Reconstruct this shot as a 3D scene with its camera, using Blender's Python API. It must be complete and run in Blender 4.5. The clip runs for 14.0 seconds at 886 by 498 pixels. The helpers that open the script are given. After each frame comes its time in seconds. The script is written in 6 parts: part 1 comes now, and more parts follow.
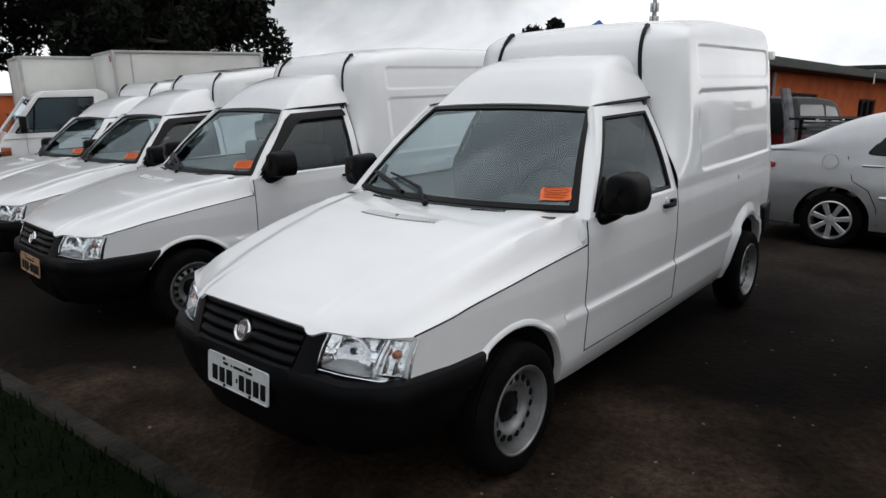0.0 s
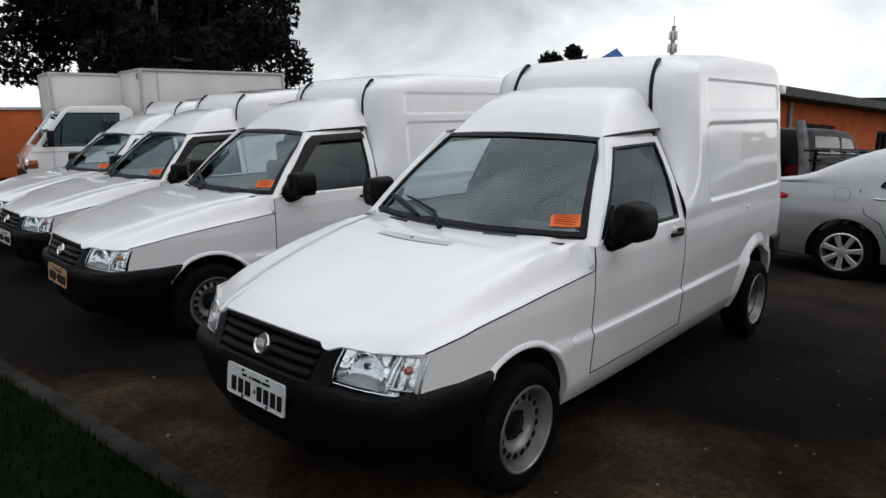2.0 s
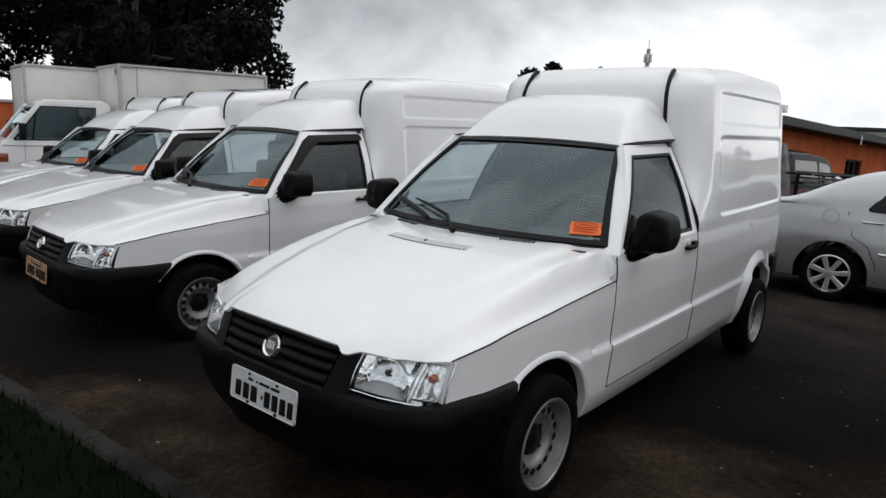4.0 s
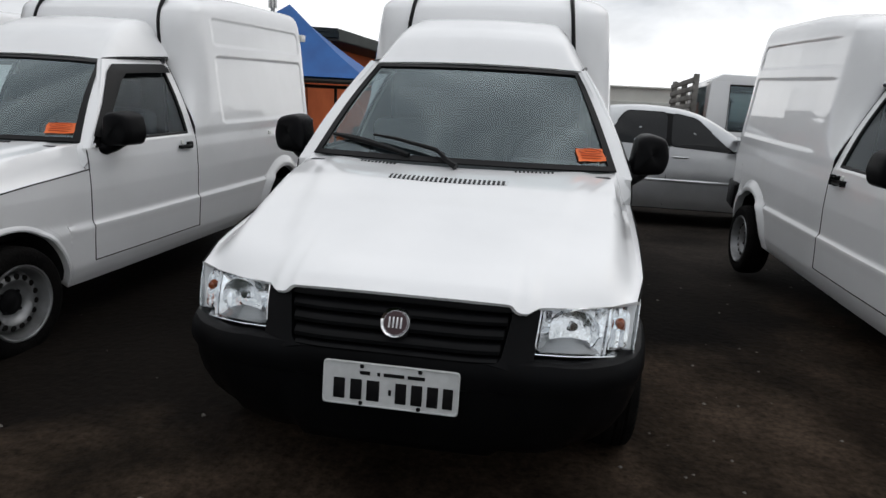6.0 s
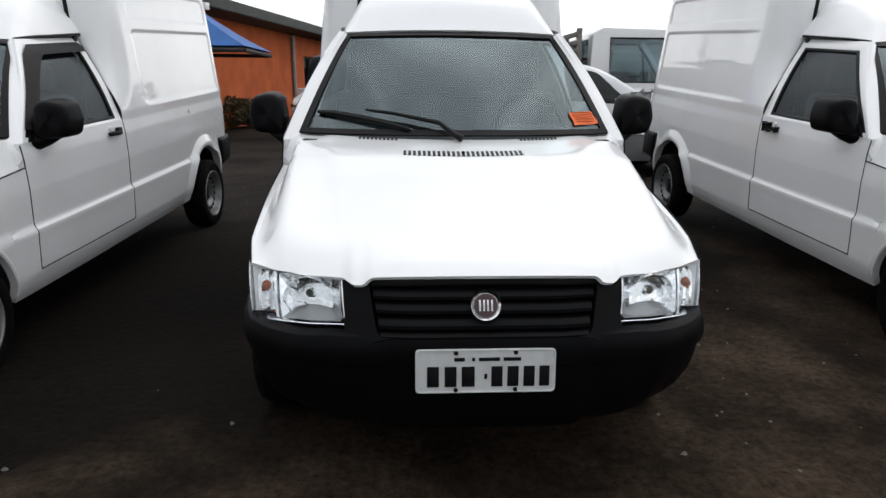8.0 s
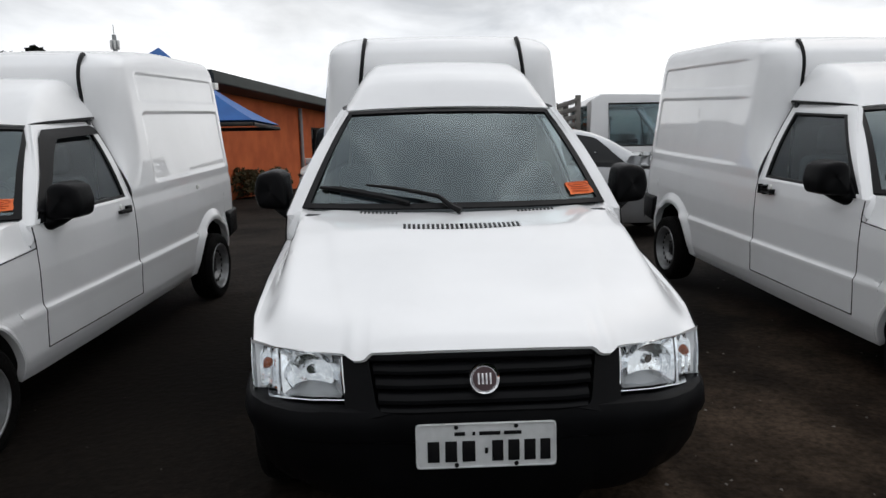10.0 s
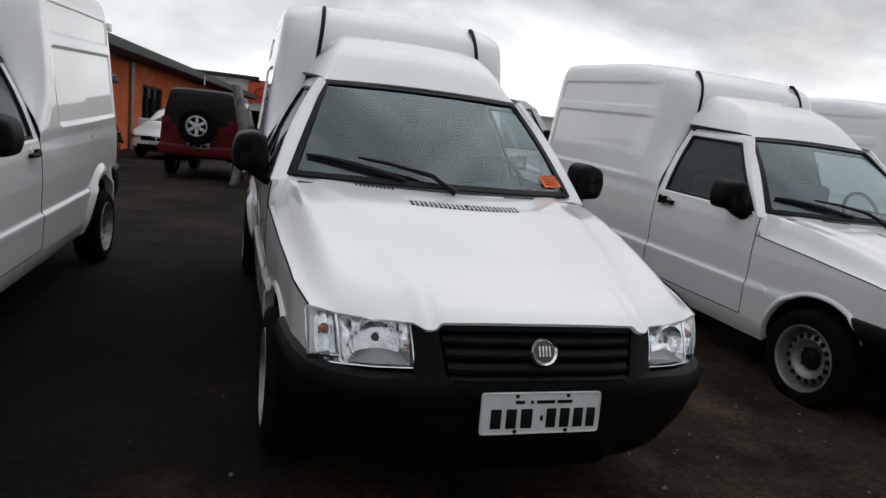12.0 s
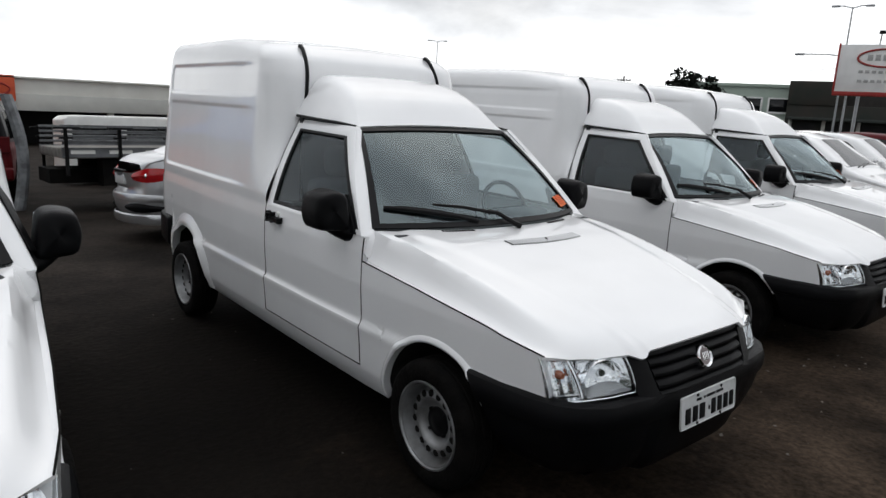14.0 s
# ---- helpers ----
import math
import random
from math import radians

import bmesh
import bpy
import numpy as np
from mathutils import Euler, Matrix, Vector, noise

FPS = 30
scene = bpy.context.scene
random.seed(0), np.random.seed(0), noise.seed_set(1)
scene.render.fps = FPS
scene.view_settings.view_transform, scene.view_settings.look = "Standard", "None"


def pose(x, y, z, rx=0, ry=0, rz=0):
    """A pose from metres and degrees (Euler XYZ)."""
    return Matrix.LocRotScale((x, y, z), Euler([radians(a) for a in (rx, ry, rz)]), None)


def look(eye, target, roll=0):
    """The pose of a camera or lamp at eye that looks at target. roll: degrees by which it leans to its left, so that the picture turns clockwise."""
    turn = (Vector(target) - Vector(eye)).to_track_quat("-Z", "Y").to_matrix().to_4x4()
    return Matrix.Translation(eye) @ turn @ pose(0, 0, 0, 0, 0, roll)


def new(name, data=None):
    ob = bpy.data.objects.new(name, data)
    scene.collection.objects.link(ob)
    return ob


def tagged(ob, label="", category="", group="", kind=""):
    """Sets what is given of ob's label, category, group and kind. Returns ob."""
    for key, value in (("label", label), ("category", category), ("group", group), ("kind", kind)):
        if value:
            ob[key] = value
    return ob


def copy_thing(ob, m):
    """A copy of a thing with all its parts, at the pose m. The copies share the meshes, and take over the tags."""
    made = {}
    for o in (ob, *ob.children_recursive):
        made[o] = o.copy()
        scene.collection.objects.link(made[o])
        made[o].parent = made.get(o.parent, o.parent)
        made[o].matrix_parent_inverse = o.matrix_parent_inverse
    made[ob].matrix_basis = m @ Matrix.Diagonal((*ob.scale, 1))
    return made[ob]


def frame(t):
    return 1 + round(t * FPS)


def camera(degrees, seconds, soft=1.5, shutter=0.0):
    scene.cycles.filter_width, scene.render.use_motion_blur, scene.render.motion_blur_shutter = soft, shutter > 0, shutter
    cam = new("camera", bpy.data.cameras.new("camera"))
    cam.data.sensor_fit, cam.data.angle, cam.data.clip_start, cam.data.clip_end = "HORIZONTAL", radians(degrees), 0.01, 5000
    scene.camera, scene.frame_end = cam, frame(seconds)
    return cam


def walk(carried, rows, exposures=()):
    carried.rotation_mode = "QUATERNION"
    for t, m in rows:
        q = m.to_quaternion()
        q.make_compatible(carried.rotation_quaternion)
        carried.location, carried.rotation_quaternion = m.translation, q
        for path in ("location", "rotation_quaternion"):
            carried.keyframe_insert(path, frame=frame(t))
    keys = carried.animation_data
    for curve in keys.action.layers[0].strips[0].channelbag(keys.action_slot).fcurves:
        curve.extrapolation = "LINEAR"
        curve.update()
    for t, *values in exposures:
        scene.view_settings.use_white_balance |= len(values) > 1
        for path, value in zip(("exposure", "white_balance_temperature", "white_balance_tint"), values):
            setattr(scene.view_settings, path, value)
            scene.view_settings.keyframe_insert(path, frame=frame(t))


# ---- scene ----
cam = camera(67.15, 14.0, soft=1.5)
PATH = [
    (0.0, 2.139, -1.307, 1.551, 76.29, 1.02, 40.07),
    (0.5, 2.187, -1.369, 1.576, 77.29, 0.21, 40.24),
    (1.0, 2.199, -1.388, 1.583, 77.75, 0.07, 40.15),
    (1.5, 2.211, -1.385, 1.582, 77.87, 0.39, 40.91),
    (2.0, 2.216, -1.390, 1.581, 78.12, -0.20, 41.55),
    (2.2, 2.217, -1.394, 1.587, 78.14, -0.33, 41.39),
    (4.3, 1.852, -1.456, 1.474, 78.98, -3.50, 38.62),
    (4.5, 1.679, -1.484, 1.443, 77.16, -3.60, 32.87),
    (5.0, 1.252, -1.605, 1.404, 76.24, -6.21, 29.91),
    (5.5, 0.818, -1.699, 1.351, 76.05, -5.97, 17.19),
    (6.0, 0.383, -1.744, 1.327, 76.37, -2.82, 8.93),
    (6.5, 0.070, -1.792, 1.257, 72.08, -2.34, 0.71),
    (7.0, -0.137, -1.688, 1.301, 73.18, -1.23, -1.08),
    (7.5, -0.206, -1.724, 1.336, 72.56, -1.08, -3.46),
    (8.0, -0.218, -1.725, 1.354, 73.45, -0.54, -2.96),
    (10.3, -0.186, -1.759, 1.396, 79.03, 0.92, -2.61),
    (10.5, -0.197, -1.748, 1.394, 78.99, 0.38, -2.48),
    (11.0, -0.224, -1.721, 1.390, 80.13, -0.96, -2.27),
    (11.5, -0.496, -1.691, 1.344, 82.66, -5.23, -4.05),
    (12.0, -0.931, -1.713, 1.338, 78.50, -6.60, -16.80),
    (12.5, -1.384, -1.545, 1.369, 75.44, -5.75, -24.30),
    (13.0, -1.816, -1.420, 1.410, 74.93, -2.84, -30.28),
    (13.5, -2.097, -1.281, 1.461, 76.16, -1.88, -37.38),
    (14.0, -2.371, -1.211, 1.563, 77.93, -2.85, -38.99),
]
walk(cam, [(t, pose(x, y, z, rx, ry, rz)) for t, x, y, z, rx, ry, rz in PATH], exposures=((0.0, 0.02), (4.5, 0.02), (5.5, -0.02), (6.0, -0.02), (6.5, -0.03), (7.0, 0.16), (7.5, 0.30), (8.2, 0.32), (10.5, -0.10), (12.0, -0.22), (12.5, -0.08), (13.2, 0.05), (14.0, 0.10)))

# ---- light: overcast sky, a weak wide sun behind the cloud ----
SUN_EL, SUN_AZ = 48.0, 50.0
world = bpy.data.worlds.new("overcast_sky")
scene.world = world
world.use_nodes = True
wn, wl = world.node_tree.nodes, world.node_tree.links
wn.clear()
w_out = wn.new("ShaderNodeOutputWorld")
w_bg = wn.new("ShaderNodeBackground")
w_sky = wn.new("ShaderNodeTexSky")
w_sky.sky_type = "NISHITA"
w_sky.sun_disc = False
w_sky.sun_elevation, w_sky.sun_rotation = radians(SUN_EL), radians(SUN_AZ)
w_sky.dust_density, w_sky.ozone_density = 4.0, 1.0
w_co = wn.new("ShaderNodeTexCoord")
w_map = wn.new("ShaderNodeMapping")
w_map.inputs["Scale"].default_value = (1.0, 1.0, 2.2)
w_n1 = wn.new("ShaderNodeTexNoise")
w_n1.inputs["Scale"].default_value, w_n1.inputs["Detail"].default_value, w_n1.inputs["Roughness"].default_value = 2.5, 6.0, 0.55
w_n1.inputs["Distortion"].default_value = 0.5
w_rmp = wn.new("ShaderNodeValToRGB")
w_rmp.color_ramp.elements[0].position, w_rmp.color_ramp.elements[0].color = 0.34, (4.3, 4.5, 4.8, 1)
w_rmp.color_ramp.elements[1].position, w_rmp.color_ramp.elements[1].color = 0.66, (8.6, 8.7, 8.85, 1)
w_mix = wn.new("ShaderNodeMixRGB")
w_mix.inputs[0].default_value = 0.90
wl.new(w_co.outputs["Generated"], w_map.inputs["Vector"])
wl.new(w_map.outputs["Vector"], w_n1.inputs["Vector"])
w_sep = wn.new("ShaderNodeSeparateXYZ")
w_mul = wn.new("ShaderNodeMath")
w_mul.operation = "MULTIPLY"
w_mul.inputs[1].default_value = -0.12
w_add = wn.new("ShaderNodeMath")
w_add.operation = "ADD"
w_add2 = wn.new("ShaderNodeMath")
w_add2.operation = "ADD"
w_add2.inputs[1].default_value = 0.03
wl.new(w_co.outputs["Generated"], w_sep.inputs["Vector"])
wl.new(w_sep.outputs["Z"], w_mul.inputs[0])
wl.new(w_n1.outputs["Fac"], w_add.inputs[0])
wl.new(w_mul.outputs["Value"], w_add.inputs[1])
wl.new(w_add.outputs["Value"], w_add2.inputs[0])
wl.new(w_add2.outputs["Value"], w_rmp.inputs["Fac"])
wl.new(w_sky.outputs["Color"], w_mix.inputs[1])
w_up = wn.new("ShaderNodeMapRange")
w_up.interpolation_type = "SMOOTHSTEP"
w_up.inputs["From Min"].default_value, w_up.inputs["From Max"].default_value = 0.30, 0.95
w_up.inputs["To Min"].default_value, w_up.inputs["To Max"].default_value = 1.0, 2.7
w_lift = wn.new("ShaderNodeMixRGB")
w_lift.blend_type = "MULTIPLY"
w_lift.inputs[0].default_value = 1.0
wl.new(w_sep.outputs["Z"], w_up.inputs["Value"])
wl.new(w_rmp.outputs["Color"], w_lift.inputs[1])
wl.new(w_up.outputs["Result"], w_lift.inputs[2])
w_dot = wn.new("ShaderNodeVectorMath")
w_dot.operation = "DOT_PRODUCT"
w_dot.inputs[1].default_value = (math.sin(radians(SUN_AZ)), math.cos(radians(SUN_AZ)), 0.0)
w_side = wn.new("ShaderNodeMapRange")
w_side.inputs["From Min"].default_value, w_side.inputs["From Max"].default_value = -0.2, 1.0
w_side.inputs["To Min"].default_value, w_side.inputs["To Max"].default_value = 0.90, 1.30
w_glow = wn.new("ShaderNodeMixRGB")
w_glow.blend_type = "MULTIPLY"
w_glow.inputs[0].default_value = 1.0
wl.new(w_co.outputs["Generated"], w_dot.inputs[0])
wl.new(w_dot.outputs["Value"], w_side.inputs["Value"])
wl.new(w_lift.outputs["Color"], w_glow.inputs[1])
wl.new(w_side.outputs["Result"], w_glow.inputs[2])
# cloud that darkens upward from a bright horizon, ragged at its edge
w_n2 = wn.new("ShaderNodeTexNoise")
w_n2.inputs["Scale"].default_value, w_n2.inputs["Detail"].default_value = 5.0, 6.0
wl.new(w_map.outputs["Vector"], w_n2.inputs["Vector"])
w_rag = wn.new("ShaderNodeMath")
w_rag.operation = "MULTIPLY_ADD"
w_rag.inputs[1].default_value = 0.24
wl.new(w_n2.outputs["Fac"], w_rag.inputs[0])
wl.new(w_sep.outputs["Z"], w_rag.inputs[2])
w_dim = wn.new("ShaderNodeMapRange")
w_dim.interpolation_type = "SMOOTHSTEP"
w_dim.inputs["From Min"].default_value, w_dim.inputs["From Max"].default_value = 0.14, 0.36
w_dim.inputs["To Min"].default_value, w_dim.inputs["To Max"].default_value = 1.40, 0.66
wl.new(w_rag.outputs["Value"], w_dim.inputs["Value"])
w_cloud = wn.new("ShaderNodeMixRGB")
w_cloud.blend_type = "MULTIPLY"
w_cloud.inputs[0].default_value = 1.0
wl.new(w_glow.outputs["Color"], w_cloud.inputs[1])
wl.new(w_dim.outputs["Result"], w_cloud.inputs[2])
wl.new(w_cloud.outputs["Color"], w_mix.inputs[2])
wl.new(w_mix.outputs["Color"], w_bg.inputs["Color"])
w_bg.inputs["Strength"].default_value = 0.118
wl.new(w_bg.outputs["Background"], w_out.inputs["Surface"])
sun_data = bpy.data.lights.new("sun", "SUN")
sun_data.energy, sun_data.angle, sun_data.color = 0.5, radians(170), (1.0, 0.97, 0.93)
sun = new("sun", sun_data)
sun.matrix_world = look((0, 0, 30), (-math.sin(radians(SUN_AZ)) * 30, -math.cos(radians(SUN_AZ)) * 30, 30 - 30 * math.tan(radians(SUN_EL))))


# ---- materials ----
def mat(name, col, rough=0.5, metal=0.0, col2=None, scale=8.0, bump=0.0, bscale=60.0, coat=0.0, spec=0.5, detail=4.0, lo=0.35, hi=0.65, rough2=None, emit=None):
    """A procedural surface: two colours mixed by noise at two scales, with fine relief."""
    m = bpy.data.materials.new(name)
    m.use_nodes = True
    n, l = m.node_tree.nodes, m.node_tree.links
    b = n["Principled BSDF"]
    b.inputs["Base Color"].default_value = (*col, 1)
    b.inputs["Roughness"].default_value, b.inputs["Metallic"].default_value = rough, metal
    b.inputs["Coat Weight"].default_value, b.inputs["Coat Roughness"].default_value = coat, 0.035
    b.inputs["Specular IOR Level"].default_value = spec
    co = n.new("ShaderNodeTexCoord")
    if col2:
        nz = n.new("ShaderNodeTexNoise")
        nz.inputs["Scale"].default_value, nz.inputs["Detail"].default_value = scale, detail
        rp = n.new("ShaderNodeValToRGB")
        rp.color_ramp.elements[0].position, rp.color_ramp.elements[0].color = lo, (*col, 1)
        rp.color_ramp.elements[1].position, rp.color_ramp.elements[1].color = hi, (*col2, 1)
        l.new(co.outputs["Object"], nz.inputs["Vector"])
        l.new(nz.outputs["Fac"], rp.inputs["Fac"])
        l.new(rp.outputs["Color"], b.inputs["Base Color"])
        if rough2 is not None:
            mr = n.new("ShaderNodeMapRange")
            mr.inputs["From Min"].default_value, mr.inputs["From Max"].default_value = lo, hi
            mr.inputs["To Min"].default_value, mr.inputs["To Max"].default_value = rough, rough2
            l.new(nz.outputs["Fac"], mr.inputs["Value"])
            l.new(mr.outputs["Result"], b.inputs["Roughness"])
    if bump:
        n2 = n.new("ShaderNodeTexNoise")
        n2.inputs["Scale"].default_value, n2.inputs["Detail"].default_value = bscale, 6.0
        bp = n.new("ShaderNodeBump")
        bp.inputs["Strength"].default_value, bp.inputs["Distance"].default_value = bump, 0.02
        l.new(co.outputs["Object"], n2.inputs["Vector"])
        l.new(n2.outputs["Fac"], bp.inputs["Height"])
        l.new(bp.outputs["Normal"], b.inputs["Normal"])
    if emit:
        b.inputs["Emission Color"].default_value, b.inputs["Emission Strength"].default_value = (*emit, 1), 1.0
    return m


def glass_mat(name, tint, gloss_ior=1.5, rough=0.0, gloss=(1.0, 1.0, 1.0)):
    """Window glass: tinted see-through with a Fresnel gloss."""
    m = bpy.data.materials.new(name)
    m.use_nodes = True
    n, l = m.node_tree.nodes, m.node_tree.links
    n.clear()
    out = n.new("ShaderNodeOutputMaterial")
    tr = n.new("ShaderNodeBsdfTransparent")
    tr.inputs["Color"].default_value = (*tint, 1)
    gl = n.new("ShaderNodeBsdfGlossy")
    gl.inputs["Roughness"].default_value = rough
    gl.inputs["Color"].default_value = (*gloss, 1)
    lw = n.new("ShaderNodeLayerWeight")
    lw.inputs["Blend"].default_value = 0.5
    pw = n.new("ShaderNodeMath")
    pw.operation = "POWER"
    pw.inputs[1].default_value = 5.0
    fr = n.new("ShaderNodeMapRange")
    fr.inputs["To Min"].default_value, fr.inputs["To Max"].default_value = ((gloss_ior - 1) / (gloss_ior + 1)) ** 2, 1.0
    l.new(lw.outputs["Facing"], pw.inputs[0])
    l.new(pw.outputs["Value"], fr.inputs["Value"])
    mx = n.new("ShaderNodeMixShader")
    l.new(fr.outputs["Result"], mx.inputs["Fac"])
    l.new(tr.outputs["BSDF"], mx.inputs[1])
    l.new(gl.outputs["BSDF"], mx.inputs[2])
    l.new(mx.outputs["Shader"], out.inputs["Surface"])
    return m


M_WHITE = mat("white_paint", (0.785, 0.788, 0.792), 0.30, col2=(0.735, 0.738, 0.740), scale=2.2, coat=1.0, spec=0.45, lo=0.45, hi=0.75)
M_WHITE2 = mat("white_paint_dull", (0.78, 0.78, 0.75), 0.42, col2=(0.68, 0.68, 0.65), scale=3.0, coat=0.2)
M_SILVER = mat("silver_paint", (0.55, 0.56, 0.57), 0.30, 0.75, col2=(0.49, 0.50, 0.51), scale=4.0, coat=0.6)
M_REDPAINT = mat("red_paint", (0.095, 0.004, 0.006), 0.45, col2=(0.070, 0.003, 0.005), scale=3.0, coat=0.0, spec=0.15)
M_DARKPAINT = mat("dark_paint", (0.0035, 0.004, 0.005), 0.45, col2=(0.006, 0.006, 0.007), scale=3.0, coat=0.0, spec=0.12)
M_BLACK = mat("black_plastic", (0.0019, 0.0019, 0.0023), 0.42, col2=(0.0034, 0.0035, 0.0041), scale=5.0, bump=0.12, bscale=420.0, spec=0.09)
M_BLACK2 = mat("black_trim", (0.0035, 0.0035, 0.004), 0.42, col2=(0.006, 0.006, 0.0065), scale=9.0, spec=0.15)
M_RUBBER = mat("tyre_rubber", (0.0024, 0.0023, 0.0023), 0.85, col2=(0.0055, 0.005, 0.0046), scale=14.0, bump=0.4, bscale=60.0, spec=0.06)
M_STEEL = mat("silver_steel_wheel", (0.27, 0.275, 0.28), 0.38, 0.6, col2=(0.17, 0.17, 0.17), scale=11.0)
M_ALLOY = mat("alloy_wheel", (0.62, 0.62, 0.63), 0.28, 0.7, col2=(0.52, 0.52, 0.53), scale=9.0)
M_CHROME = mat("chrome", (0.78, 0.79, 0.80), 0.12, 1.0, col2=(0.66, 0.67, 0.68), scale=40.0)
M_UNDER = mat("underbody", (0.005, 0.005, 0.005), 0.9, col2=(0.009, 0.008, 0.007), scale=6.0, spec=0.1)
M_LAMP = mat("lamp_reflector", (0.94, 0.95, 0.96), 0.07, 1.0, col2=(0.86, 0.87, 0.88), scale=45.0, bump=0.20, bscale=48.0)
M_LAMP_D = mat("lamp_bezel", (0.22, 0.225, 0.23), 0.25, 0.7, col2=(0.16, 0.165, 0.17), scale=45.0)
M_LINER = mat("arch_liner", (0.030, 0.030, 0.030), 0.85, col2=(0.014, 0.014, 0.013), scale=8.0, spec=0.1)
M_INT = mat("interior_grey", (0.026, 0.028, 0.031), 0.75, col2=(0.018, 0.019, 0.021), scale=20.0, bump=0.1)
M_SEAT = mat("seat_cloth", (0.032, 0.035, 0.04), 0.9, col2=(0.02, 0.022, 0.025), scale=60.0, bump=0.2, bscale=200.0)
M_AMBER = mat("amber_lens", (0.32, 0.085, 0.03), 0.12, col2=(0.22, 0.05, 0.02), scale=90.0, coat=0.6)
M_REDLENS = mat("red_lens", (0.45, 0.012, 0.015), 0.15, col2=(0.35, 0.008, 0.01), scale=60.0, coat=0.8)
M_ORANGE = mat("orange_paper", (0.80, 0.17, 0.03), 0.6, col2=(0.72, 0.13, 0.025), scale=30.0)
M_ORANGE_D = mat("orange_ink", (0.42, 0.05, 0.01), 0.6, col2=(0.5, 0.08, 0.02), scale=30.0)
M_PLATE = mat("plate_grey", (0.62, 0.63, 0.63), 0.42, 0.15, col2=(0.54, 0.55, 0.55), scale=25.0)
M_PLATE_Y = mat("plate_tan", (0.42, 0.27, 0.16), 0.45, 0.1, col2=(0.36, 0.22, 0.13), scale=25.0)
M_INK = mat("plate_ink", (0.004, 0.004, 0.005), 0.6, col2=(0.007, 0.007, 0.007), scale=40.0, spec=0.1)
M_BADGE = mat("badge_red", (0.05, 0.018, 0.020), 0.25, 0.3, col2=(0.035, 0.012, 0.014), scale=60.0, coat=0.6)
M_GLASS = glass_mat("windscreen_glass", (0.70, 0.79, 0.80), 1.92, 0.0, (0.82, 0.96, 1.0))
M_GLASS_D = glass_mat("tinted_glass", (0.70, 0.77, 0.79), 1.55, 0.0, (0.88, 0.96, 1.0))
M_LENS = glass_mat("lamp_lens", (0.93, 0.95, 0.96), 1.45)


# ---- geometry helpers ----
def ground_z(x, y):
    """The height of the lot: level under the row of vans, falling away behind it and to one side."""
    t = min(max(y - 1.3, 0.0), 3.0)
    return -0.05 * (t * t / 6.0 + max(0.0, min(y, 90.0) - 4.3)) - 0.03 * max(0.0, min(-x - 1.4, 8.0))


def finish(name, me, material, parent=None, label="", angle=35.0, smooth=True):
    for m in material if isinstance(material, (list, tuple)) else [material]:
        me.materials.append(m)
    if smooth:
        me.polygons.foreach_set("use_smooth", [True] * len(me.polygons))
        me.set_sharp_from_angle(angle=radians(angle))
    ob = new(name, me)
    if parent:
        ob.parent = parent
    if label:
        ob["label"] = label
    return ob


def part(name, bm, material, parent, label="", angle=35.0, smooth=True):
    me = bpy.data.meshes.new(name)
    bmesh.ops.recalc_face_normals(bm, faces=bm.faces)
    bm.to_mesh(me)
    bm.free()
    return finish(name, me, material, parent, label, angle, smooth)


def raw(name, verts, faces, material, parent=None, label="", angle=35.0, smooth=True):
    me = bpy.data.meshes.new(name)
    me.from_pydata([tuple(map(float, v)) for v in verts], [], faces)
    me.update()
    return finish(name, me, material, parent, label, angle, smooth)


def grid_vf(P, thick=0.0, flip=False, wrap=False):
    """Vertices and faces of a grid of points (rows, columns, 3); with thick, a closed shell behind it."""
    P = np.asarray(P, float)
    m, n, _ = P.shape
    du = np.gradient(P, axis=0)
    dv = np.gradient(P, axis=1)
    N = np.cross(du, dv)
    N /= np.maximum(np.linalg.norm(N, axis=2, keepdims=True), 1e-9)
    if flip:
        N = -N
    V = P.reshape(-1, 3)
    F = []
    nn = n if wrap else n - 1
    for i in range(m - 1):
        for j in range(nn):
            a, b, c, d = i * n + j, (i + 1) * n + j, (i + 1) * n + (j + 1) % n, i * n + (j + 1) % n
            F.append((d, c, b, a) if flip else (a, b, c, d))
    if thick:
        k = m * n
        V = np.vstack([V, (P - N * thick).reshape(-1, 3)])
        F += [tuple(k + q for q in reversed(f)) for f in list(F)]
        rim = [(i * n, (i + 1) * n) for i in range(m - 1)] + [((i + 1) * n + n - 1, i * n + n - 1) for i in range(m - 1)] if not wrap else []
        rim += [(j + 1, j) for j in range(n - 1)] + [((m - 1) * n + j, (m - 1) * n + j + 1) for j in range(n - 1)]
        for a, b in rim:
            F.append((a, k + a, k + b, b) if not flip else (b, k + b, k + a, a))
    return V, F


def join_vf(*pieces):
    V, F, k = [], [], 0
    for v, f in pieces:
        V.append(np.asarray(v, float))
        F += [tuple(k + q for q in face) for face in f]
        k += len(v)
    return np.vstack(V), F


def box_bm(lo, hi, bevel=0.0, segs=2, bm=None):
    out = bm or bmesh.new()
    r = bmesh.ops.create_cube(out, size=1.0)
    lo, hi = Vector(lo), Vector(hi)
    for v in r["verts"]:
        v.co = Vector([(lo[i] + hi[i]) / 2 + v.co[i] * (hi[i] - lo[i]) for i in range(3)])
    if bevel:
        es = list({e for v in r["verts"] for e in v.link_edges})
        bmesh.ops.bevel(out, geom=es, offset=bevel, segments=segs, affect="EDGES", profile=0.5)
    return out


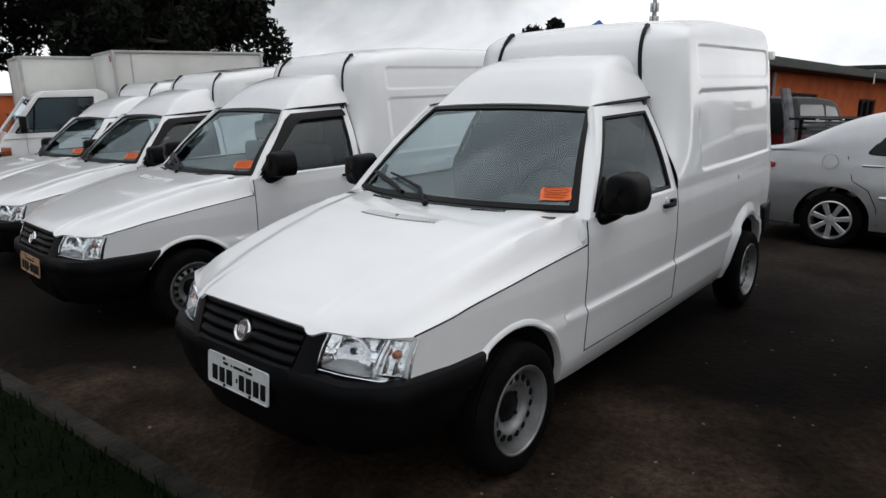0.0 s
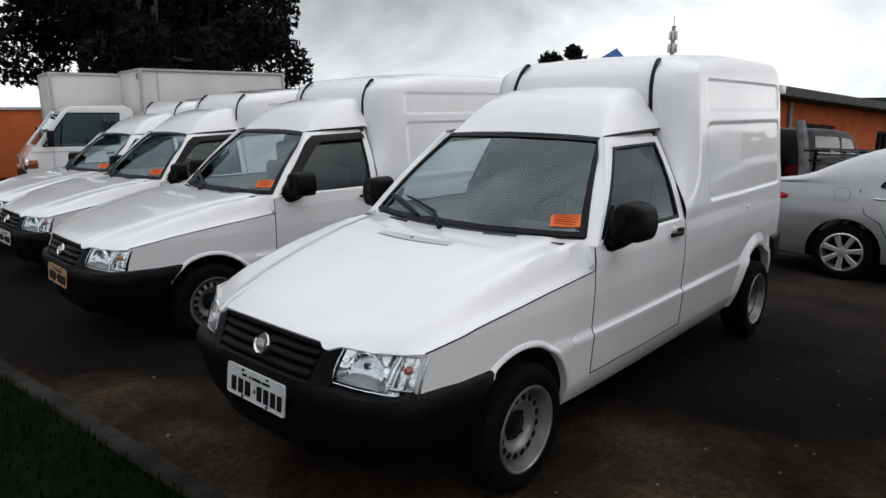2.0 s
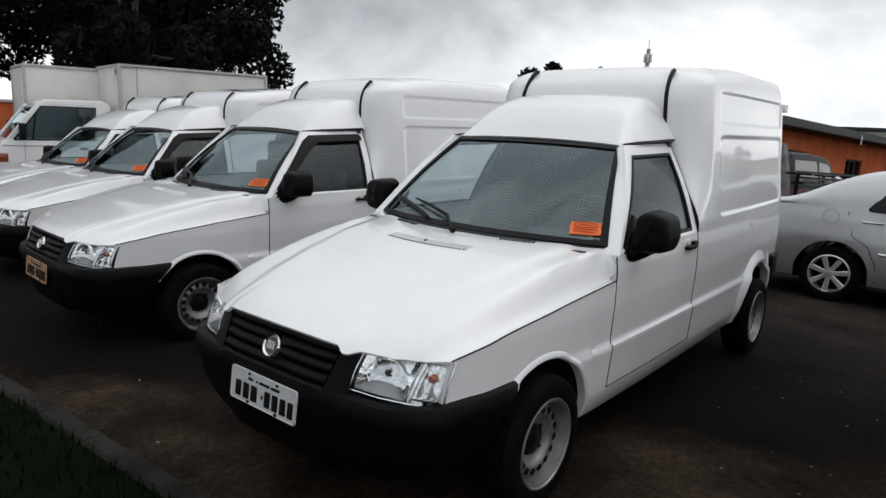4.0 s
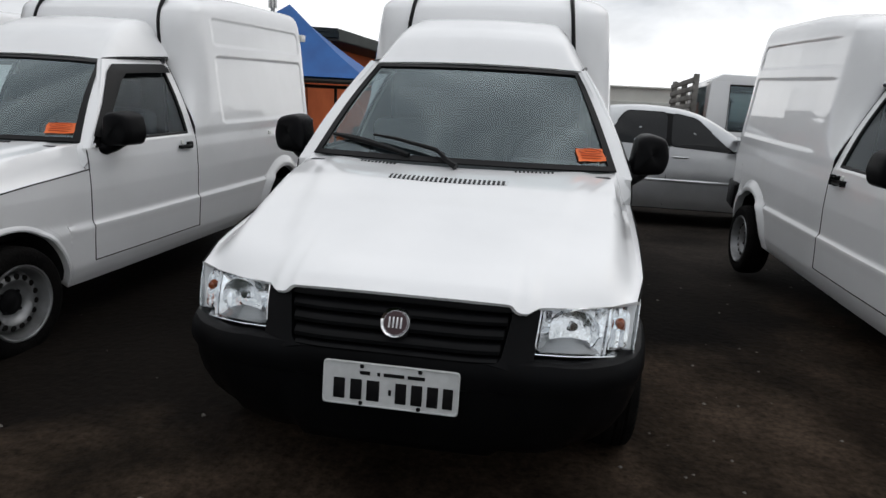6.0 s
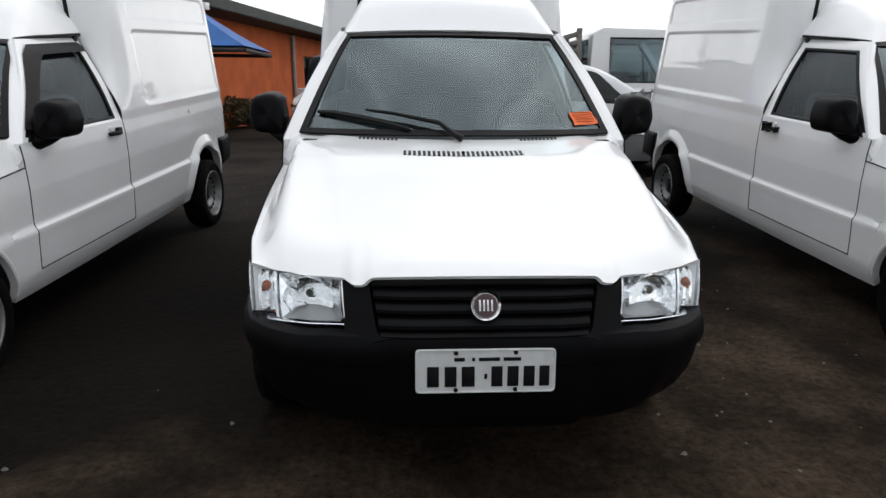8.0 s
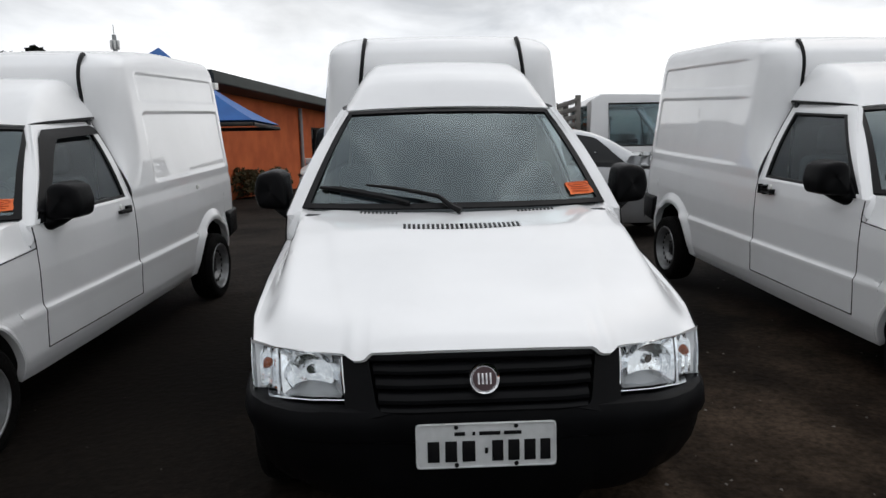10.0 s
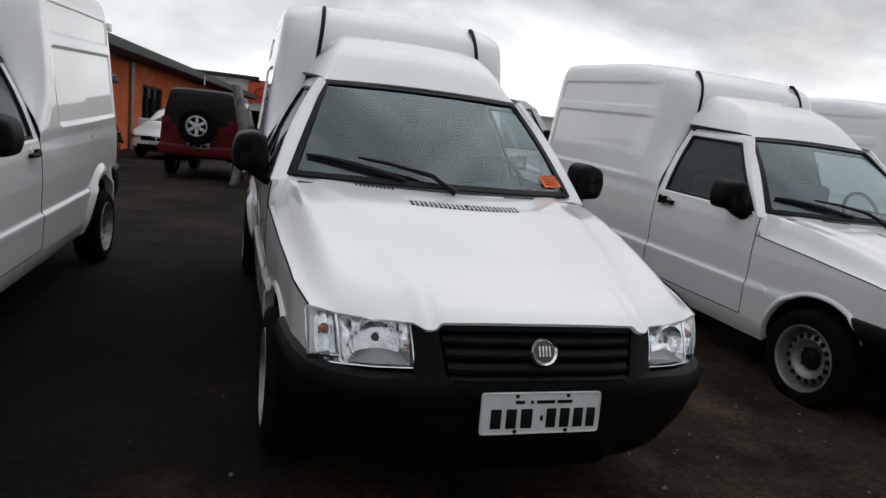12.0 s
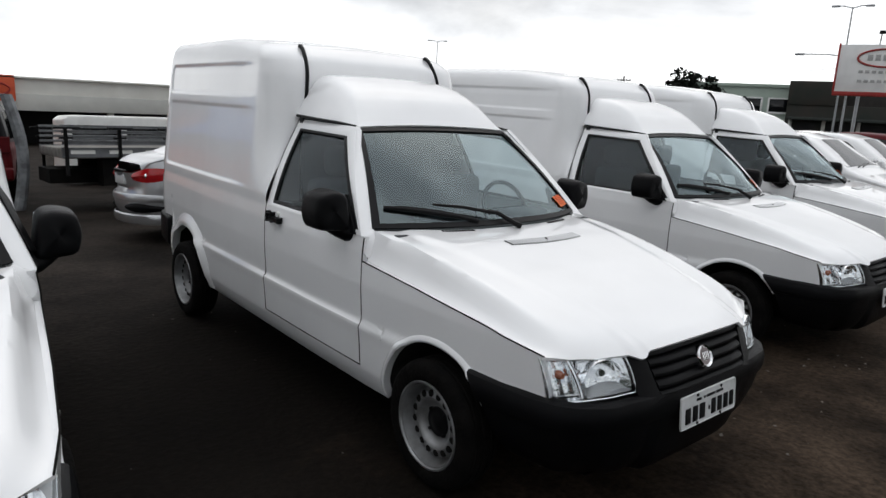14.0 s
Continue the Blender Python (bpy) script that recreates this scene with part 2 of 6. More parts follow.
def lathe_vf(profile, segs=40, centre=(0, 0, 0), axis="x"):
    """A turned shape: profile rows of (radius, distance along the axis)."""
    V, F, n = [], [], len(profile)
    for i in range(segs):
        a = 2 * math.pi * i / segs
        for r, h in profile:
            p = {"x": (h, r * math.cos(a), r * math.sin(a)), "y": (r * math.cos(a), h, r * math.sin(a)), "z": (r * math.cos(a), r * math.sin(a), h)}[axis]
            V.append([p[k] + centre[k] for k in range(3)])
    for i in range(segs):
        for j in range(n - 1):
            a, b = i * n + j, ((i + 1) % segs) * n + j
            F.append((a, b, b + 1, a + 1))
    return np.array(V), F


def tube_vf(path, radius, segs=8, caps=True):
    """A round bar along a path of points; radius may be a list."""
    path = [Vector(p) for p in path]
    rad = radius if isinstance(radius, (list, tuple)) else [radius] * len(path)
    V, F = [], []
    for i, p in enumerate(path):
        d = (path[min(i + 1, len(path) - 1)] - path[max(i - 1, 0)]).normalized()
        a = d.orthogonal().normalized() if i == 0 else (a - d * a.dot(d)).normalized()
        b = d.cross(a)
        for k in range(segs):
            t = 2 * math.pi * k / segs
            V.append(p + (a * math.cos(t) + b * math.sin(t)) * rad[i])
    for i in range(len(path) - 1):
        for k in range(segs):
            q = (k + 1) % segs
            F.append((i * segs + k, i * segs + q, (i + 1) * segs + q, (i + 1) * segs + k))
    if caps:
        F.append(tuple(reversed(range(segs))))
        F.append(tuple((len(path) - 1) * segs + k for k in range(segs)))
    return np.array([tuple(v) for v in V]), F


def prism_vf(poly, depth, to3):
    """A flat polygon made thick: to3 maps (u, v, w) to a point; w runs from 0 to depth."""
    n = len(poly)
    V = [to3(u, v, 0.0) for u, v in poly] + [to3(u, v, depth) for u, v in poly]
    F = [tuple(reversed(range(n))), tuple(range(n, 2 * n))] + [(i, (i + 1) % n, n + (i + 1) % n, n + i) for i in range(n)]
    return np.array(V, float), F


def fixed(bmv):
    """A bmesh from vertices and faces, with its normals turned outwards."""
    V, F = bmv
    bm = bmesh.new()
    vs = [bm.verts.new(tuple(map(float, v))) for v in V]
    for f in F:
        if len(set(f)) > 2:
            try:
                bm.faces.new([vs[i] for i in f])
            except ValueError:
                pass
    bmesh.ops.remove_doubles(bm, verts=bm.verts, dist=1e-5)
    return bm


def empty(name, label, category, group="", at=None, kind=""):
    e = new(name)
    e.empty_display_size = 0.2
    if at is not None:
        e.matrix_world = at
    return tagged(e, label, category, group, kind)


def ss(a, b, x):
    t = np.clip((np.asarray(x, float) - a) / (b - a), 0, 1)
    return t * t * (3 - 2 * t)


def tab(x, *pts):
    return np.interp(x, [p[0] for p in pts], [p[1] for p in pts])



# ---- the small panel van: x across, y from the nose backwards, z up ----
WB_F, WB_R, HUB, ARCH = 0.764, 3.620, 0.275, 0.348


def van_w(y):
    return tab(y, (0.15, 0.685), (0.24, 0.703), (0.4, 0.735), (0.75, 0.760), (1.28, 0.784), (1.8, 0.792), (3.3, 0.792), (4.30, 0.768))


def van_p(z):
    return tab(z, (0.24, -0.055), (0.29, -0.03), (0.345, -0.012), (0.37, -0.010), (0.50, -0.001), (0.550, 0.005), (0.560, 0.004), (0.573, -0.010), (0.590, -0.012), (0.75, -0.004), (0.90, -0.007), (0.97, -0.016), (1.03, -0.014), (1.25, -0.040), (1.5, -0.066), (1.7, -0.088), (1.78, -0.102))


def seam_z(y):
    return tab(y, (0.2, 0.727), (0.236, 0.732), (0.5, 0.777), (0.9, 0.822), (1.284, 0.858))


def arch_z(y, yc, base, r=ARCH):
    d = r * r - (np.asarray(y) - yc) ** 2
    return np.where(d > 0, np.maximum(0.28 + np.sqrt(np.maximum(d, 0)), base), base)


def arch_cols(lo, hi, yc, r=ARCH, step=0.03):
    a = [yc - r * math.cos(t) for t in np.linspace(0, math.pi, 33)]
    b = list(np.arange(lo, hi, step)) + [hi]
    return np.array(sorted([v for v in a if lo < v < hi] + [v for v in b if abs(v - yc) > r or not lo < v < hi]))


def side_grid(ys, zb, zt, rows, sgn, off=0.0):
    P = []
    for k in np.linspace(0, 1, rows):
        z = zb + (zt - zb) * k
        P.append(np.stack([sgn * (van_w(ys) + van_p(z) + off), ys, z], axis=1))
    return np.array(P)


def zc(y):
    return tab(y, (0.05, 0.742), (0.10, 0.772), (0.2, 0.806), (0.35, 0.846), (0.6, 0.908), (0.89, 0.966), (1.2, 1.002), (1.35, 1.012))


def bonnet_grid():
    us = np.concatenate([np.linspace(0, 0.42, 10), np.linspace(0.44, 0.62, 13), np.linspace(0.65, 1, 16)])
    us = np.concatenate([-us[:0:-1], us])
    P = []
    for v in np.concatenate([np.linspace(0, 0.2, 12), np.linspace(0.23, 1, 26)]):
        row = []
        for u in us:
            a = abs(u)
            x = a * (0.702 + 0.050 * v ** 0.8)
            yf = tab(x, (0, 0.052), (0.2, 0.056), (0.325, 0.066), (0.345, 0.058), (0.375, 0.060), (0.405, 0.096), (0.5, 0.132), (0.62, 0.192), (0.702, 0.240))
            yr = tab(x, (0, 1.112), (0.2, 1.125), (0.4, 1.165), (0.6, 1.245), (0.70, 1.302), (0.752, 1.284))
            zf = tab(x, (0, 0.745), (0.2, 0.743), (0.325, 0.738), (0.345, 0.718), (0.375, 0.718), (0.405, 0.728), (0.5, 0.724), (0.62, 0.722), (0.702, 0.732))
            y = yf + (yr - yf) * v
            z = zc(y) - 0.012 * a * a
            z -= (zc(yf) - 0.012 * a * a - zf) * math.exp(-(y - yf) / 0.10)
            xc = 0.36 + 0.20 * min(1, y / 1.15)
            z -= 0.008 * ss(xc - 0.015, xc + 0.05, x) * ss(0.03, 0.30, y - yf)
            z -= (z - seam_z(y)) * ss(0.83 + 0.095 * v, 1.0, a) ** 1.1
            row.append((math.copysign(x, u) if u else 0.0, y, z))
        P.append(row)
    return np.array(P)


def bumper_plan(s):
    """Half of the bumper's line: s runs from 0 at the middle to 1 at the wheel arch."""
    x = tab(s, (0, 0), (0.2, 0.22), (0.38, 0.40), (0.52, 0.545), (0.62, 0.635), (0.70, 0.690), (0.78, 0.720), (0.9, 0.742), (1, 0.754))
    y = tab(s, (0, 0.008), (0.2, 0.010), (0.38, 0.022), (0.52, 0.050), (0.62, 0.105), (0.70, 0.172), (0.78, 0.255), (0.9, 0.41), (1, 0.545))
    return x, y


def recess(y, z, sgn=1):
    """Depth of the pressed panels in the side of the load box."""
    d = 0.0
    for z0, z1 in ((1.038, 1.508), (1.572, 1.762)):
        y0 = 2.66 if sgn > 0 else 2.40
        cy, cz, hy, hz, r = (y0 + 4.15) / 2, (z0 + z1) / 2, (4.15 - y0) / 2, (z1 - z0) / 2, 0.05
        qx, qz = abs(y - cy) - hy + r, abs(z - cz) - hz + r
        sd = math.hypot(max(qx, 0), max(qz, 0)) + min(max(qx, qz), 0) - r
        d = max(d, 0.009 * float(ss(0.0, 0.012, -sd)))
    return d if sgn > 0 else d * float(ss(2.50, 2.85, y))


def box_lean(z):
    k = min(1.0, max(0.0, (z - 1.66) / 0.245))
    return 0.050 * float(ss(0.99, 1.40, z)) + 0.10 * max(0.0, z - 1.38) + 0.21 * (1 - math.sqrt(1 - k * k))


def van_wheel(parent, sgn, y):
    x0 = sgn * (0.784 if y < 2 else 0.826)
    HUB = 0.275 if y < 2 else 0.236
    wheel = part("wheel", fixed(lathe_vf([(0.0, -sgn * 0.09), (0.11, -sgn * 0.09), (0.11, -sgn * 0.13), (0.0, -sgn * 0.13)], 24, (x0, y, HUB))), M_UNDER, parent)
    t = [(0.172, -0.17), (0.20, -0.178), (0.245, -0.172), (0.266, -0.155), (0.274, -0.13)]
    tread = [(0.275, -0.118), (0.269, -0.114), (0.269, -0.106), (0.275, -0.102), (0.275, -0.080), (0.269, -0.076), (0.269, -0.070), (0.275, -0.066), (0.275, -0.048), (0.269, -0.044)]
    o = [(0.274, -0.034), (0.266, -0.012), (0.252, -0.001), (0.236, 0.003), (0.215, 0.003), (0.20, 0.001), (0.192, -0.002), (0.183, -0.012), (0.178, -0.02), (0.178, -0.17)]
    part("tyre", fixed(lathe_vf([(r, sgn * h) for r, h in t + tread + o], 48, (x0, y, HUB))), M_RUBBER, wheel)
    rim = [(0.176, -0.16), (0.176, -0.022), (0.184, -0.012), (0.1885, -0.004), (0.1865, 0.002), (0.180, 0.002), (0.176, -0.006), (0.171, -0.008), (0.167, -0.022), (0.161, -0.060), (0.154, -0.070), (0.147, -0.066), (0.141, -0.052), (0.135, -0.046), (0.112, -0.040), (0.104, -0.043), (0.097, -0.052), (0.086, -0.064), (0.070, -0.070), (0.058, -0.070), (0.054, -0.076), (0.0, -0.078)]
    V, F = lathe_vf([(r, sgn * h) for r, h in rim], 48, (x0, y, HUB))
    ob = part("rim", fixed((V, F)), M_STEEL, wheel, "silver pressed-steel rim with round holes")
    for k in range(16):
        a = 2 * math.pi * (k + 0.5) / 16
        cy, cz = y + 0.126 * math.cos(a), HUB + 0.126 * math.sin(a)
        V, F = lathe_vf([(0.0, sgn * 0.0040), (0.0145, sgn * 0.0035), (0.0155, 0.0), (0.0155, -sgn * 0.008)], 12, (x0 - sgn * 0.0435, cy, cz))
        raw("rim_hole", V, F, M_UNDER, wheel)
    part("hub_cap", fixed(lathe_vf([(0.0, sgn * 0.014), (0.028, sgn * 0.012), (0.040, sgn * 0.004), (0.062, sgn * 0.003), (0.066, -sgn * 0.006), (0.0, -sgn * 0.02)], 20, (x0 - sgn * 0.066, y, HUB))), M_BLACK2, wheel)
    for k in range(4):
        a = math.pi / 4 + math.pi / 2 * k
        part("wheel_bolt", fixed(lathe_vf([(0.0, sgn * 0.008), (0.008, sgn * 0.007), (0.009, -sgn * 0.006), (0.0, -sgn * 0.006)], 8, (x0 - sgn * 0.064, y + 0.062 * math.cos(a), HUB + 0.062 * math.sin(a)))), M_BLACK2, wheel)
    return wheel


def door_pt(y, z, sgn, off=0.0):
    """A point of the leaning upper half of the door."""
    k = (z - 0.975) / 0.465
    x = 0.772 - 0.222 * k + 0.018 * math.sin(math.pi * min(max(k, 0), 1)) - 0.012 * max(0.0, 1.62 - y)
    return (sgn * (x + off), y, z)


def ring_vf(outer, inner, thick, sgn, per=10, f=door_pt, off=0.0):
    def fill(poly):
        out = []
        for i in range(len(poly)):
            a, b = poly[i], poly[(i + 1) % len(poly)]
            out += [(a[0] + (b[0] - a[0]) * k / per, a[1] + (b[1] - a[1]) * k / per) for k in range(per)]
        return out
    A, B = fill(outer), fill(inner)
    M = [((a[0] * 0.75 + b[0] * 0.25), (a[1] * 0.75 + b[1] * 0.25)) for a, b in zip(A, B)]
    M2 = [((a[0] * 0.25 + b[0] * 0.75), (a[1] * 0.25 + b[1] * 0.75)) for a, b in zip(A, B)]
    rows = [[f(*p, sgn, off - thick) for p in A], [f(*p, sgn, off) for p in A], [f(*p, sgn, off + 0.004) for p in M], [f(*p, sgn, off + 0.004) for p in M2], [f(*p, sgn, off) for p in B], [f(*p, sgn, off - thick) for p in B]]
    rows.append(rows[0])
    return grid_vf(np.array(rows), wrap=True)


def rounded(poly, r, n=5):
    out = []
    k = len(poly)
    for i in range(k):
        p, a, b = Vector(poly[i]), Vector(poly[i - 1]), Vector(poly[(i + 1) % k])
        u, v = (a - p).normalized() * r, (b - p).normalized() * r
        for j in range(n + 1):
            t = j / n
            q = (p + u) * (1 - t) ** 2 + p * 2 * t * (1 - t) + (p + v) * t * t
            out.append((q.x, q.y))
    return out


WIN = [(1.345, 0.992), (2.235, 0.992), (2.285, 1.402), (1.765, 1.392)]


def van_door(parent, sgn, tint):
    ys = np.linspace(1.2900, 2.2940, 30)
    zt = np.full_like(ys, 0.972)
    v1 = grid_vf(side_grid(ys, np.full_like(ys, 0.364), zt, 72, sgn), 0.03, flip=sgn > 0)
    door = raw("door", *v1, M_WHITE, parent)
    outer = [(1.302, 0.968), (2.300, 0.968), (2.345, 1.452), (1.735, 1.440)]
    part("window_frame", fixed(ring_vf(outer, WIN, 0.03, sgn)), M_WHITE, door)
    inner = [(1.395, 1.008), (2.215, 1.008), (2.262, 1.386), (1.782, 1.377)]
    part("window_seal", fixed(ring_vf(WIN, inner, 0.015, sgn, off=-0.002)), M_BLACK2, door)
    q = [(1.37, 1.0), (2.225, 1.0), (2.275, 1.394), (1.773, 1.385)]
    G = np.array([[door_pt(*(np.array(q[0]) * (1 - a) * (1 - b) + np.array(q[1]) * a * (1 - b) + np.array(q[2]) * a * b + np.array(q[3]) * (1 - a) * b), sgn, -0.012) for a in np.linspace(0, 1, 9)] for b in np.linspace(0, 1, 7)])
    gl = raw("door_window", *grid_vf(G, flip=sgn > 0), tint, door, "dark-tinted side window")
    lo = lambda y, z: (sgn * (float(van_w(y)) + float(van_p(z)) - 0.0005), y, z)
    for pts in ([lo(1.2865, z) for z in np.linspace(0.362, 0.965, 30)], [lo(2.2975, z) for z in np.linspace(0.362, 0.965, 30)] + [door_pt(2.302 + 0.045 * k, 0.968 + 0.484 * k, sgn, -0.001) for k in np.linspace(0.03, 1, 9)], [lo(y, 0.3615) for y in np.linspace(1.2865, 2.2975, 16)]):
        part("door_gap", fixed(tube_vf(pts, 0.0031, 6)), M_UNDER, door)
    # handle: black pull with a round lock behind it
    hb = box_bm((sgn * 0.786, 2.082, 0.904), (sgn * 0.812, 2.202, 0.926), 0.006)
    box_bm((sgn * 0.784, 2.172, 0.898), (sgn * 0.806, 2.229, 0.944), 0.007, bm=hb)
    h = part("door_handle", hb, M_BLACK2, door, "black pull handle")
    part("lock_ring", fixed(lathe_vf([(0.0, sgn * 0.010), (0.014, sgn * 0.009), (0.016, 0.0), (0.0, -sgn * 0.004)], 16, (sgn * 0.781, 2.132, 0.942))), M_WHITE2, door)
    # wing mirror
    shell = rounded([(0.768, 0.972), (0.925, 0.984), (0.946, 1.060), (0.925, 1.148), (0.842, 1.168), (0.792, 1.150)], 0.030, 5)
    cx, cz = 0.858, 1.072
    rings = []
    for y, g in ((1.534, 0.0), (1.534, 0.93), (1.548, 0.99), (1.540, 1.0), (1.480, 1.0), (1.432, 0.985), (1.408, 0.945), (1.395, 0.87), (1.388, 0.70), (1.386, 0.30), (1.386, 0.0)):
        rings.append([(sgn * (cx + (u - cx) * g), y + 0.10 * (u - cx), cz + (z - cz) * g) for u, z in shell])
    mirror = part("wing_mirror", fixed(grid_vf(np.array(rings), wrap=True)), M_BLACK, door, "black plastic wing mirror", angle=60.0)
    V, F = tube_vf([(sgn * 0.835, 1.470, 1.015), (sgn * 0.800, 1.450, 0.985), (sgn * 0.772, 1.425, 0.968), (sgn * 0.745, 1.405, 0.968)], [0.050, 0.046, 0.044, 0.040], 12)
    part("mirror_arm", fixed((V, F)), M_BLACK, mirror)
    part("mirror_base", fixed(ring_vf([(1.345, 0.972), (1.56, 0.972), (1.575, 1.09), (1.525, 1.13)], [(1.44, 0.985), (1.50, 0.985), (1.51, 1.04), (1.49, 1.05)], 0.012, sgn, off=0.012)), M_BLACK, mirror)
    mg = box_bm((sgn * 0.790, 1.536, 1.000), (sgn * 0.920, 1.540, 1.140), 0.0015)
    part("mirror_glass", mg, M_CHROME, mirror)
    return door


def lamp_pt(u, v, sgn, d=0.0):
    """A point of the headlight's face: u 0 inner to 1 outer, v 0 bottom to 1 top; d metres behind it."""
    xb, yb, zb = tab(u, (0, 0.400), (0.66, 0.600), (1, 0.694)), tab(u, (0, 0.048), (0.35, 0.074), (0.66, 0.114), (0.9, 0.166), (1, 0.196)), tab(u, (0, 0.602), (0.66, 0.590), (0.9, 0.580), (1, 0.578))
    xt, yt, zt = tab(u, (0, 0.412), (0.66, 0.615), (1, 0.704)), tab(u, (0, 0.104), (0.35, 0.136), (0.66, 0.190), (1, 0.246)), tab(u, (0, 0.724), (0.66, 0.718), (1, 0.722))
    bulge = 0.010 * math.sin(math.pi * v)
    return (sgn * (xb + (xt - xb) * v - 0.3 * d), yb + (yt - yb) * v - bulge + d, zb + (zt - zb) * v)


def van_lamp(parent, sgn):
    us, vs = np.linspace(0.02, 0.985, 20), np.linspace(0.03, 0.97, 9)
    base = np.array([[lamp_pt(u, v, sgn, 0.050) for u in us] for v in vs])
    lamp = raw("headlight", *grid_vf(base, 0.01, flip=sgn < 0), M_LAMP, parent, "clear headlight with an amber indicator bulb")
    raw("lens", *grid_vf(np.array([[lamp_pt(u, v, sgn) for u in np.linspace(0.0, 1, 20)] for v in np.linspace(0, 1, 9)]), flip=sgn > 0), M_LENS, lamp).visible_shadow = False
    # bright edging round the glass
    edge = [(u, 0.0) for u in np.linspace(0, 1, 14)] + [(1.0, v) for v in np.linspace(0.1, 1, 6)] + [(u, 1.0) for u in np.linspace(0.95, 0, 14)] + [(0.0, v) for v in np.linspace(0.9, 0.0, 6)]
    part("lamp_edge", fixed(tube_vf([lamp_pt(u, v, sgn, 0.004) for u, v in edge], 0.0024, 6)), M_LAMP, lamp)
    wall = [[lamp_pt(u, v, sgn, d) for u, v in edge] for d in (0.005, 0.030, 0.058)]
    raw("lamp_wall", *grid_vf(np.array(wall), 0.002, flip=sgn < 0), M_LAMP, lamp)
    # main reflector bowl
    c = Vector(lamp_pt(0.36, 0.50, sgn, 0.052))
    ax = Vector((sgn * 0.28, -0.96, 0.0)).normalized()
    up = Vector((0, 0, 1))
    sd = ax.cross(up)
    rows = []
    for k in range(9):
        r, h = 0.064 * math.sin(k / 8 * math.pi / 2), -0.045 + 0.075 * (k / 8) ** 2
        rows.append([tuple(c + ax * h + (sd * math.cos(a) * 1.2 + up * math.sin(a) * 0.98) * r * (1 + 0.02 * (j % 2))) for j, a in enumerate(np.linspace(0, 2 * math.pi, 29)[:-1])])
    raw("reflector", *grid_vf(np.array(rows), wrap=True, flip=True), M_LAMP, lamp, angle=12.0)
    part("bulb_shield", fixed(tube_vf([tuple(c - ax * 0.03 + up * 0.012), tuple(c + ax * 0.022 + up * 0.012)], [0.009, 0.013], 10)), M_LAMP, lamp)
    ledge = np.array([[lamp_pt(u, 0.04 + (0.10 + 0.20 * math.sin(math.pi * (u - 0.05) / 0.56)) * w, sgn, 0.012 + 0.034 * w) for u in np.linspace(0.05, 0.61, 12)] for w in np.linspace(0, 1, 5)])
    raw("lamp_ledge", *grid_vf(ledge, 0.003, flip=sgn < 0), M_LAMP_D, lamp)
    # facets of the outer bowl
    for u0, u1, v0, v1, dd in ((0.03, 0.16, 0.06, 0.94, 0.016), (0.56, 0.64, 0.06, 0.94, 0.012)):
        G = np.array([[lamp_pt(u, v, sgn, dd + 0.03 * (u - u0) / (u1 - u0) * (1 if u0 < 0.3 else -1) + (0 if u0 < 0.3 else 0.03)) for u in (u0, u1)] for v in np.linspace(v0, v1, 5)])
        raw("lamp_facet", *grid_vf(G, 0.003, flip=sgn < 0), M_LAMP, lamp)
    part("lamp_divider", fixed(tube_vf([lamp_pt(0.675, v, sgn, 0.012) for v in np.linspace(0.04, 0.96, 6)], 0.006, 6)), M_LAMP, lamp)
    G = np.array([[lamp_pt(u, v, sgn, 0.03 + 0.008 * math.sin(u * 60)) for u in np.linspace(0.72, 0.95, 10)] for v in np.linspace(0.12, 0.9, 7)])
    raw("indicator_reflector", *grid_vf(G, 0.003, flip=sgn < 0), M_LAMP, lamp)
    ic = lamp_pt(0.82, 0.62, sgn, 0.020)
    part("indicator_bulb", fixed(lathe_vf([(0.0, -0.018), (0.011, -0.014), (0.016, 0.0), (0.016, 0.01), (0.0, 0.01)], 14, ic, "y")), M_AMBER, lamp, "amber bulb")
    return lamp


def ws_pt(a, b, off=0.0):
    """A point of the windscreen: a from -1 to 1 across, b from 0 at the bottom to 1 at the top."""
    w = 0.698 + (0.510 - 0.698) * b
    y0 = 1.118 + 0.205 * abs(a) ** 2.2
    y1 = 1.800 - 0.030 * abs(a) ** 2.0
    z0, z1 = 1.006 - 0.012 * abs(a) ** 2, 1.436 - 0.012 * a * a
    s = 0.020 * math.sin(math.pi * b)
    return (a * w, y0 + (y1 - y0) * b - s * 0.55 - off * 0.55, z0 + (z1 - z0) * b + s * 0.83 + off * 0.83)


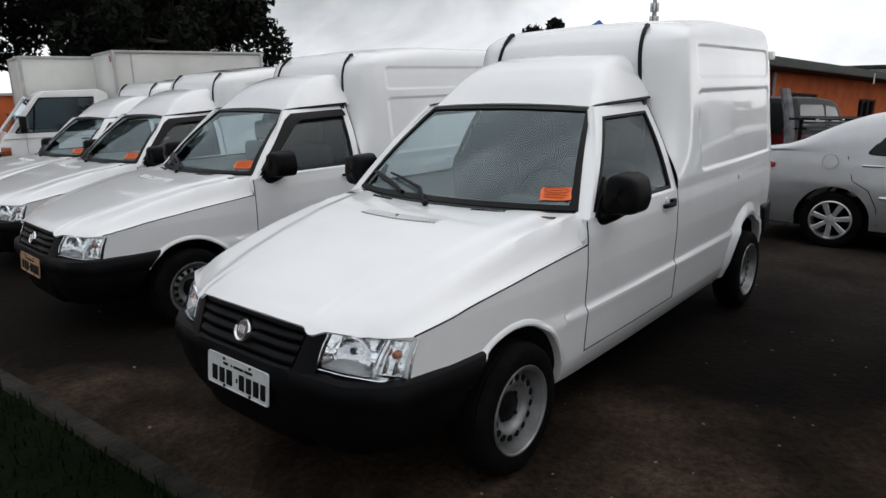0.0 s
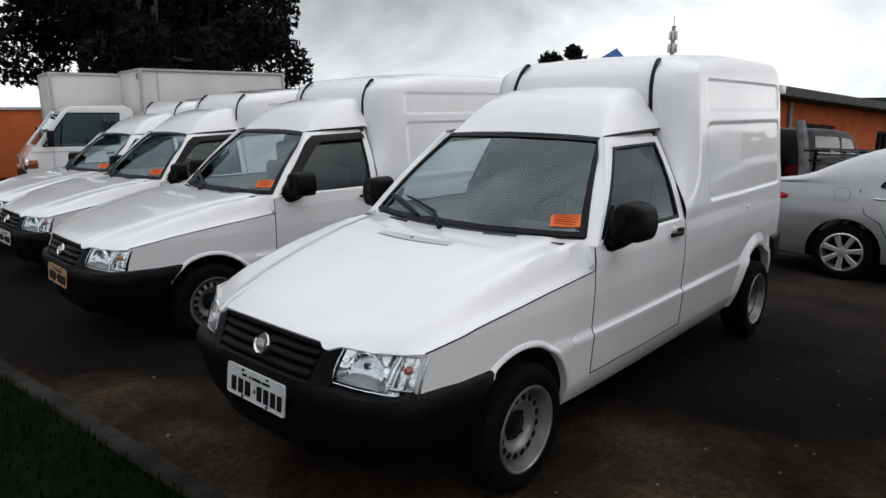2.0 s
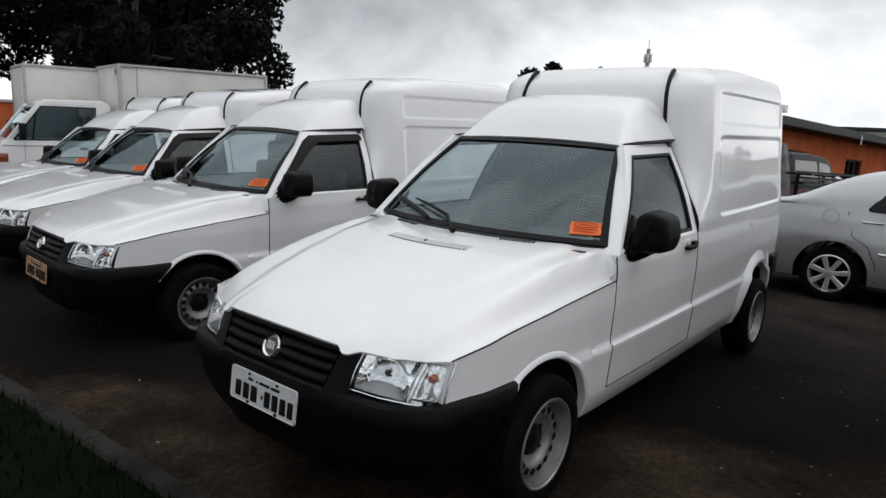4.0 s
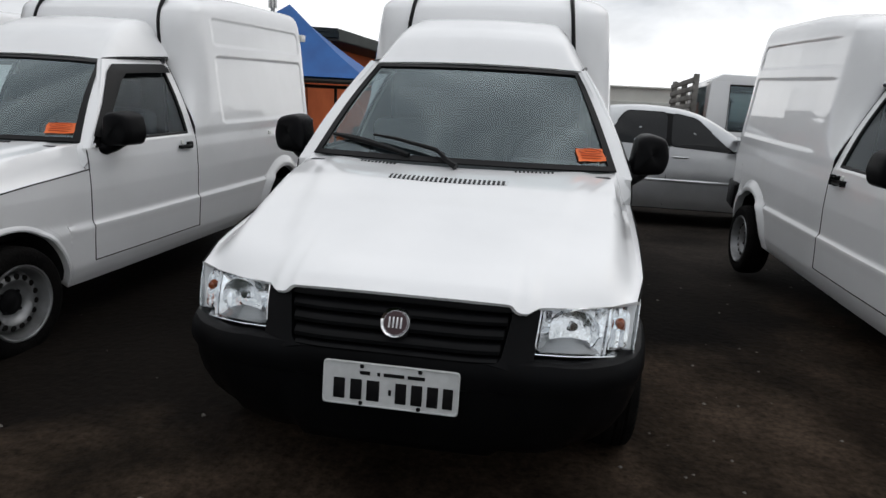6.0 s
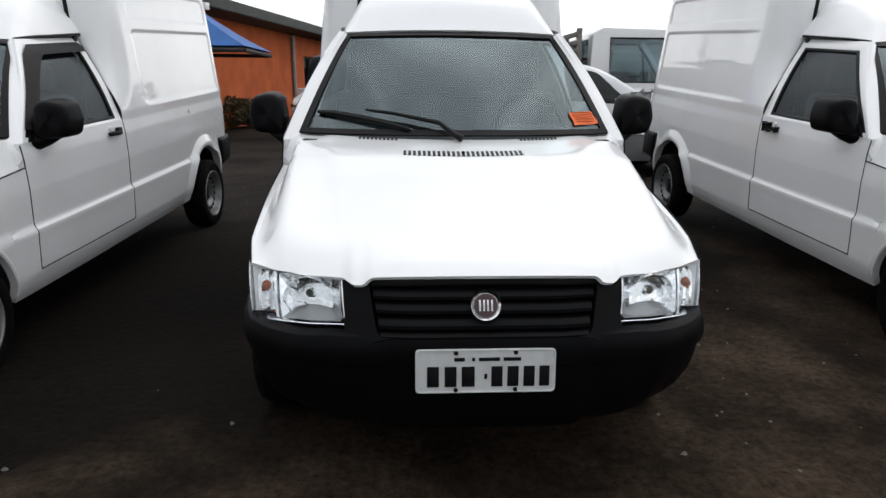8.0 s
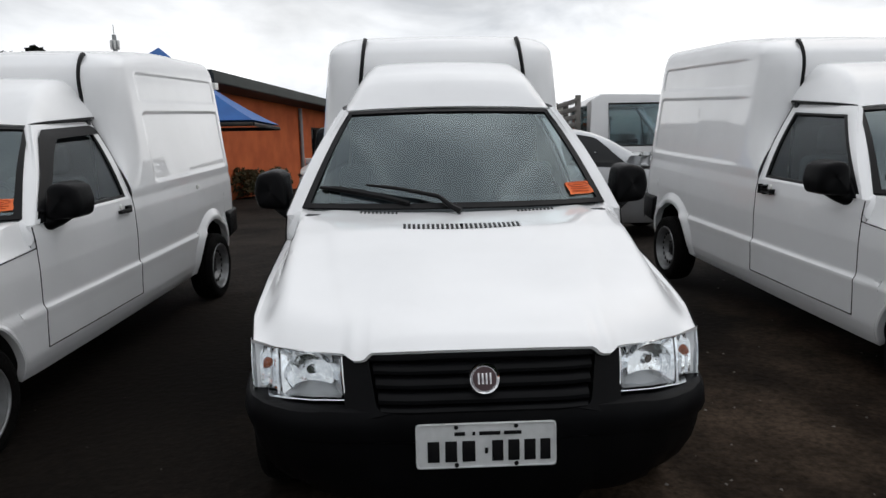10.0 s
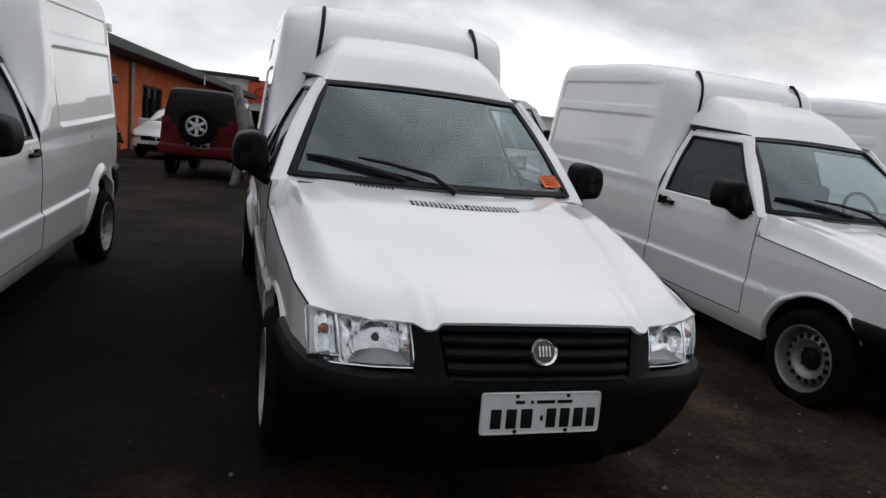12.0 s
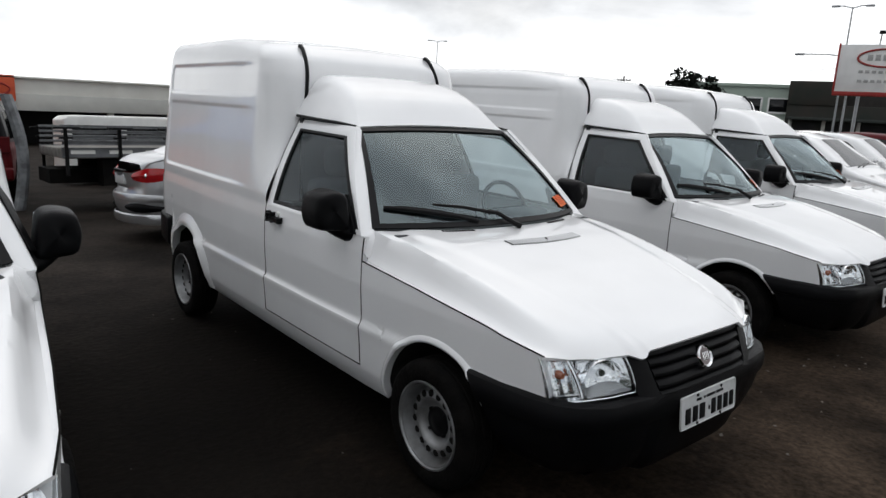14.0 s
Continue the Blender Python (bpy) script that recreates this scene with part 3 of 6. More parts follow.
def make_van(plate_mat=M_PLATE, tint=M_GLASS_D):
    van = empty("panel_van", "white compact panel van with a high load box and black bumper", "van", "row of white panel vans")
    # front wings
    for s in (1, -1):
        ys = arch_cols(0.205, 1.2835, WB_F)
        zb = np.where(ys < 0.545, 0.566, np.where(ys < WB_F + ARCH, arch_z(ys, WB_F, 0.28), 0.262))
        zt = seam_z(ys)
        P = side_grid(ys, zb, zt, 40, s)
        P[:, :, 1] += np.clip((0.27 - P[:, :, 1]) / 0.065, 0, 1) * (P[:, :, 2] - 0.57) * 0.20
        raw("front_wing", *grid_vf(P, 0.025, flip=s > 0), M_WHITE, van)
        # arch lips and liners
        for yc, r0, r1, bulge in ((WB_F, ARCH - 0.006, ARCH + 0.016, 0.007), (WB_R, ARCH + 0.004, ARCH + 0.088, 0.028)):
            L = []
            for t in np.linspace(-0.05 if yc > 2 else 0.0, math.pi - (0.58 if yc < 2 else -0.05), 36):
                t = math.pi - t if yc < 2 else t
                if yc < 2:
                    t = math.pi - t
                row = []
                for r, b in ((r0, -0.03), (r0, bulge * 0.85), (r0 + 0.2 * (r1 - r0), bulge), (r0 + 0.4 * (r1 - r0), bulge * 0.85), (r0 + 0.65 * (r1 - r0), bulge * 0.42), (r0 + 0.85 * (r1 - r0), bulge * 0.1), (r1, -0.003)):
                    if b > 0 and yc > 2:
                        b *= min(1.0, 0.2 + 1.6 * abs(math.sin(t)))
                    y, z = yc + r * math.cos(t), 0.28 + r * math.sin(t)
                    row.append((s * (van_w(y) + van_p(max(z, 0.27)) + b), y, z))
                L.append(row)
            raw("arch_lip", *grid_vf(np.array(L), 0.004, flip=s < 0), M_WHITE, van)
            W = [[(s * x, yc + (ARCH + 0.004) * math.cos(t), 0.28 + (ARCH + 0.004) * math.sin(t)) for x in (0.45, 0.60, 0.735)] for t in np.linspace(0.0, 2.55 if yc < 2 else math.pi, 22)]
            raw("arch_liner", *grid_vf(np.array(W), 0.006, flip=s > 0), M_LINER if yc < 2 else M_UNDER, van)
            raw("arch_wall", *grid_vf(np.array([[(s * 0.45, yc + k * 0.40, z) for k in (-1, 1)] for z in (0.25, 0.68)]), 0.01), M_UNDER, van)
        # sill
        ys = np.linspace(1.118, 3.25, 24)
        raw("sill", *grid_vf(side_grid(ys, np.full_like(ys, 0.245), np.full_like(ys, 0.359), 8, s, -0.001), 0.05, flip=s > 0), M_WHITE, van)
        van_door(van, s, tint)
        van_lamp(van, s)
        for y in (WB_F, WB_R):
            van_wheel(van, s, y)
        # front pillar
        A = []
        for b in np.linspace(-0.02, 1.0, 14):
            p, q = Vector(ws_pt(s * 1.0, b, 0.002)), Vector(door_pt(1.300 + 0.440 * b, 0.968 + 0.475 * b, s, -0.006))
            A.append([tuple(p + Vector((-s * 0.01, 0, -0.03))), tuple(p), tuple(p.lerp(q, 0.5) + Vector((s * 0.004, -0.002, 0.004))), tuple(q), tuple(q + Vector((-s * 0.03, 0.0, -0.02)))])
        raw("front_pillar", *grid_vf(np.array(A), 0.004, flip=s > 0), M_WHITE, van)
        part("wing_gap", fixed(tube_vf([(s * (float(van_w(y)) + float(van_p(seam_z(y))) - 0.001), y, float(seam_z(y)) + 0.002) for y in np.linspace(0.235, 1.285, 26)], 0.0032, 6)), M_UNDER, van)
    # bonnet with its louvres
    bonnet = raw("bonnet", *grid_vf(bonnet_grid(), 0.012, flip=True), M_WHITE, van)
    for k in range(25):
        x = -0.229 + 0.458 * k / 24
        y = 0.888 + 0.020 * (abs(x) / 0.229) ** 2
        z = float(zc(y)) - 0.012 * (x / 0.74) ** 2 + 0.0012
        sl = math.atan2(float(zc(y + 0.03) - zc(y - 0.03)), 0.06)
        bm = box_bm((-0.0052, -0.029, -0.004), (0.0052, 0.029, 0.0006))
        bmesh.ops.transform(bm, matrix=pose(x, y, z, math.degrees(sl)), verts=bm.verts)
        part("louvre_slot", bm, M_BLACK2, bonnet, smooth=False)
        bm = box_bm((0.0056, -0.030, -0.004), (0.0135, 0.030, 0.0050), 0.0015, 1)
        bmesh.ops.transform(bm, matrix=pose(x, y, z, math.degrees(sl)), verts=bm.verts)
        part("louvre_rib", bm, M_WHITE, bonnet)
    for s in (1, -1):
        for k in range(10):
            x = s * (0.265 + 0.155 * k / 9)
            y = float(tab(abs(x), (0, 1.112), (0.2, 1.125), (0.4, 1.165), (0.6, 1.245))) - 0.022
            bm = box_bm((-0.0045, -0.009, -0.004), (0.0045, 0.009, 0.0012))
            bmesh.ops.transform(bm, matrix=pose(x, y, float(zc(y)) - 0.012 * (x / 0.74) ** 2 + 0.0025, 8), verts=bm.verts)
            part("louvre_slot", bm, M_BLACK2, bonnet, smooth=False)
    part("washer_jet", fixed(lathe_vf([(0.0, 0.012), (0.007, 0.009), (0.010, 0.0), (0.0, -0.003)], 10, (0.0, 0.890, float(zc(0.890))), "z")), M_BLACK2, bonnet)
    # windscreen
    aa, bb = np.linspace(-0.985, 0.985, 25), np.linspace(0.02, 0.985, 13)
    ws = raw("windscreen", *grid_vf(np.array([[ws_pt(a, b) for a in aa] for b in bb]), flip=True), M_GLASS, van, "large raked windscreen")
    ws.visible_shadow = False
    loop = [(a, 0.0) for a in np.linspace(-1, 1, 25)] + [(1, b) for b in np.linspace(0.08, 1, 12)] + [(a, 1.0) for a in np.linspace(0.92, -1, 24)] + [(-1, b) for b in np.linspace(0.92, 0.0, 12)]
    rows = [[ws_pt(a * (1.008 if k < 2 else 0.962), 0.5 + (b - 0.5) * (1.004 if k < 2 else 0.925), (0.0, 0.008, 0.008, -0.006)[k]) for a, b in loop] for k in range(4)]
    raw("windscreen_seal", *grid_vf(np.array(rows), wrap=True), M_BLACK2, ws)
    # paper notice inside the glass, with its printed oval and lines
    nt = np.array([[ws_pt(0.775 + 0.185 * i / 4 + 0.004 * math.sin(j * 1.7), 0.072 + 0.108 * j / 4 + 0.010 * i / 4, 0.006 + 0.002 * math.sin(i * 1.9 + j)) for i in range(5)] for j in range(5)])
    sticker = raw("windscreen_notice", *grid_vf(nt, 0.001), M_ORANGE, ws, "orange paper notice with dark print")
    ov = [ws_pt(0.868 + 0.075 * math.cos(t), 0.155 + 0.022 * math.sin(t), 0.0105) for t in np.linspace(0, 2 * math.pi, 25)]
    part("notice_oval", fixed(tube_vf(ov, 0.0022, 5)), M_ORANGE_D, sticker)
    for b, a0, a1 in ((0.155, 0.83, 0.91), (0.118, 0.800, 0.940), (0.097, 0.800, 0.925)):
        part("notice_line", fixed(tube_vf([ws_pt(a0, b, 0.0105), ws_pt((a0 + a1) / 2, b, 0.0105), ws_pt(a1, b, 0.0105)], 0.0022, 5)), M_ORANGE_D, sticker)
    # wiper: one arm from the middle, blade lying along the bottom of the glass
    wip = part("wiper", fixed(tube_vf([(0.012, 1.075, 1.000), (-0.02, 1.088, 1.016), ws_pt(-0.12, 0.060, 0.030), ws_pt(-0.40, 0.13, 0.030), ws_pt(-0.60, 0.165, 0.026)], [0.016, 0.013, 0.010, 0.008, 0.006], 8)), M_BLACK2, van, "black wiper parked along the glass")
    part("wiper_blade", fixed(tube_vf([ws_pt(a, b, 0.014) for a, b in ((-0.30, 0.030), (-0.45, 0.075), (-0.62, 0.115), (-0.80, 0.150), (-0.93, 0.165))], [0.010, 0.014, 0.016, 0.014, 0.008], 6)), M_BLACK2, wip)
    # cab roof: domed wind deflector rising to the load box
    R = []
    ysr = np.concatenate([np.linspace(1.772, 2.0, 12), np.linspace(2.04, 2.40, 8)])
    for y in ysr:
        top = tab(y, (1.772, 1.440), (1.81, 1.478), (1.86, 1.524), (1.92, 1.572), (2.0, 1.622), (2.1, 1.664), (2.2, 1.692), (2.3, 1.705), (2.4, 1.708))
        bx, bz = tab(y, (1.77, 0.524), (2.0, 0.550), (2.4, 0.566)), tab(y, (1.77, 1.436), (1.9, 1.448), (2.4, 1.468))
        tx = tab(y, (1.772, 0.497), (1.86, 0.458), (2.0, 0.432), (2.2, 0.412), (2.4, 0.400))
        hgt = top - bz
        half = [(bx, bz), (bx - 0.12 * (bx - tx), bz + 0.16 * hgt), (bx - 0.45 * (bx - tx), bz + 0.50 * hgt), (bx - 0.80 * (bx - tx), bz + 0.82 * hgt), (tx + 0.002, bz + 0.92 * hgt), (tx - 0.018, bz + 0.975 * hgt), (tx - 0.045, top + 0.001), (tx * 0.75, top + 0.006), (tx * 0.5, top + 0.010), (tx * 0.25, top + 0.013), (0.0, top + 0.014)]
        fw = 0.026 * (1 - ss(1.772, 1.95, y))
        row = [(-x, y + fw * (1 - (x / 0.56) ** 2), z) for x, z in half] + [(x, y + fw * (1 - (x / 0.56) ** 2), z) for x, z in half[-2::-1]]
        R.append(row)
    raw("cab_roof", *grid_vf(np.array(R), 0.012, flip=True), M_WHITE, van)
    for s in (1, -1):
        part("roof_gutter", fixed(tube_vf([(s * tab(y, (1.70, 0.530), (1.77, 0.536), (2.0, 0.560), (2.35, 0.572)), y, tab(y, (1.70, 1.405), (1.75, 1.440), (1.9, 1.452), (2.35, 1.472))) for y in np.linspace(1.748, 2.33, 16)], 0.008, 6)), M_BLACK2, van)
    # load box: both sides and roof in one skin
    ys = np.array(sorted(set(list(np.round(np.concatenate([2.300 + 0.26 * (1 - np.cos(np.linspace(0, math.pi / 2, 12))), np.arange(2.58, 2.98, 0.02), arch_cols(2.98, 4.02, WB_R), np.arange(4.03, 4.10, 0.02), np.arange(4.10, 4.18, 0.008), np.linspace(4.185, 4.300, 8)]), 4)))))
    zlow = np.where(np.abs(ys - WB_R) < ARCH, arch_z(ys, WB_R, 0.28), np.where(ys < WB_R, 0.262, 0.50))
    up = np.concatenate([np.arange(0.955, 1.78, 0.0100), [1.785]])
    roof = [(0.112, 1.812), (0.128, 1.836), (0.150, 1.856), (0.180, 1.871), (0.225, 1.882), (0.30, 1.890), (0.42, 1.896), (0.56, 1.900), (0.68, 1.902)]
    half, inward = [], []
    for i, y in enumerate(ys):
        w = float(van_w(y))
        col, back = [], []
        t = max(0.0, (2.56 - y) / 0.26)
        rnd = 1 - math.sqrt(max(0.0, 1 - t * t))
        fwd = min(1.0, t)
        tr = max(0.0, (y - 4.16) / 0.14)
        rr = 1 - math.sqrt(max(0.0, 1 - min(1, tr) ** 2))
        for z in np.linspace(zlow[i], 0.94, 60):
            col.append((w + float(van_p(z)) - 0.05 * rr, y, z))
            back.append(0.0)
        for z in up:
            im = 0.185 * float(ss(0.99, 1.46, z))
            col.append((w + float(van_p(z)) - recess(y, z) - im * rnd - 0.07 * rr, y + fwd * box_lean(z), z))
            back.append(recess(y, z) - recess(y, z, -1))
        dz = -0.02 * rnd + 0.048 * float(ss(2.45, 3.3, y)) - 0.05 * rr
        for o, z in roof:
            x = max(0.0, w - o - 0.185 * rnd - 0.07 * rr)
            if o > 0.6:
                x = 0.11
            b = float(ss(1.785, 1.87, z))
            fr = fwd * (1 - b) + min(1.0, max(0.0, (2.90 - y) / 0.60)) * b
            col.append((x, y + fr * box_lean(z), z + dz * float(ss(1.78, 1.86, z))))
        half.append(col)
        inward.append(back + [0.0] * len(roof))
    H = np.array(half)
    H2 = H * np.array([-1, 1, 1])
    H2[:, :, 0] -= np.array(inward)
    full = np.concatenate([H, H2[:, ::-1]], axis=1)
    skin = grid_vf(full, 0.0)
    n = H.shape[1]
    front = [[tuple(H[0, k] * np.array([f, 1, 1]) + np.array([0, -0.006 * (1 - f * f), 0.004 * (1 - f * f)])) for f in np.linspace(1, -1, 13)] for k in range(60 + 50, n)]
    rear = [[tuple(H[-1, k] * np.array([f, 1, 1])) for f in np.linspace(1, -1, 5)] for k in range(18, n)]
    lb = part("load_box", fixed(join_vf(skin, grid_vf(np.array(front)), grid_vf(np.array(rear), flip=True))), M_WHITE, van, angle=42.0)
    part("side_flap", box_bm((0.780, 3.345, 0.915), (0.7875, 3.395, 0.945), 0.003), M_WHITE2, lb)
    for s in (1, -1):
        # black sealing strips down the front of the box
        pts = [(s * (0.507 - 0.043 * k), 2.300 + box_lean(1.452 + 0.415 * k) - 0.001, 1.452 + 0.415 * k) for k in np.linspace(0, 1, 18)] + [(s * 0.4615, 2.300 + box_lean(1.874) + 0.010, 1.868)]
        part("sealing_strip", fixed(tube_vf(pts, 0.0125, 6)), M_BLACK2, lb)
    for z in (0.80, 1.70):
        part("door_hinge", box_bm((0.640, 4.23, z), (0.690, 4.315, z + 0.06), 0.006), M_WHITE2, lb)
    # bumper
    rows = []
    for z, o in ((0.565, -0.060), (0.572, -0.020), (0.566, -0.006), (0.552, 0.0), (0.515, 0.002), (0.497, -0.004), (0.490, -0.016), (0.450, -0.020), (0.40, -0.026), (0.34, -0.045), (0.295, -0.072), (0.268, -0.100), (0.260, -0.125)):
        row = []
        for s in np.linspace(-1, 1, 61):
            x, y = bumper_plan(abs(s))
            x2, y2 = bumper_plan(min(1, abs(s) + 0.01))
            x1, y1 = bumper_plan(abs(s) - 0.01 if abs(s) > 0.01 else 0)
            d = Vector((x2 - x1, y2 - y1)).normalized()
            nx, ny = d.y, -d.x
            if abs(s) > 0.62:
                ye = WB_F - math.sqrt(max(0.01, ARCH ** 2 - (z - 0.28) ** 2)) - 0.004
                y = 0.105 + (y - 0.105) * (ye - 0.105) / (0.545 - 0.105)
            k = 1.0 + 0.55 * float(ss(0.40, 0.62, abs(s))) * float(ss(0.48, 0.36, z)) if abs(s) > 0.3 else 0.6
            row.append((math.copysign(x + nx * o * k, s) if s else 0.0, y + ny * o * k, z if abs(s) > 0.45 or z < 0.5 else z + 0.004))
        rows.append(row)
    bumper = raw("front_bumper", *grid_vf(np.array(rows), 0.015, flip=True), M_BLACK, van, "matt black plastic bumper")
    # grille surround between the lamps
    def face(x, z, d=0.0):
        return (x, -0.004 + (z - 0.58) * 0.46 + 0.42 * max(0.0, abs(x) - 0.20) ** 1.6 * 1.2 + d, z)
    gx0, gx1 = 0.300, 0.330
    outer = rounded([(-0.398, 0.553), (0.398, 0.553), (0.408, 0.722), (-0.408, 0.722)], 0.012)
    inner = rounded([(-gx0, 0.578), (gx0, 0.578), (gx1, 0.728), (-gx1, 0.728)], 0.03)
    S = []
    for dd, mixk in ((0.05, 0.0), (0.0, 0.0), (-0.004, 0.5), (0.0, 0.95), (0.035, 1.0)):
        S.append([face(a[0] + (b[0] - a[0]) * mixk, a[1] + (b[1] - a[1]) * mixk, dd) for a, b in zip(outer, inner)])
    grille = raw("grille", *grid_vf(np.array(S), wrap=True), M_BLACK, van, "black plastic grille with three bars")
    G = [[face(x, z, 0.032) for x in np.linspace(-gx1, gx1, 13)] for z in np.linspace(0.57, 0.735, 4)]
    raw("grille_backing", *grid_vf(np.array(G), 0.01, flip=True), M_UNDER, grille)
    for k, (z, hgt) in enumerate(((0.722, 0.020), (0.686, 0.0155), (0.650, 0.0165), (0.611, 0.0175), (0.582, 0.010))):
        xx = gx0 + (gx1 - gx0) * (z - 0.578) / 0.15 - 0.004
        B = []
        for dz, d in ((-hgt, 0.030), (-hgt * 0.95, 0.014), (-hgt * 0.6, 0.004), (0.0, 0.0), (hgt * 0.6, 0.004), (hgt * 0.95, 0.014), (hgt, 0.030)):
            B.append([face(x, z + dz + 0.006 * (1 - (x / 0.33) ** 2) * (1 if k == 0 else 0), d) for x in np.linspace(-xx, xx, 15)])
        raw("grille_bar", *grid_vf(np.array(B), 0.003, flip=True), M_BLACK, grille)
    # round badge
    bc = face(0, 0.664, -0.006)
    tilt = pose(*bc, -24.7)
    def badge_piece(name, profile, m, segs=32):
        bm = fixed(lathe_vf(profile, segs, (0, 0, 0), "y"))
        bmesh.ops.transform(bm, matrix=tilt, verts=bm.verts)
        return part(name, bm, m, None)
    badge = badge_piece("badge", [(0.0, -0.004), (0.0355, -0.004), (0.042, -0.010), (0.045, -0.006), (0.047, 0.004), (0.047, 0.03), (0.0, 0.03)], M_CHROME)
    badge.parent = van
    badge["label"] = "round chrome badge with a dark red centre"
    b2 = badge_piece("badge_centre", [(0.0, -0.0065), (0.034, -0.0055), (0.036, 0.0), (0.0, 0.001)], M_BADGE)
    b2.parent = badge
    for x in (-0.017, -0.0055, 0.0055, 0.017):
        bm = box_bm((x - 0.0026, -0.0085, -0.016), (x + 0.0026, -0.005, 0.016), 0.001)
        bmesh.ops.transform(bm, matrix=tilt, verts=bm.verts)
        part("badge_bar", bm, M_CHROME, badge)
    # number plate with plain bars in place of its characters
    pm = pose(0, -0.018, 0.4845, -5.8)
    bm = fixed(prism_vf(rounded([(-0.2, -0.065), (0.2, -0.065), (0.2, 0.065), (-0.2, 0.065)], 0.014), 0.004, lambda u, v, w: (u, w, v)))
    bmesh.ops.transform(bm, matrix=pm, verts=bm.verts)
    plate = part("number_plate", bm, plate_mat, van, "grey metal number plate with dark bars")
    rim = [(u, v) for u, v in rounded([(-0.197, -0.062), (0.197, -0.062), (0.197, 0.062), (-0.197, 0.062)], 0.014)]
    bm = fixed(tube_vf([(u, -0.001, v) for u, v in rim + rim[:1]], 0.0024, 5))
    bmesh.ops.transform(bm, matrix=pm, verts=bm.verts)
    part("plate_edge", bm, plate_mat, plate)
    cells = [(-0.150, 0.040), (-0.100, 0.040), (-0.050, 0.044), (0.0, 0.010), (0.032, 0.038), (0.078, 0.038), (0.124, 0.038), (0.168, 0.034)]
    for k, (x, wd) in enumerate(cells):
        hh = 0.008 if wd < 0.02 else 0.030
        bm = box_bm((x - wd * 0.42, -0.0035, -0.020 - hh + 0.004), (x + wd * 0.42, 0.001, -0.020 + hh + 0.004), 0.0012)
        bmesh.ops.transform(bm, matrix=pm, verts=bm.verts)
        part("plate_bar", bm, M_INK, plate)
    for x, wd in ((-0.075, 0.03), (-0.035, 0.008), (0.01, 0.06), (0.075, 0.05)):
        bm = box_bm((x - wd / 2, -0.003, 0.030), (x + wd / 2, 0.001, 0.040), 0.0005)
        bmesh.ops.transform(bm, matrix=pm, verts=bm.verts)
        part("plate_small_bar", bm, M_INK, plate)
    for x, z in ((-0.085, 0.054), (0.085, 0.054), (-0.085, -0.056), (0.085, -0.056)):
        bm = fixed(lathe_vf([(0.0, -0.005), (0.006, -0.004), (0.007, 0.0), (0.0, 0.001)], 8, (x, 0, z), "y"))
        bmesh.ops.transform(bm, matrix=pm, verts=bm.verts)
        part("plate_screw", bm, M_BLACK2, plate)
    # rear bumper, underbody, cabin
    rb = box_bm((-0.806, 3.975, 0.41), (0.806, 4.360, 0.640), 0.03, 3)
    for v in rb.verts:
        v.co.x = math.copysign(min(abs(v.co.x), 0.806) - 0.05 * max(0.0, (v.co.y - 4.15) / 0.18), v.co.x)
    part("rear_bumper", rb, M_BLACK, van)
    ub = box_bm((-0.44, 0.25, 0.23), (0.44, 4.1, 0.50))
    box_bm((-0.70, 1.18, 0.26), (0.70, 2.95, 0.40), bm=ub)
    box_bm((-0.46, 0.14, 0.25), (0.46, 0.36, 0.55), bm=ub)
    box_bm((-0.70, 4.00, 0.32), (0.70, 4.22, 0.52), bm=ub)
    box_bm((-0.66, 0.34, 0.56), (0.66, 1.16, 0.66), bm=ub)
    part("underbody", ub, M_UNDER, van)
    bh = box_bm((-0.70, 2.30, 0.40), (0.70, 2.34, 0.98))
    box_bm((-0.56, 2.285, 0.98), (0.56, 2.32, 1.47), bm=bh)
    part("bulkhead", bh, M_INT, van)
    hl = box_bm((-0.50, 1.84, 1.405), (0.50, 2.30, 1.418), 0.004)
    part("headliner", hl, M_INT, van)
    for s in (1, -1):
        # corner of the scuttle between bonnet, pillar and door
        C = [[(s * 0.66, 1.285, 0.965), (s * 0.70, 1.315, 0.992), (s * 0.725, 1.318, 0.990)], [(s * 0.70, 1.28, 0.955), (s * 0.735, 1.292, 0.972), (s * 0.765, 1.300, 0.966)], [(s * 0.735, 1.274, 0.86), (s * 0.758, 1.282, 0.88), (s * 0.770, 1.286, 0.90)]]
        raw("scuttle_corner", *grid_vf(np.array(C), 0.01, flip=s < 0), M_WHITE, van, angle=80.0)
    db = box_bm((-0.69, 1.15, 0.80), (0.69, 1.42, 0.985), 0.03, 3)
    box_bm((0.22, 1.36, 0.88), (0.56, 1.50, 1.02), 0.04, 3, bm=db)
    box_bm((-0.70, 1.16, 0.40), (0.70, 1.20, 0.90), bm=db)
    part("dashboard", db, M_INT, van)
    st = [(0.38 + 0.165 * math.cos(a), 1.56 + 0.165 * math.sin(a) * 0.42, 0.995 + 0.165 * math.sin(a) * 0.90) for a in np.linspace(0, 2 * math.pi, 33)]
    wheel = part("steering_wheel", fixed(tube_vf(st, 0.013, 8)), M_BLACK, van)
    sp = box_bm((0.22, 1.54, 0.965), (0.54, 1.56, 1.01), 0.01)
    part("steering_spoke", sp, M_BLACK, wheel)
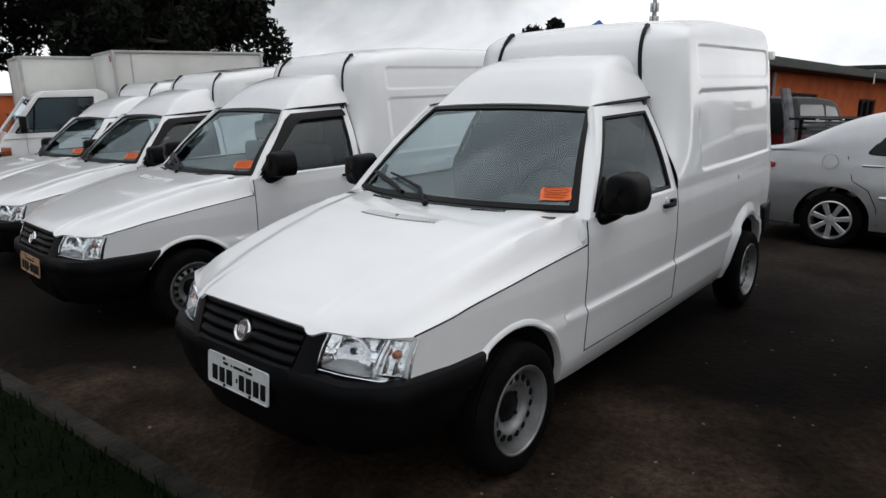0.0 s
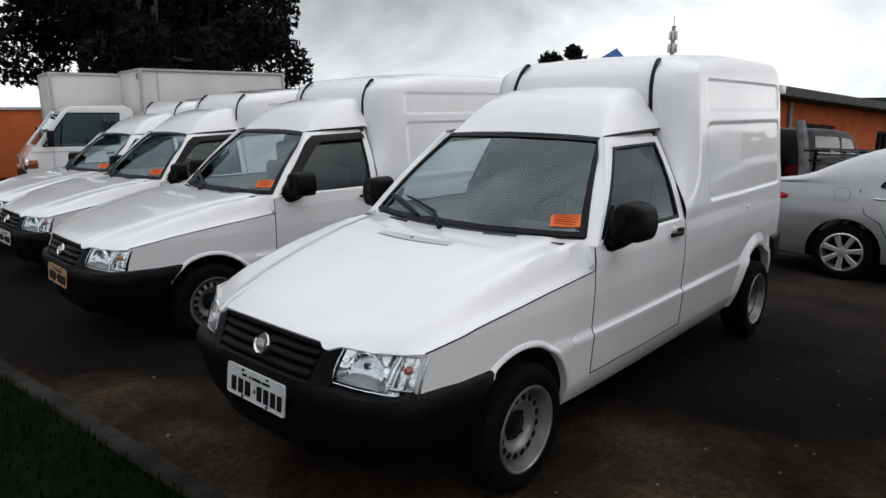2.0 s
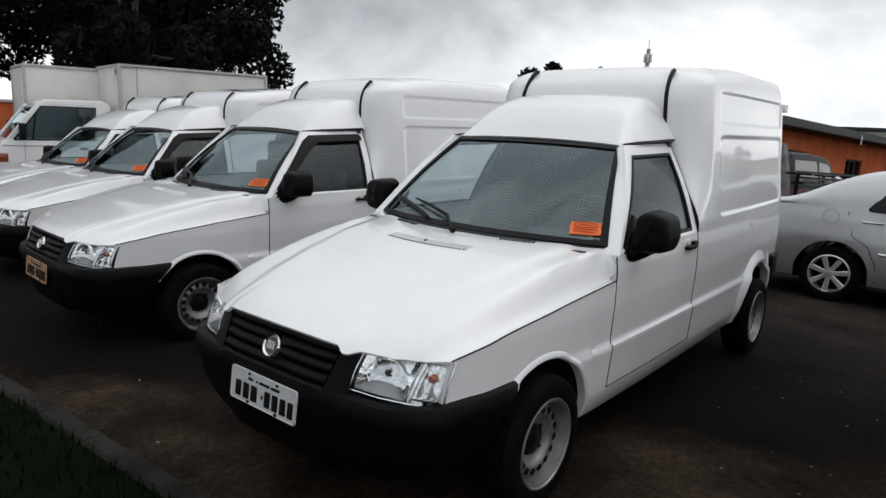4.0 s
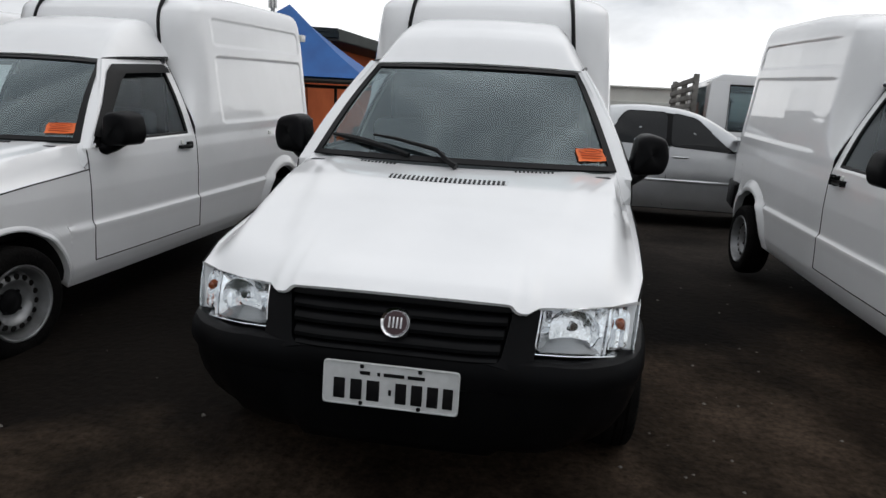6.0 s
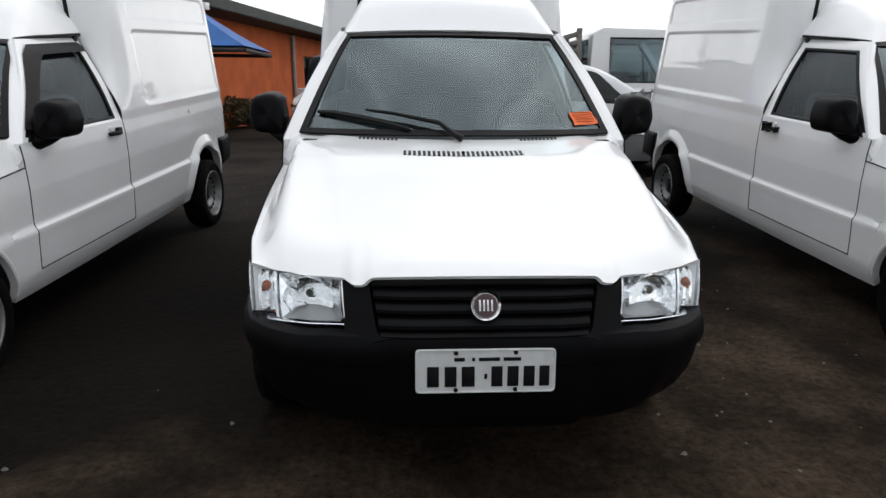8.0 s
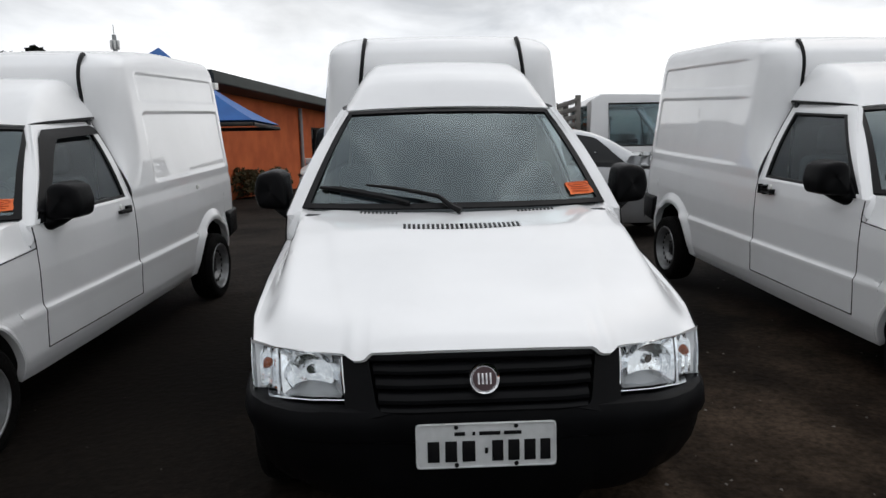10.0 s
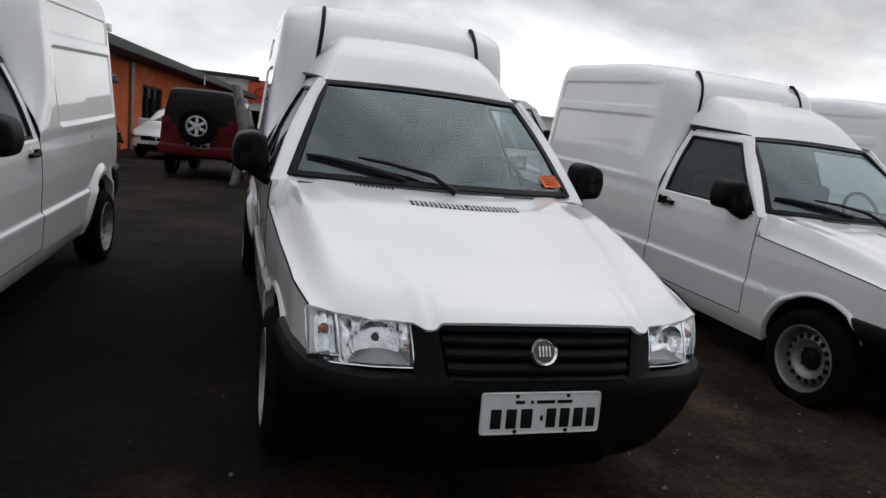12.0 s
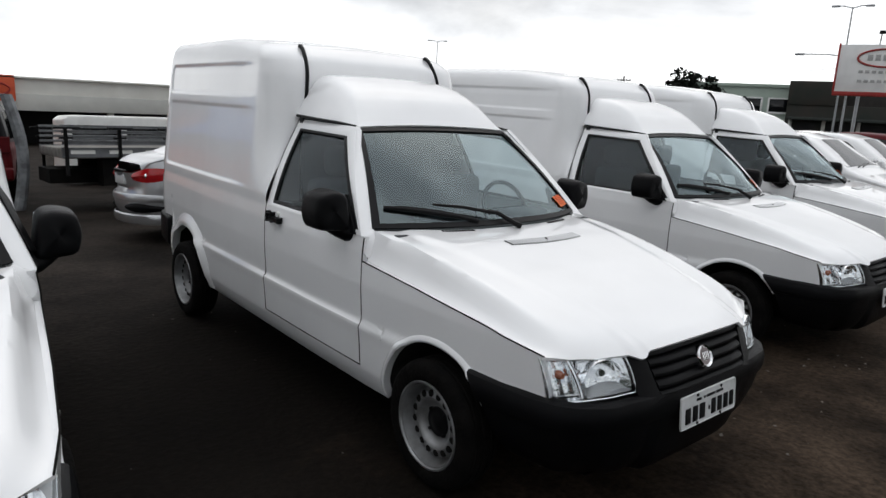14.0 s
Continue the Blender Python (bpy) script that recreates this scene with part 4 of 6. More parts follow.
    for s in (1, -1):
        sb = box_bm((s * 0.38 - 0.24, 1.62, 0.52), (s * 0.38 + 0.24, 2.12, 0.68), 0.05, 3)
        seat = part("seat", sb, M_SEAT, van)
        bk = box_bm((s * 0.38 - 0.23, 2.02, 0.66), (s * 0.38 + 0.23, 2.16, 1.14), 0.05, 3)
        box_bm((s * 0.38 - 0.12, 2.08, 1.15), (s * 0.38 + 0.12, 2.17, 1.32), 0.04, 3, bm=bk)
        part("seat_back", bk, M_SEAT, seat)
    return van


van_main = make_van()

# ---- the lot ----
KERB_Y = -0.14


def kerb_line(x):
    """The kerb's face toward the lot runs slightly askew to the row."""
    return KERB_Y + 0.035 * x + 0.02 * math.sin(x * 0.9) - 0.75 * max(0.0, x - 0.1) ** 1.2


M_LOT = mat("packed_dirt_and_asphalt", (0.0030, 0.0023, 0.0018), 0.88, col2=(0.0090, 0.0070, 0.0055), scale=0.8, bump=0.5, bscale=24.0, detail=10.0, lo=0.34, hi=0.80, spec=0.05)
# brown dirt along the kerb, worn asphalt beyond, fine grit over both
ln, ll = M_LOT.node_tree.nodes, M_LOT.node_tree.links
l_b = ln["Principled BSDF"]
l_src = l_b.inputs["Base Color"].links[0].from_socket
l_co = ln.new("ShaderNodeTexCoord")


def lot_noise(scale, detail, rough, lo, hi, to_lo, to_hi):
    nz = ln.new("ShaderNodeTexNoise")
    nz.inputs["Scale"].default_value, nz.inputs["Detail"].default_value, nz.inputs["Roughness"].default_value = scale, detail, rough
    mr = ln.new("ShaderNodeMapRange")
    mr.inputs["From Min"].default_value, mr.inputs["From Max"].default_value = lo, hi
    mr.inputs["To Min"].default_value, mr.inputs["To Max"].default_value = to_lo, to_hi
    ll.new(l_co.outputs["Object"], nz.inputs["Vector"])
    ll.new(nz.outputs["Fac"], mr.inputs["Value"])
    return mr.outputs["Result"]


def lot_math(op, a, b):
    nd = ln.new("ShaderNodeMath")
    nd.operation = op
    for k, v in enumerate((a, b)):
        if isinstance(v, float):
            nd.inputs[k].default_value = v
        else:
            ll.new(v, nd.inputs[k])
    return nd.outputs["Value"]


def lot_mix(blend, fac, a, b):
    nd = ln.new("ShaderNodeMixRGB")
    nd.blend_type = blend
    for k, v in enumerate((fac, a, b)):
        if isinstance(v, float):
            nd.inputs[k].default_value = v
        elif isinstance(v, tuple):
            nd.inputs[k].default_value = v
        else:
            ll.new(v, nd.inputs[k])
    return nd.outputs["Color"]


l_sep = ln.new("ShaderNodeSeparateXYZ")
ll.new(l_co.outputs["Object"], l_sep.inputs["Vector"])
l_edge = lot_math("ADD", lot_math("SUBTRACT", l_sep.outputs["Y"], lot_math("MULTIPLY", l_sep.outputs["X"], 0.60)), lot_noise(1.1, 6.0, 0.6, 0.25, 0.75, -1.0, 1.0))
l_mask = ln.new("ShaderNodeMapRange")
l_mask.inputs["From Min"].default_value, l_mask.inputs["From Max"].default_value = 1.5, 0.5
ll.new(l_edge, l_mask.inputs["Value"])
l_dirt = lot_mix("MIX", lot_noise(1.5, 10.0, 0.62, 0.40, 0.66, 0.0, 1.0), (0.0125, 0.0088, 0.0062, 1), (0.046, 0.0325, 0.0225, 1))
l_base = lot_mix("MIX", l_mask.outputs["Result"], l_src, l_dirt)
# the ground blends to a lighter brown from about y 3 to 5 backwards
l_far_mask = ln.new("ShaderNodeMapRange")
l_far_mask.inputs["From Min"].default_value, l_far_mask.inputs["From Max"].default_value = 3.0, 5.0
ll.new(lot_math("ADD", l_sep.outputs["Y"], lot_noise(0.7, 6.0, 0.6, 0.25, 0.75, -1.2, 1.2)), l_far_mask.inputs["Value"])
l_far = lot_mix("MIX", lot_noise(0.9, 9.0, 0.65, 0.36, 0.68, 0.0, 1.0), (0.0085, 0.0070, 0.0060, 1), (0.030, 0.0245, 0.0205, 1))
l_base = lot_mix("MIX", l_far_mask.outputs["Result"], l_base, l_far)
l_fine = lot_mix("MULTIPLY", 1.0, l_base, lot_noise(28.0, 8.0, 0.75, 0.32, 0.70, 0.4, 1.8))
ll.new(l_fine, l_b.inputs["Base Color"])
M_KERB = mat("old_concrete", (0.010, 0.0095, 0.0085), 0.9, col2=(0.026, 0.024, 0.021), scale=5.0, bump=0.8, bscale=30.0, detail=8.0, spec=0.1)
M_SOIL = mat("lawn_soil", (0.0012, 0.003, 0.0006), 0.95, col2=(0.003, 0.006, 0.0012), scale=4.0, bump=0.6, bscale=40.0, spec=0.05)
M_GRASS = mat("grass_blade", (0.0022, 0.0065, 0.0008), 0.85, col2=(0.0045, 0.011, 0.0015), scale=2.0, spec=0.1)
M_STONE = mat("pale_gravel", (0.16, 0.145, 0.13), 0.9, col2=(0.06, 0.055, 0.05), scale=30.0)
xs = np.concatenate([np.linspace(-400, -30, 12), np.linspace(-26, -10, 9), np.linspace(-9, 9, 91), np.linspace(10, 26, 9), np.linspace(30, 400, 12)])
ysg = np.concatenate([np.linspace(-60, -8, 8), np.linspace(-6, -1, 8), np.linspace(-0.3, 12, 63), np.linspace(13, 30, 18), np.linspace(36, 400, 14)])
G = np.array([[(x, y, ground_z(x, y) + (0.010 * noise.noise((x * 0.9, y * 0.9, 0)) + 0.006 * noise.noise((x * 3.1, y * 3.1, 5)) if -0.4 < y < 25 and abs(x) < 12 else 0)) for x in xs] for y in ysg])
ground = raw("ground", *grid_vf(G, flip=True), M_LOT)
tagged(ground, "dark packed dirt and worn asphalt of a vehicle lot", "ground", kind="structure")

# kerb of separate concrete lengths, then the lawn on which the camera is carried
kerb = empty("kerb", "low worn concrete kerb between lawn and lot", "kerb", kind="structure")
random.seed(4)
for i in range(26):
    x0 = -13.0 + i * 1.0
    a, b = x0 + 0.006, x0 + 0.994
    top = 0.055 + random.uniform(-0.008, 0.008)
    cols = []
    for x in np.linspace(a, b, 7):
        y = kerb_line(x)
        j = [random.uniform(-0.004, 0.004) for _ in range(3)]
        g = ground_z(x, y)
        cols.append([(x, y + 0.004, g - 0.05), (x, y + j[0], g + top - 0.014), (x, y - 0.014, g + top + j[1]), (x, y - 0.095, g + top + j[2]), (x, y - 0.112, g + top - 0.016), (x, y - 0.115, g - 0.05)])
    part("kerb_stone", fixed(join_vf(grid_vf(np.array(cols)), ([c for c in cols[0]], [(0, 1, 2, 3, 4, 5)]), ([c for c in cols[-1]], [(5, 4, 3, 2, 1, 0)]))), M_KERB, kerb)
LX = np.concatenate([np.linspace(-60, -12, 7), np.linspace(-10, 10, 81), np.linspace(12, 60, 7)])
LG = np.array([[(x, kerb_line(max(-13, min(13, x))) - 0.112 - d, ground_z(x, 0) + 0.045 + 0.02 * noise.noise((x * 1.3, d * 1.3, 3)) * min(1, d * 3)) for x in LX] for d in (0, 0.1, 0.25, 0.4, 0.6, 0.8, 1.1, 1.5, 2.0, 2.6, 4, 7, 14, 30)])
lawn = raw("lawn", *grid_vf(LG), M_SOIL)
tagged(lawn, "dark green lawn along the kerb", "lawn", kind="structure")
rng = np.random.default_rng(7)
V, F = [], []
for _ in range(9000):
    x, d = rng.uniform(-5.5, 4.5), rng.uniform(0.0, 1.0) ** 1.3 * 1.6
    y = kerb_line(x) - 0.115 - d
    z = ground_z(x, 0) + 0.042
    h, w, a, l = rng.uniform(0.03, 0.075), rng.uniform(0.003, 0.006), rng.uniform(0, 6.283), rng.uniform(0.0, 0.04)
    c, s = math.cos(a), math.sin(a)
    k = len(V)
    V += [(x - c * w, y - s * w, z), (x + c * w, y + s * w, z), (x + c * w * 0.6 - s * l * 0.5, y + s * w * 0.6 + c * l * 0.5, z + h * 0.6), (x - s * l, y + c * l, z + h)]
    F += [(k, k + 1, k + 2), (k, k + 2, k + 3)]
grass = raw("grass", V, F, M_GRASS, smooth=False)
tagged(grass, "short dark green grass blades on the lawn", "grass", kind="stuff")
V, F = [], []
for _ in range(170):
    x, y = rng.uniform(-4, 5), rng.uniform(-0.05, 6) if rng.random() < 0.5 else rng.uniform(-0.05, 1.6)
    if rng.random() < 0.5:
        x = rng.uniform(0.6, 3.0)
    r = rng.uniform(0.003, 0.011) * (1.4 if rng.random() < 0.1 else 1)
    z = ground_z(x, y) + 0.010 * noise.noise((x * 0.9, y * 0.9, 0)) + 0.006 * noise.noise((x * 3.1, y * 3.1, 5))
    k = len(V)
    q = rng.uniform(0.6, 1.3, (6, 1)) * r * np.array([(1, 0, 0), (0, 1, 0), (-1, 0, 0), (0, -1, 0), (0, 0, 0.7), (0, 0, -0.5)])
    V += [tuple(p + np.array([x, y, z])) for p in q]
    F += [(k + a, k + (a + 1) % 4, k + 4) for a in range(4)] + [(k + (a + 1) % 4, k + a, k + 5) for a in range(4)]
tagged(raw("gravel", V, F, M_STONE, smooth=False), "scattered pale gravel chips on the dirt", "gravel", kind="stuff")

# ---- the other vans of the row ----
def at_lot(x, y, yaw, dz=0.0, pitch=0.0):
    """A van's pose from the shift of its middle and its turn."""
    return pose(x, y + 2, dz, 0, 0, yaw) @ pose(0, 0, 0, pitch) @ pose(0, -2, 0)


VANS = [(-2.745, 0.250, -3.35, -0.047, 0.46), (-5.39, 0.65, -2.2, -0.145, 1.0), (-7.42, 0.90, -1.5, -0.219, 0.47), (2.862, 0.285, 1.66, -0.012, 0.88), (5.47, 0.56, 3.2, -0.01, 0.8)]
row_vans = [copy_thing(van_main, at_lot(*v)) for v in VANS]
tagged(van_main, "white compact panel van with orange notice and grey number plate")


def van_visor(van, sgn):
    """Dark wind deflector along the top and front of the side window."""
    path = [(1.36, 1.03), (1.53, 1.20), (1.70, 1.370), (1.775, 1.412), (2.05, 1.420), (2.285, 1.425)]
    rows = [[door_pt(y, z, sgn, 0.010) for y, z in path], [door_pt(y + (0.03 if i < 4 else 0.0), z - (0.022 if i > 1 else 0.01), sgn, 0.028) for i, (y, z) in enumerate(path)], [door_pt(y + (0.06 if i < 4 else 0.0), z - (0.050 if i > 1 else 0.02), sgn, 0.026) for i, (y, z) in enumerate(path)]]
    raw("wind_deflector", *grid_vf(np.array(rows), 0.003, flip=sgn > 0), M_BLACK2, van, "black window wind deflector")


for v in (row_vans[0], row_vans[1]):
    for s in (1, -1):
        van_visor(v, s)
for o in row_vans[0].children_recursive:
    if o.name.startswith("number_plate") or o.name.startswith("plate_edge"):
        o.data = o.data.copy()
        o.data.materials[0] = M_PLATE_Y
tagged(row_vans[0], "white compact panel van with black wind deflectors and tan plate")
tagged(row_vans[1], "white compact panel van with black wind deflectors")


# ---- cars ----
M_CARGLASS = mat("dark_car_glass", (0.005, 0.006, 0.007), 0.04, col2=(0.008, 0.009, 0.010), scale=3.0, spec=0.4)
def car_wheel(parent, x, y, r, sgn, rim_r, spokes, material=None):
    material = material or M_ALLOY
    wheel = part("wheel", fixed(lathe_vf([(0.0, -sgn * 0.10), (0.12, -sgn * 0.10), (0.12, -sgn * 0.16), (0.0, -sgn * 0.16)], 20, (x, y, r))), M_UNDER, parent)
    prof = [(rim_r, -0.18), (r * 0.9, -0.185), (r, -0.15), (r, -0.04), (r * 0.96, -0.012), (r * 0.86, 0.0), (rim_r + 0.012, -0.004), (rim_r, -0.02), (rim_r, -0.18)]
    part("tyre", fixed(lathe_vf([(a, sgn * b) for a, b in prof], 36, (x, y, r))), M_RUBBER, wheel)
    rim = part("rim", fixed(lathe_vf([(a, sgn * b) for a, b in [(rim_r, -0.16), (rim_r, -0.01), (rim_r - 0.012, -0.004), (rim_r - 0.02, -0.02), (rim_r - 0.026, -0.06), (rim_r - 0.026, -0.16)]], 36, (x, y, r))), material, wheel)
    part("rim_hub", fixed(lathe_vf([(a, sgn * b) for a, b in [(0.0, -0.012), (0.045, -0.016), (0.058, -0.03), (0.058, -0.09), (0.0, -0.09)]], 20, (x, y, r))), material, wheel)
    for k in range(spokes):
        a = 2 * math.pi * k / spokes + 0.3
        bm = box_bm((-0.020, 0.035, -0.022), (0.020, rim_r - 0.015, 0.010), 0.005, 1)
        for v in bm.verts:
            if v.co.y > rim_r * 0.6:
                v.co.x *= 1.45
        bmesh.ops.transform(bm, matrix=Matrix.Translation((x - sgn * 0.028, y, r)) @ Matrix.Rotation(a, 4, "X") @ Matrix(((0, 0, sgn, 0), (0, 1, 0, 0), (1, 0, 0, 0), (0, 0, 0, 1))), verts=bm.verts)
        part("spoke", bm, material, wheel)
    return wheel


def make_car(name, label, group, L, HW, top, belt, axles, r, paint, roof_paint=None, sill=0.22, tumble=0.16, side_win=(), ws=None, rw=None, rim_r=0.19, spokes=7, plan=None, lamps=True, handles=(), trim_z=None, rear_bulge=0.0, tail_light=True, smooth_top=False, bumper=None, rim_mat=None):
    """A car from its side profile. y runs from the nose backwards; top and belt are tables of heights along y."""
    car = empty(name, label, "car", group)
    plan = plan or [(0, HW * 0.72), (0.06, HW * 0.84), (0.25, HW * 0.94), (0.7, HW * 0.985), (L * 0.5, HW), (L - 0.7, HW * 0.985), (L - 0.25, HW * 0.95), (L - 0.06, HW * 0.86), (L, HW * 0.76)]
    hw = lambda y: float(tab(y, *plan))
    tp = lambda y: float(np.mean([tab(y + d, *top) for d in ((-0.14, -0.07, 0.0, 0.07, 0.14) if smooth_top else (0.0,))]))
    bl = lambda y: float(min(tab(y, *belt), tab(y, *top) - 0.002))
    ra = r + 0.06
    ys = set(np.round(np.linspace(0, L, 61), 3))
    for a in axles:
        ys = {y for y in ys if abs(y - a) > ra} | {round(a - ra * math.cos(t), 4) for t in np.linspace(0, math.pi, 25)}
    for t in (plan, top, belt):
        ys |= {round(p[0], 3) for p in t if 0 <= p[0] <= L}
    ys = np.array(sorted(ys))

    def low(y):
        for a in axles:
            if abs(y - a) < ra:
                return max(sill, r + math.sqrt(ra * ra - (y - a) ** 2))
        e = min(y, L - y)
        return sill + 0.10 * max(0.0, 1 - e / 0.35)

    def side(y, k):
        """Offset of the body side at the fraction k of the height from sill to belt."""
        return float(tab(k, (0, -0.045), (0.12, -0.015), (0.35, 0.0), (0.6, 0.002), (0.85, -0.012), (1.0, -0.035)))

    def spt(y, z, sgn, off=0.0):
        b = bl(y)
        return (sgn * (hw(y) + side(y, min(1, max(0, (z - sill) / max(0.05, b - sill)))) + off), y, z)

    def gpt(y, k, sgn, off=0.0):
        """A point of the glasshouse: k from 0 at the belt to 1 at the roof's edge."""
        b, t = bl(y), tp(y)
        h = max(0.0, t - b)
        z = b + (h - 0.055 * min(1, h / 0.3)) * k
        return (sgn * (hw(y) - 0.038 - tumble * (z - b) / 0.5 + 0.012 * math.sin(math.pi * k) + off), y, z)

    lowrows, uprows = [], []
    for y in ys:
        l0, b = low(y), bl(y)
        lowrows.append([(hw(y) + side(y, (z - sill) / max(0.05, b - sill)), y, z) for z in np.linspace(l0, max(b, l0 + 0.01), 15)])
        t = tp(y)
        e = gpt(y, 1.0, 1)
        row = [gpt(y, k, 1) for k in np.linspace(0, 1, 7)]
        xr = e[0]
        row += [(xr * f, y, e[2] + (t - e[2]) * g) for f, g in ((0.97, 0.45), (0.90, 0.75), (0.75, 0.92), (0.5, 1.0), (0.25, 1.03))]
        uprows.append(row)
    Lo, Up = np.array(lowrows), np.array(uprows)
    mir = np.array([-1, 1, 1])
    full = np.concatenate([Up, (Up * mir)[:, ::-1]], axis=1)
    ends = []
    for i in (0, -1):
        bulge = rear_bulge if i else 0.0
        ends.append(grid_vf(np.array([[tuple(Lo[i, k] * np.array([f, 1, 1]) + np.array([0, bulge * (1 - abs(f) ** 2.4) * (0.55 + 0.45 * math.sin(math.pi * min(1, k / 9.0)) if k < 9 else 0.55 + 0.3 * (k - 9) / 5), 0])) for f in np.linspace(1, -1, 13)] for k in range(15)])))
    pieces = [grid_vf(Lo), grid_vf(Lo * mir)] + ends
    if roof_paint is None:
        pieces.append(grid_vf(full))
    body = part("body", fixed(join_vf(*pieces)), paint, car, angle=40.0)
    if roof_paint is not None:
        part("hard_top", fixed(grid_vf(full)), roof_paint, car, angle=40.0)
    floor_bm = box_bm((-HW * 0.80, 0.25, sill - 0.02), (HW * 0.80, L - 0.25, sill + 0.12))
    part("underbody", floor_bm, M_UNDER, car)
    for sgn in (1, -1):
        for y0, y1, f0, f1, k0, k1 in side_win:
            pane = [(u, q / 0.45) for u, q in rounded([(y0, k0 * 0.45), (y1, k0 * 0.45), (f1, k1 * 0.45), (f0, k1 * 0.45)], 0.07, 6)]
            cy, ck = sum(p[0] for p in pane) / len(pane), sum(p[1] for p in pane) / len(pane)
            for name_w, m_w, grow, off in (("window_seal", M_BLACK2, 1.05, 0.004), ("side_window", M_CARGLASS, 1.0, 0.008)):
                Gp = [[gpt(cy + (u - cy) * g * grow, ck + (q - ck) * g * grow, sgn, off) for u, q in pane] for g in (1.0, 0.8, 0.55, 0.3, 0.05)]
                part(name_w, fixed(grid_vf(np.array(Gp), 0.010, wrap=True)), m_w, car)
        for a in axles:
            car_wheel(car, sgn * (HW - 0.012), a, r, sgn, rim_r, spokes, rim_mat)
            W = [[(sgn * x, a + ra * 0.99 * math.cos(t), r + ra * 0.99 * math.sin(t)) for x in (HW - 0.30, HW - 0.12, hw(a) - 0.02)] for t in np.linspace(0, math.pi, 16)]
            raw("arch_liner", *grid_vf(np.array(W), 0.004, flip=sgn > 0), M_UNDER, car)
        for y, z in handles:
            h = fixed(tube_vf([spt(y - 0.09, z, sgn, 0.004), spt(y - 0.05, z, sgn, 0.026), spt(y + 0.05, z, sgn, 0.026), spt(y + 0.09, z, sgn, 0.004)], 0.011, 6))
            part("door_handle", h, paint, car)
        if trim_z:
            part("rubbing_strip", fixed(tube_vf([spt(y, trim_z + 0.02 * (y - L / 2) / L, sgn, 0.004) for y in np.linspace(axles[0] + ra + 0.06, axles[1] - ra - 0.06, 12)], 0.018, 6)), paint, car)
        if lamps:
            z = float(tab(0.15, *belt)) - 0.10
            Gp = np.array([[(sgn * (hw(y) + 0.004), y - 0.006, zz) for y in np.linspace(0.02, 0.34, 7)] for zz in (z - 0.07, z, z + 0.05)])
            raw("headlight", *grid_vf(Gp, 0.02, flip=sgn > 0), M_LAMP, car, "clear headlight")
            z = float(tab(L - 0.2, *belt)) - 0.12
            Gp = np.array([[(sgn * (hw(y) + 0.006), y + 0.006, zz) for y in np.linspace(L - 0.40, L - 0.03, 8)] for zz in (z - 0.07, z, z + 0.06)])
            if tail_light:
                raw("tail_light", *grid_vf(Gp, 0.02, flip=sgn > 0), M_REDLENS, car, "red tail light")
    for nm, rng_, k in (("windscreen", ws, 0), ("rear_window", rw, 1)):
        if rng_:
            y0, y1 = rng_
            Gp = []
            for y in np.linspace(y0, y1, 9):
                e = gpt(y, 1.0, 1)
                t = tp(y)
                Gp.append([(e[0] * 0.93 * f, y, t + 0.006 - (t - e[2]) * 0.55 * abs(f) ** 3) for f in np.linspace(-1, 1, 9)])
            raw(nm, *grid_vf(np.array(Gp), 0.012, flip=True), M_CARGLASS, car)
    if bumper:
        for y0, y1, mm in ((-0.03, 0.22, bumper), (L - 0.22, L + 0.03, bumper)):
            bm = box_bm((-HW * 0.90, y0, sill + 0.08), (HW * 0.90, y1, sill + 0.26), 0.05, 3)
            part("bumper", bm, mm, car)
    car["dims"] = (L, HW)
    return car, spt, gpt, hw


def place(ob, m):
    ob.matrix_world = m
    return ob


def on_ground(x, y, yaw, back=False):
    """A pose on the lot, tilted with its slope."""
    return pose(x, y, ground_z(x, y), -2.86 if y > 4 else 0, 0, 0) @ pose(0, 0, 0, 0, 0, yaw)


# silver saloon behind the row, its flank toward the vans
SAL_TOP = [(0, 0.62), (0.10, 0.70), (0.4, 0.79), (0.95, 0.93), (1.20, 1.00), (1.75, 1.34), (2.05, 1.43), (2.5, 1.46), (2.95, 1.43), (3.30, 1.30), (3.60, 1.13), (3.74, 1.065), (3.90, 1.045), (4.08, 1.035), (4.17, 1.00), (4.23, 0.90)]
SAL_BELT = [(0, 0.58), (0.10, 0.66), (0.4, 0.74), (0.95, 0.86), (1.2, 0.90), (2.0, 0.94), (3.0, 0.98), (3.7, 1.00), (4.05, 0.985), (4.16, 0.95), (4.23, 0.84)]
saloon, sp, gp, shw = make_car("saloon_car", "silver four-door saloon with tinted windows behind the vans", "cars on the lot", 4.23, 0.835, SAL_TOP, SAL_BELT, (0.80, 3.24), 0.295, M_SILVER, side_win=((1.42, 2.17, 1.86, 2.17, 0.05, 0.93), (2.23, 2.98, 2.23, 2.72, 0.05, 0.93)), ws=(1.24, 1.74), rw=(3.02, 3.62), spokes=7, rim_r=0.205, handles=((2.05, 0.84), (2.92, 0.88)), trim_z=0.56, rear_bulge=0.15, tail_light=False, smooth_top=True, plan=[(0, 0.55), (0.06, 0.68), (0.25, 0.78), (0.7, 0.825), (2.1, 0.835), (3.3, 0.828), (3.7, 0.80), (3.9, 0.765), (4.05, 0.71), (4.14, 0.655), (4.20, 0.60), (4.23, 0.555)])
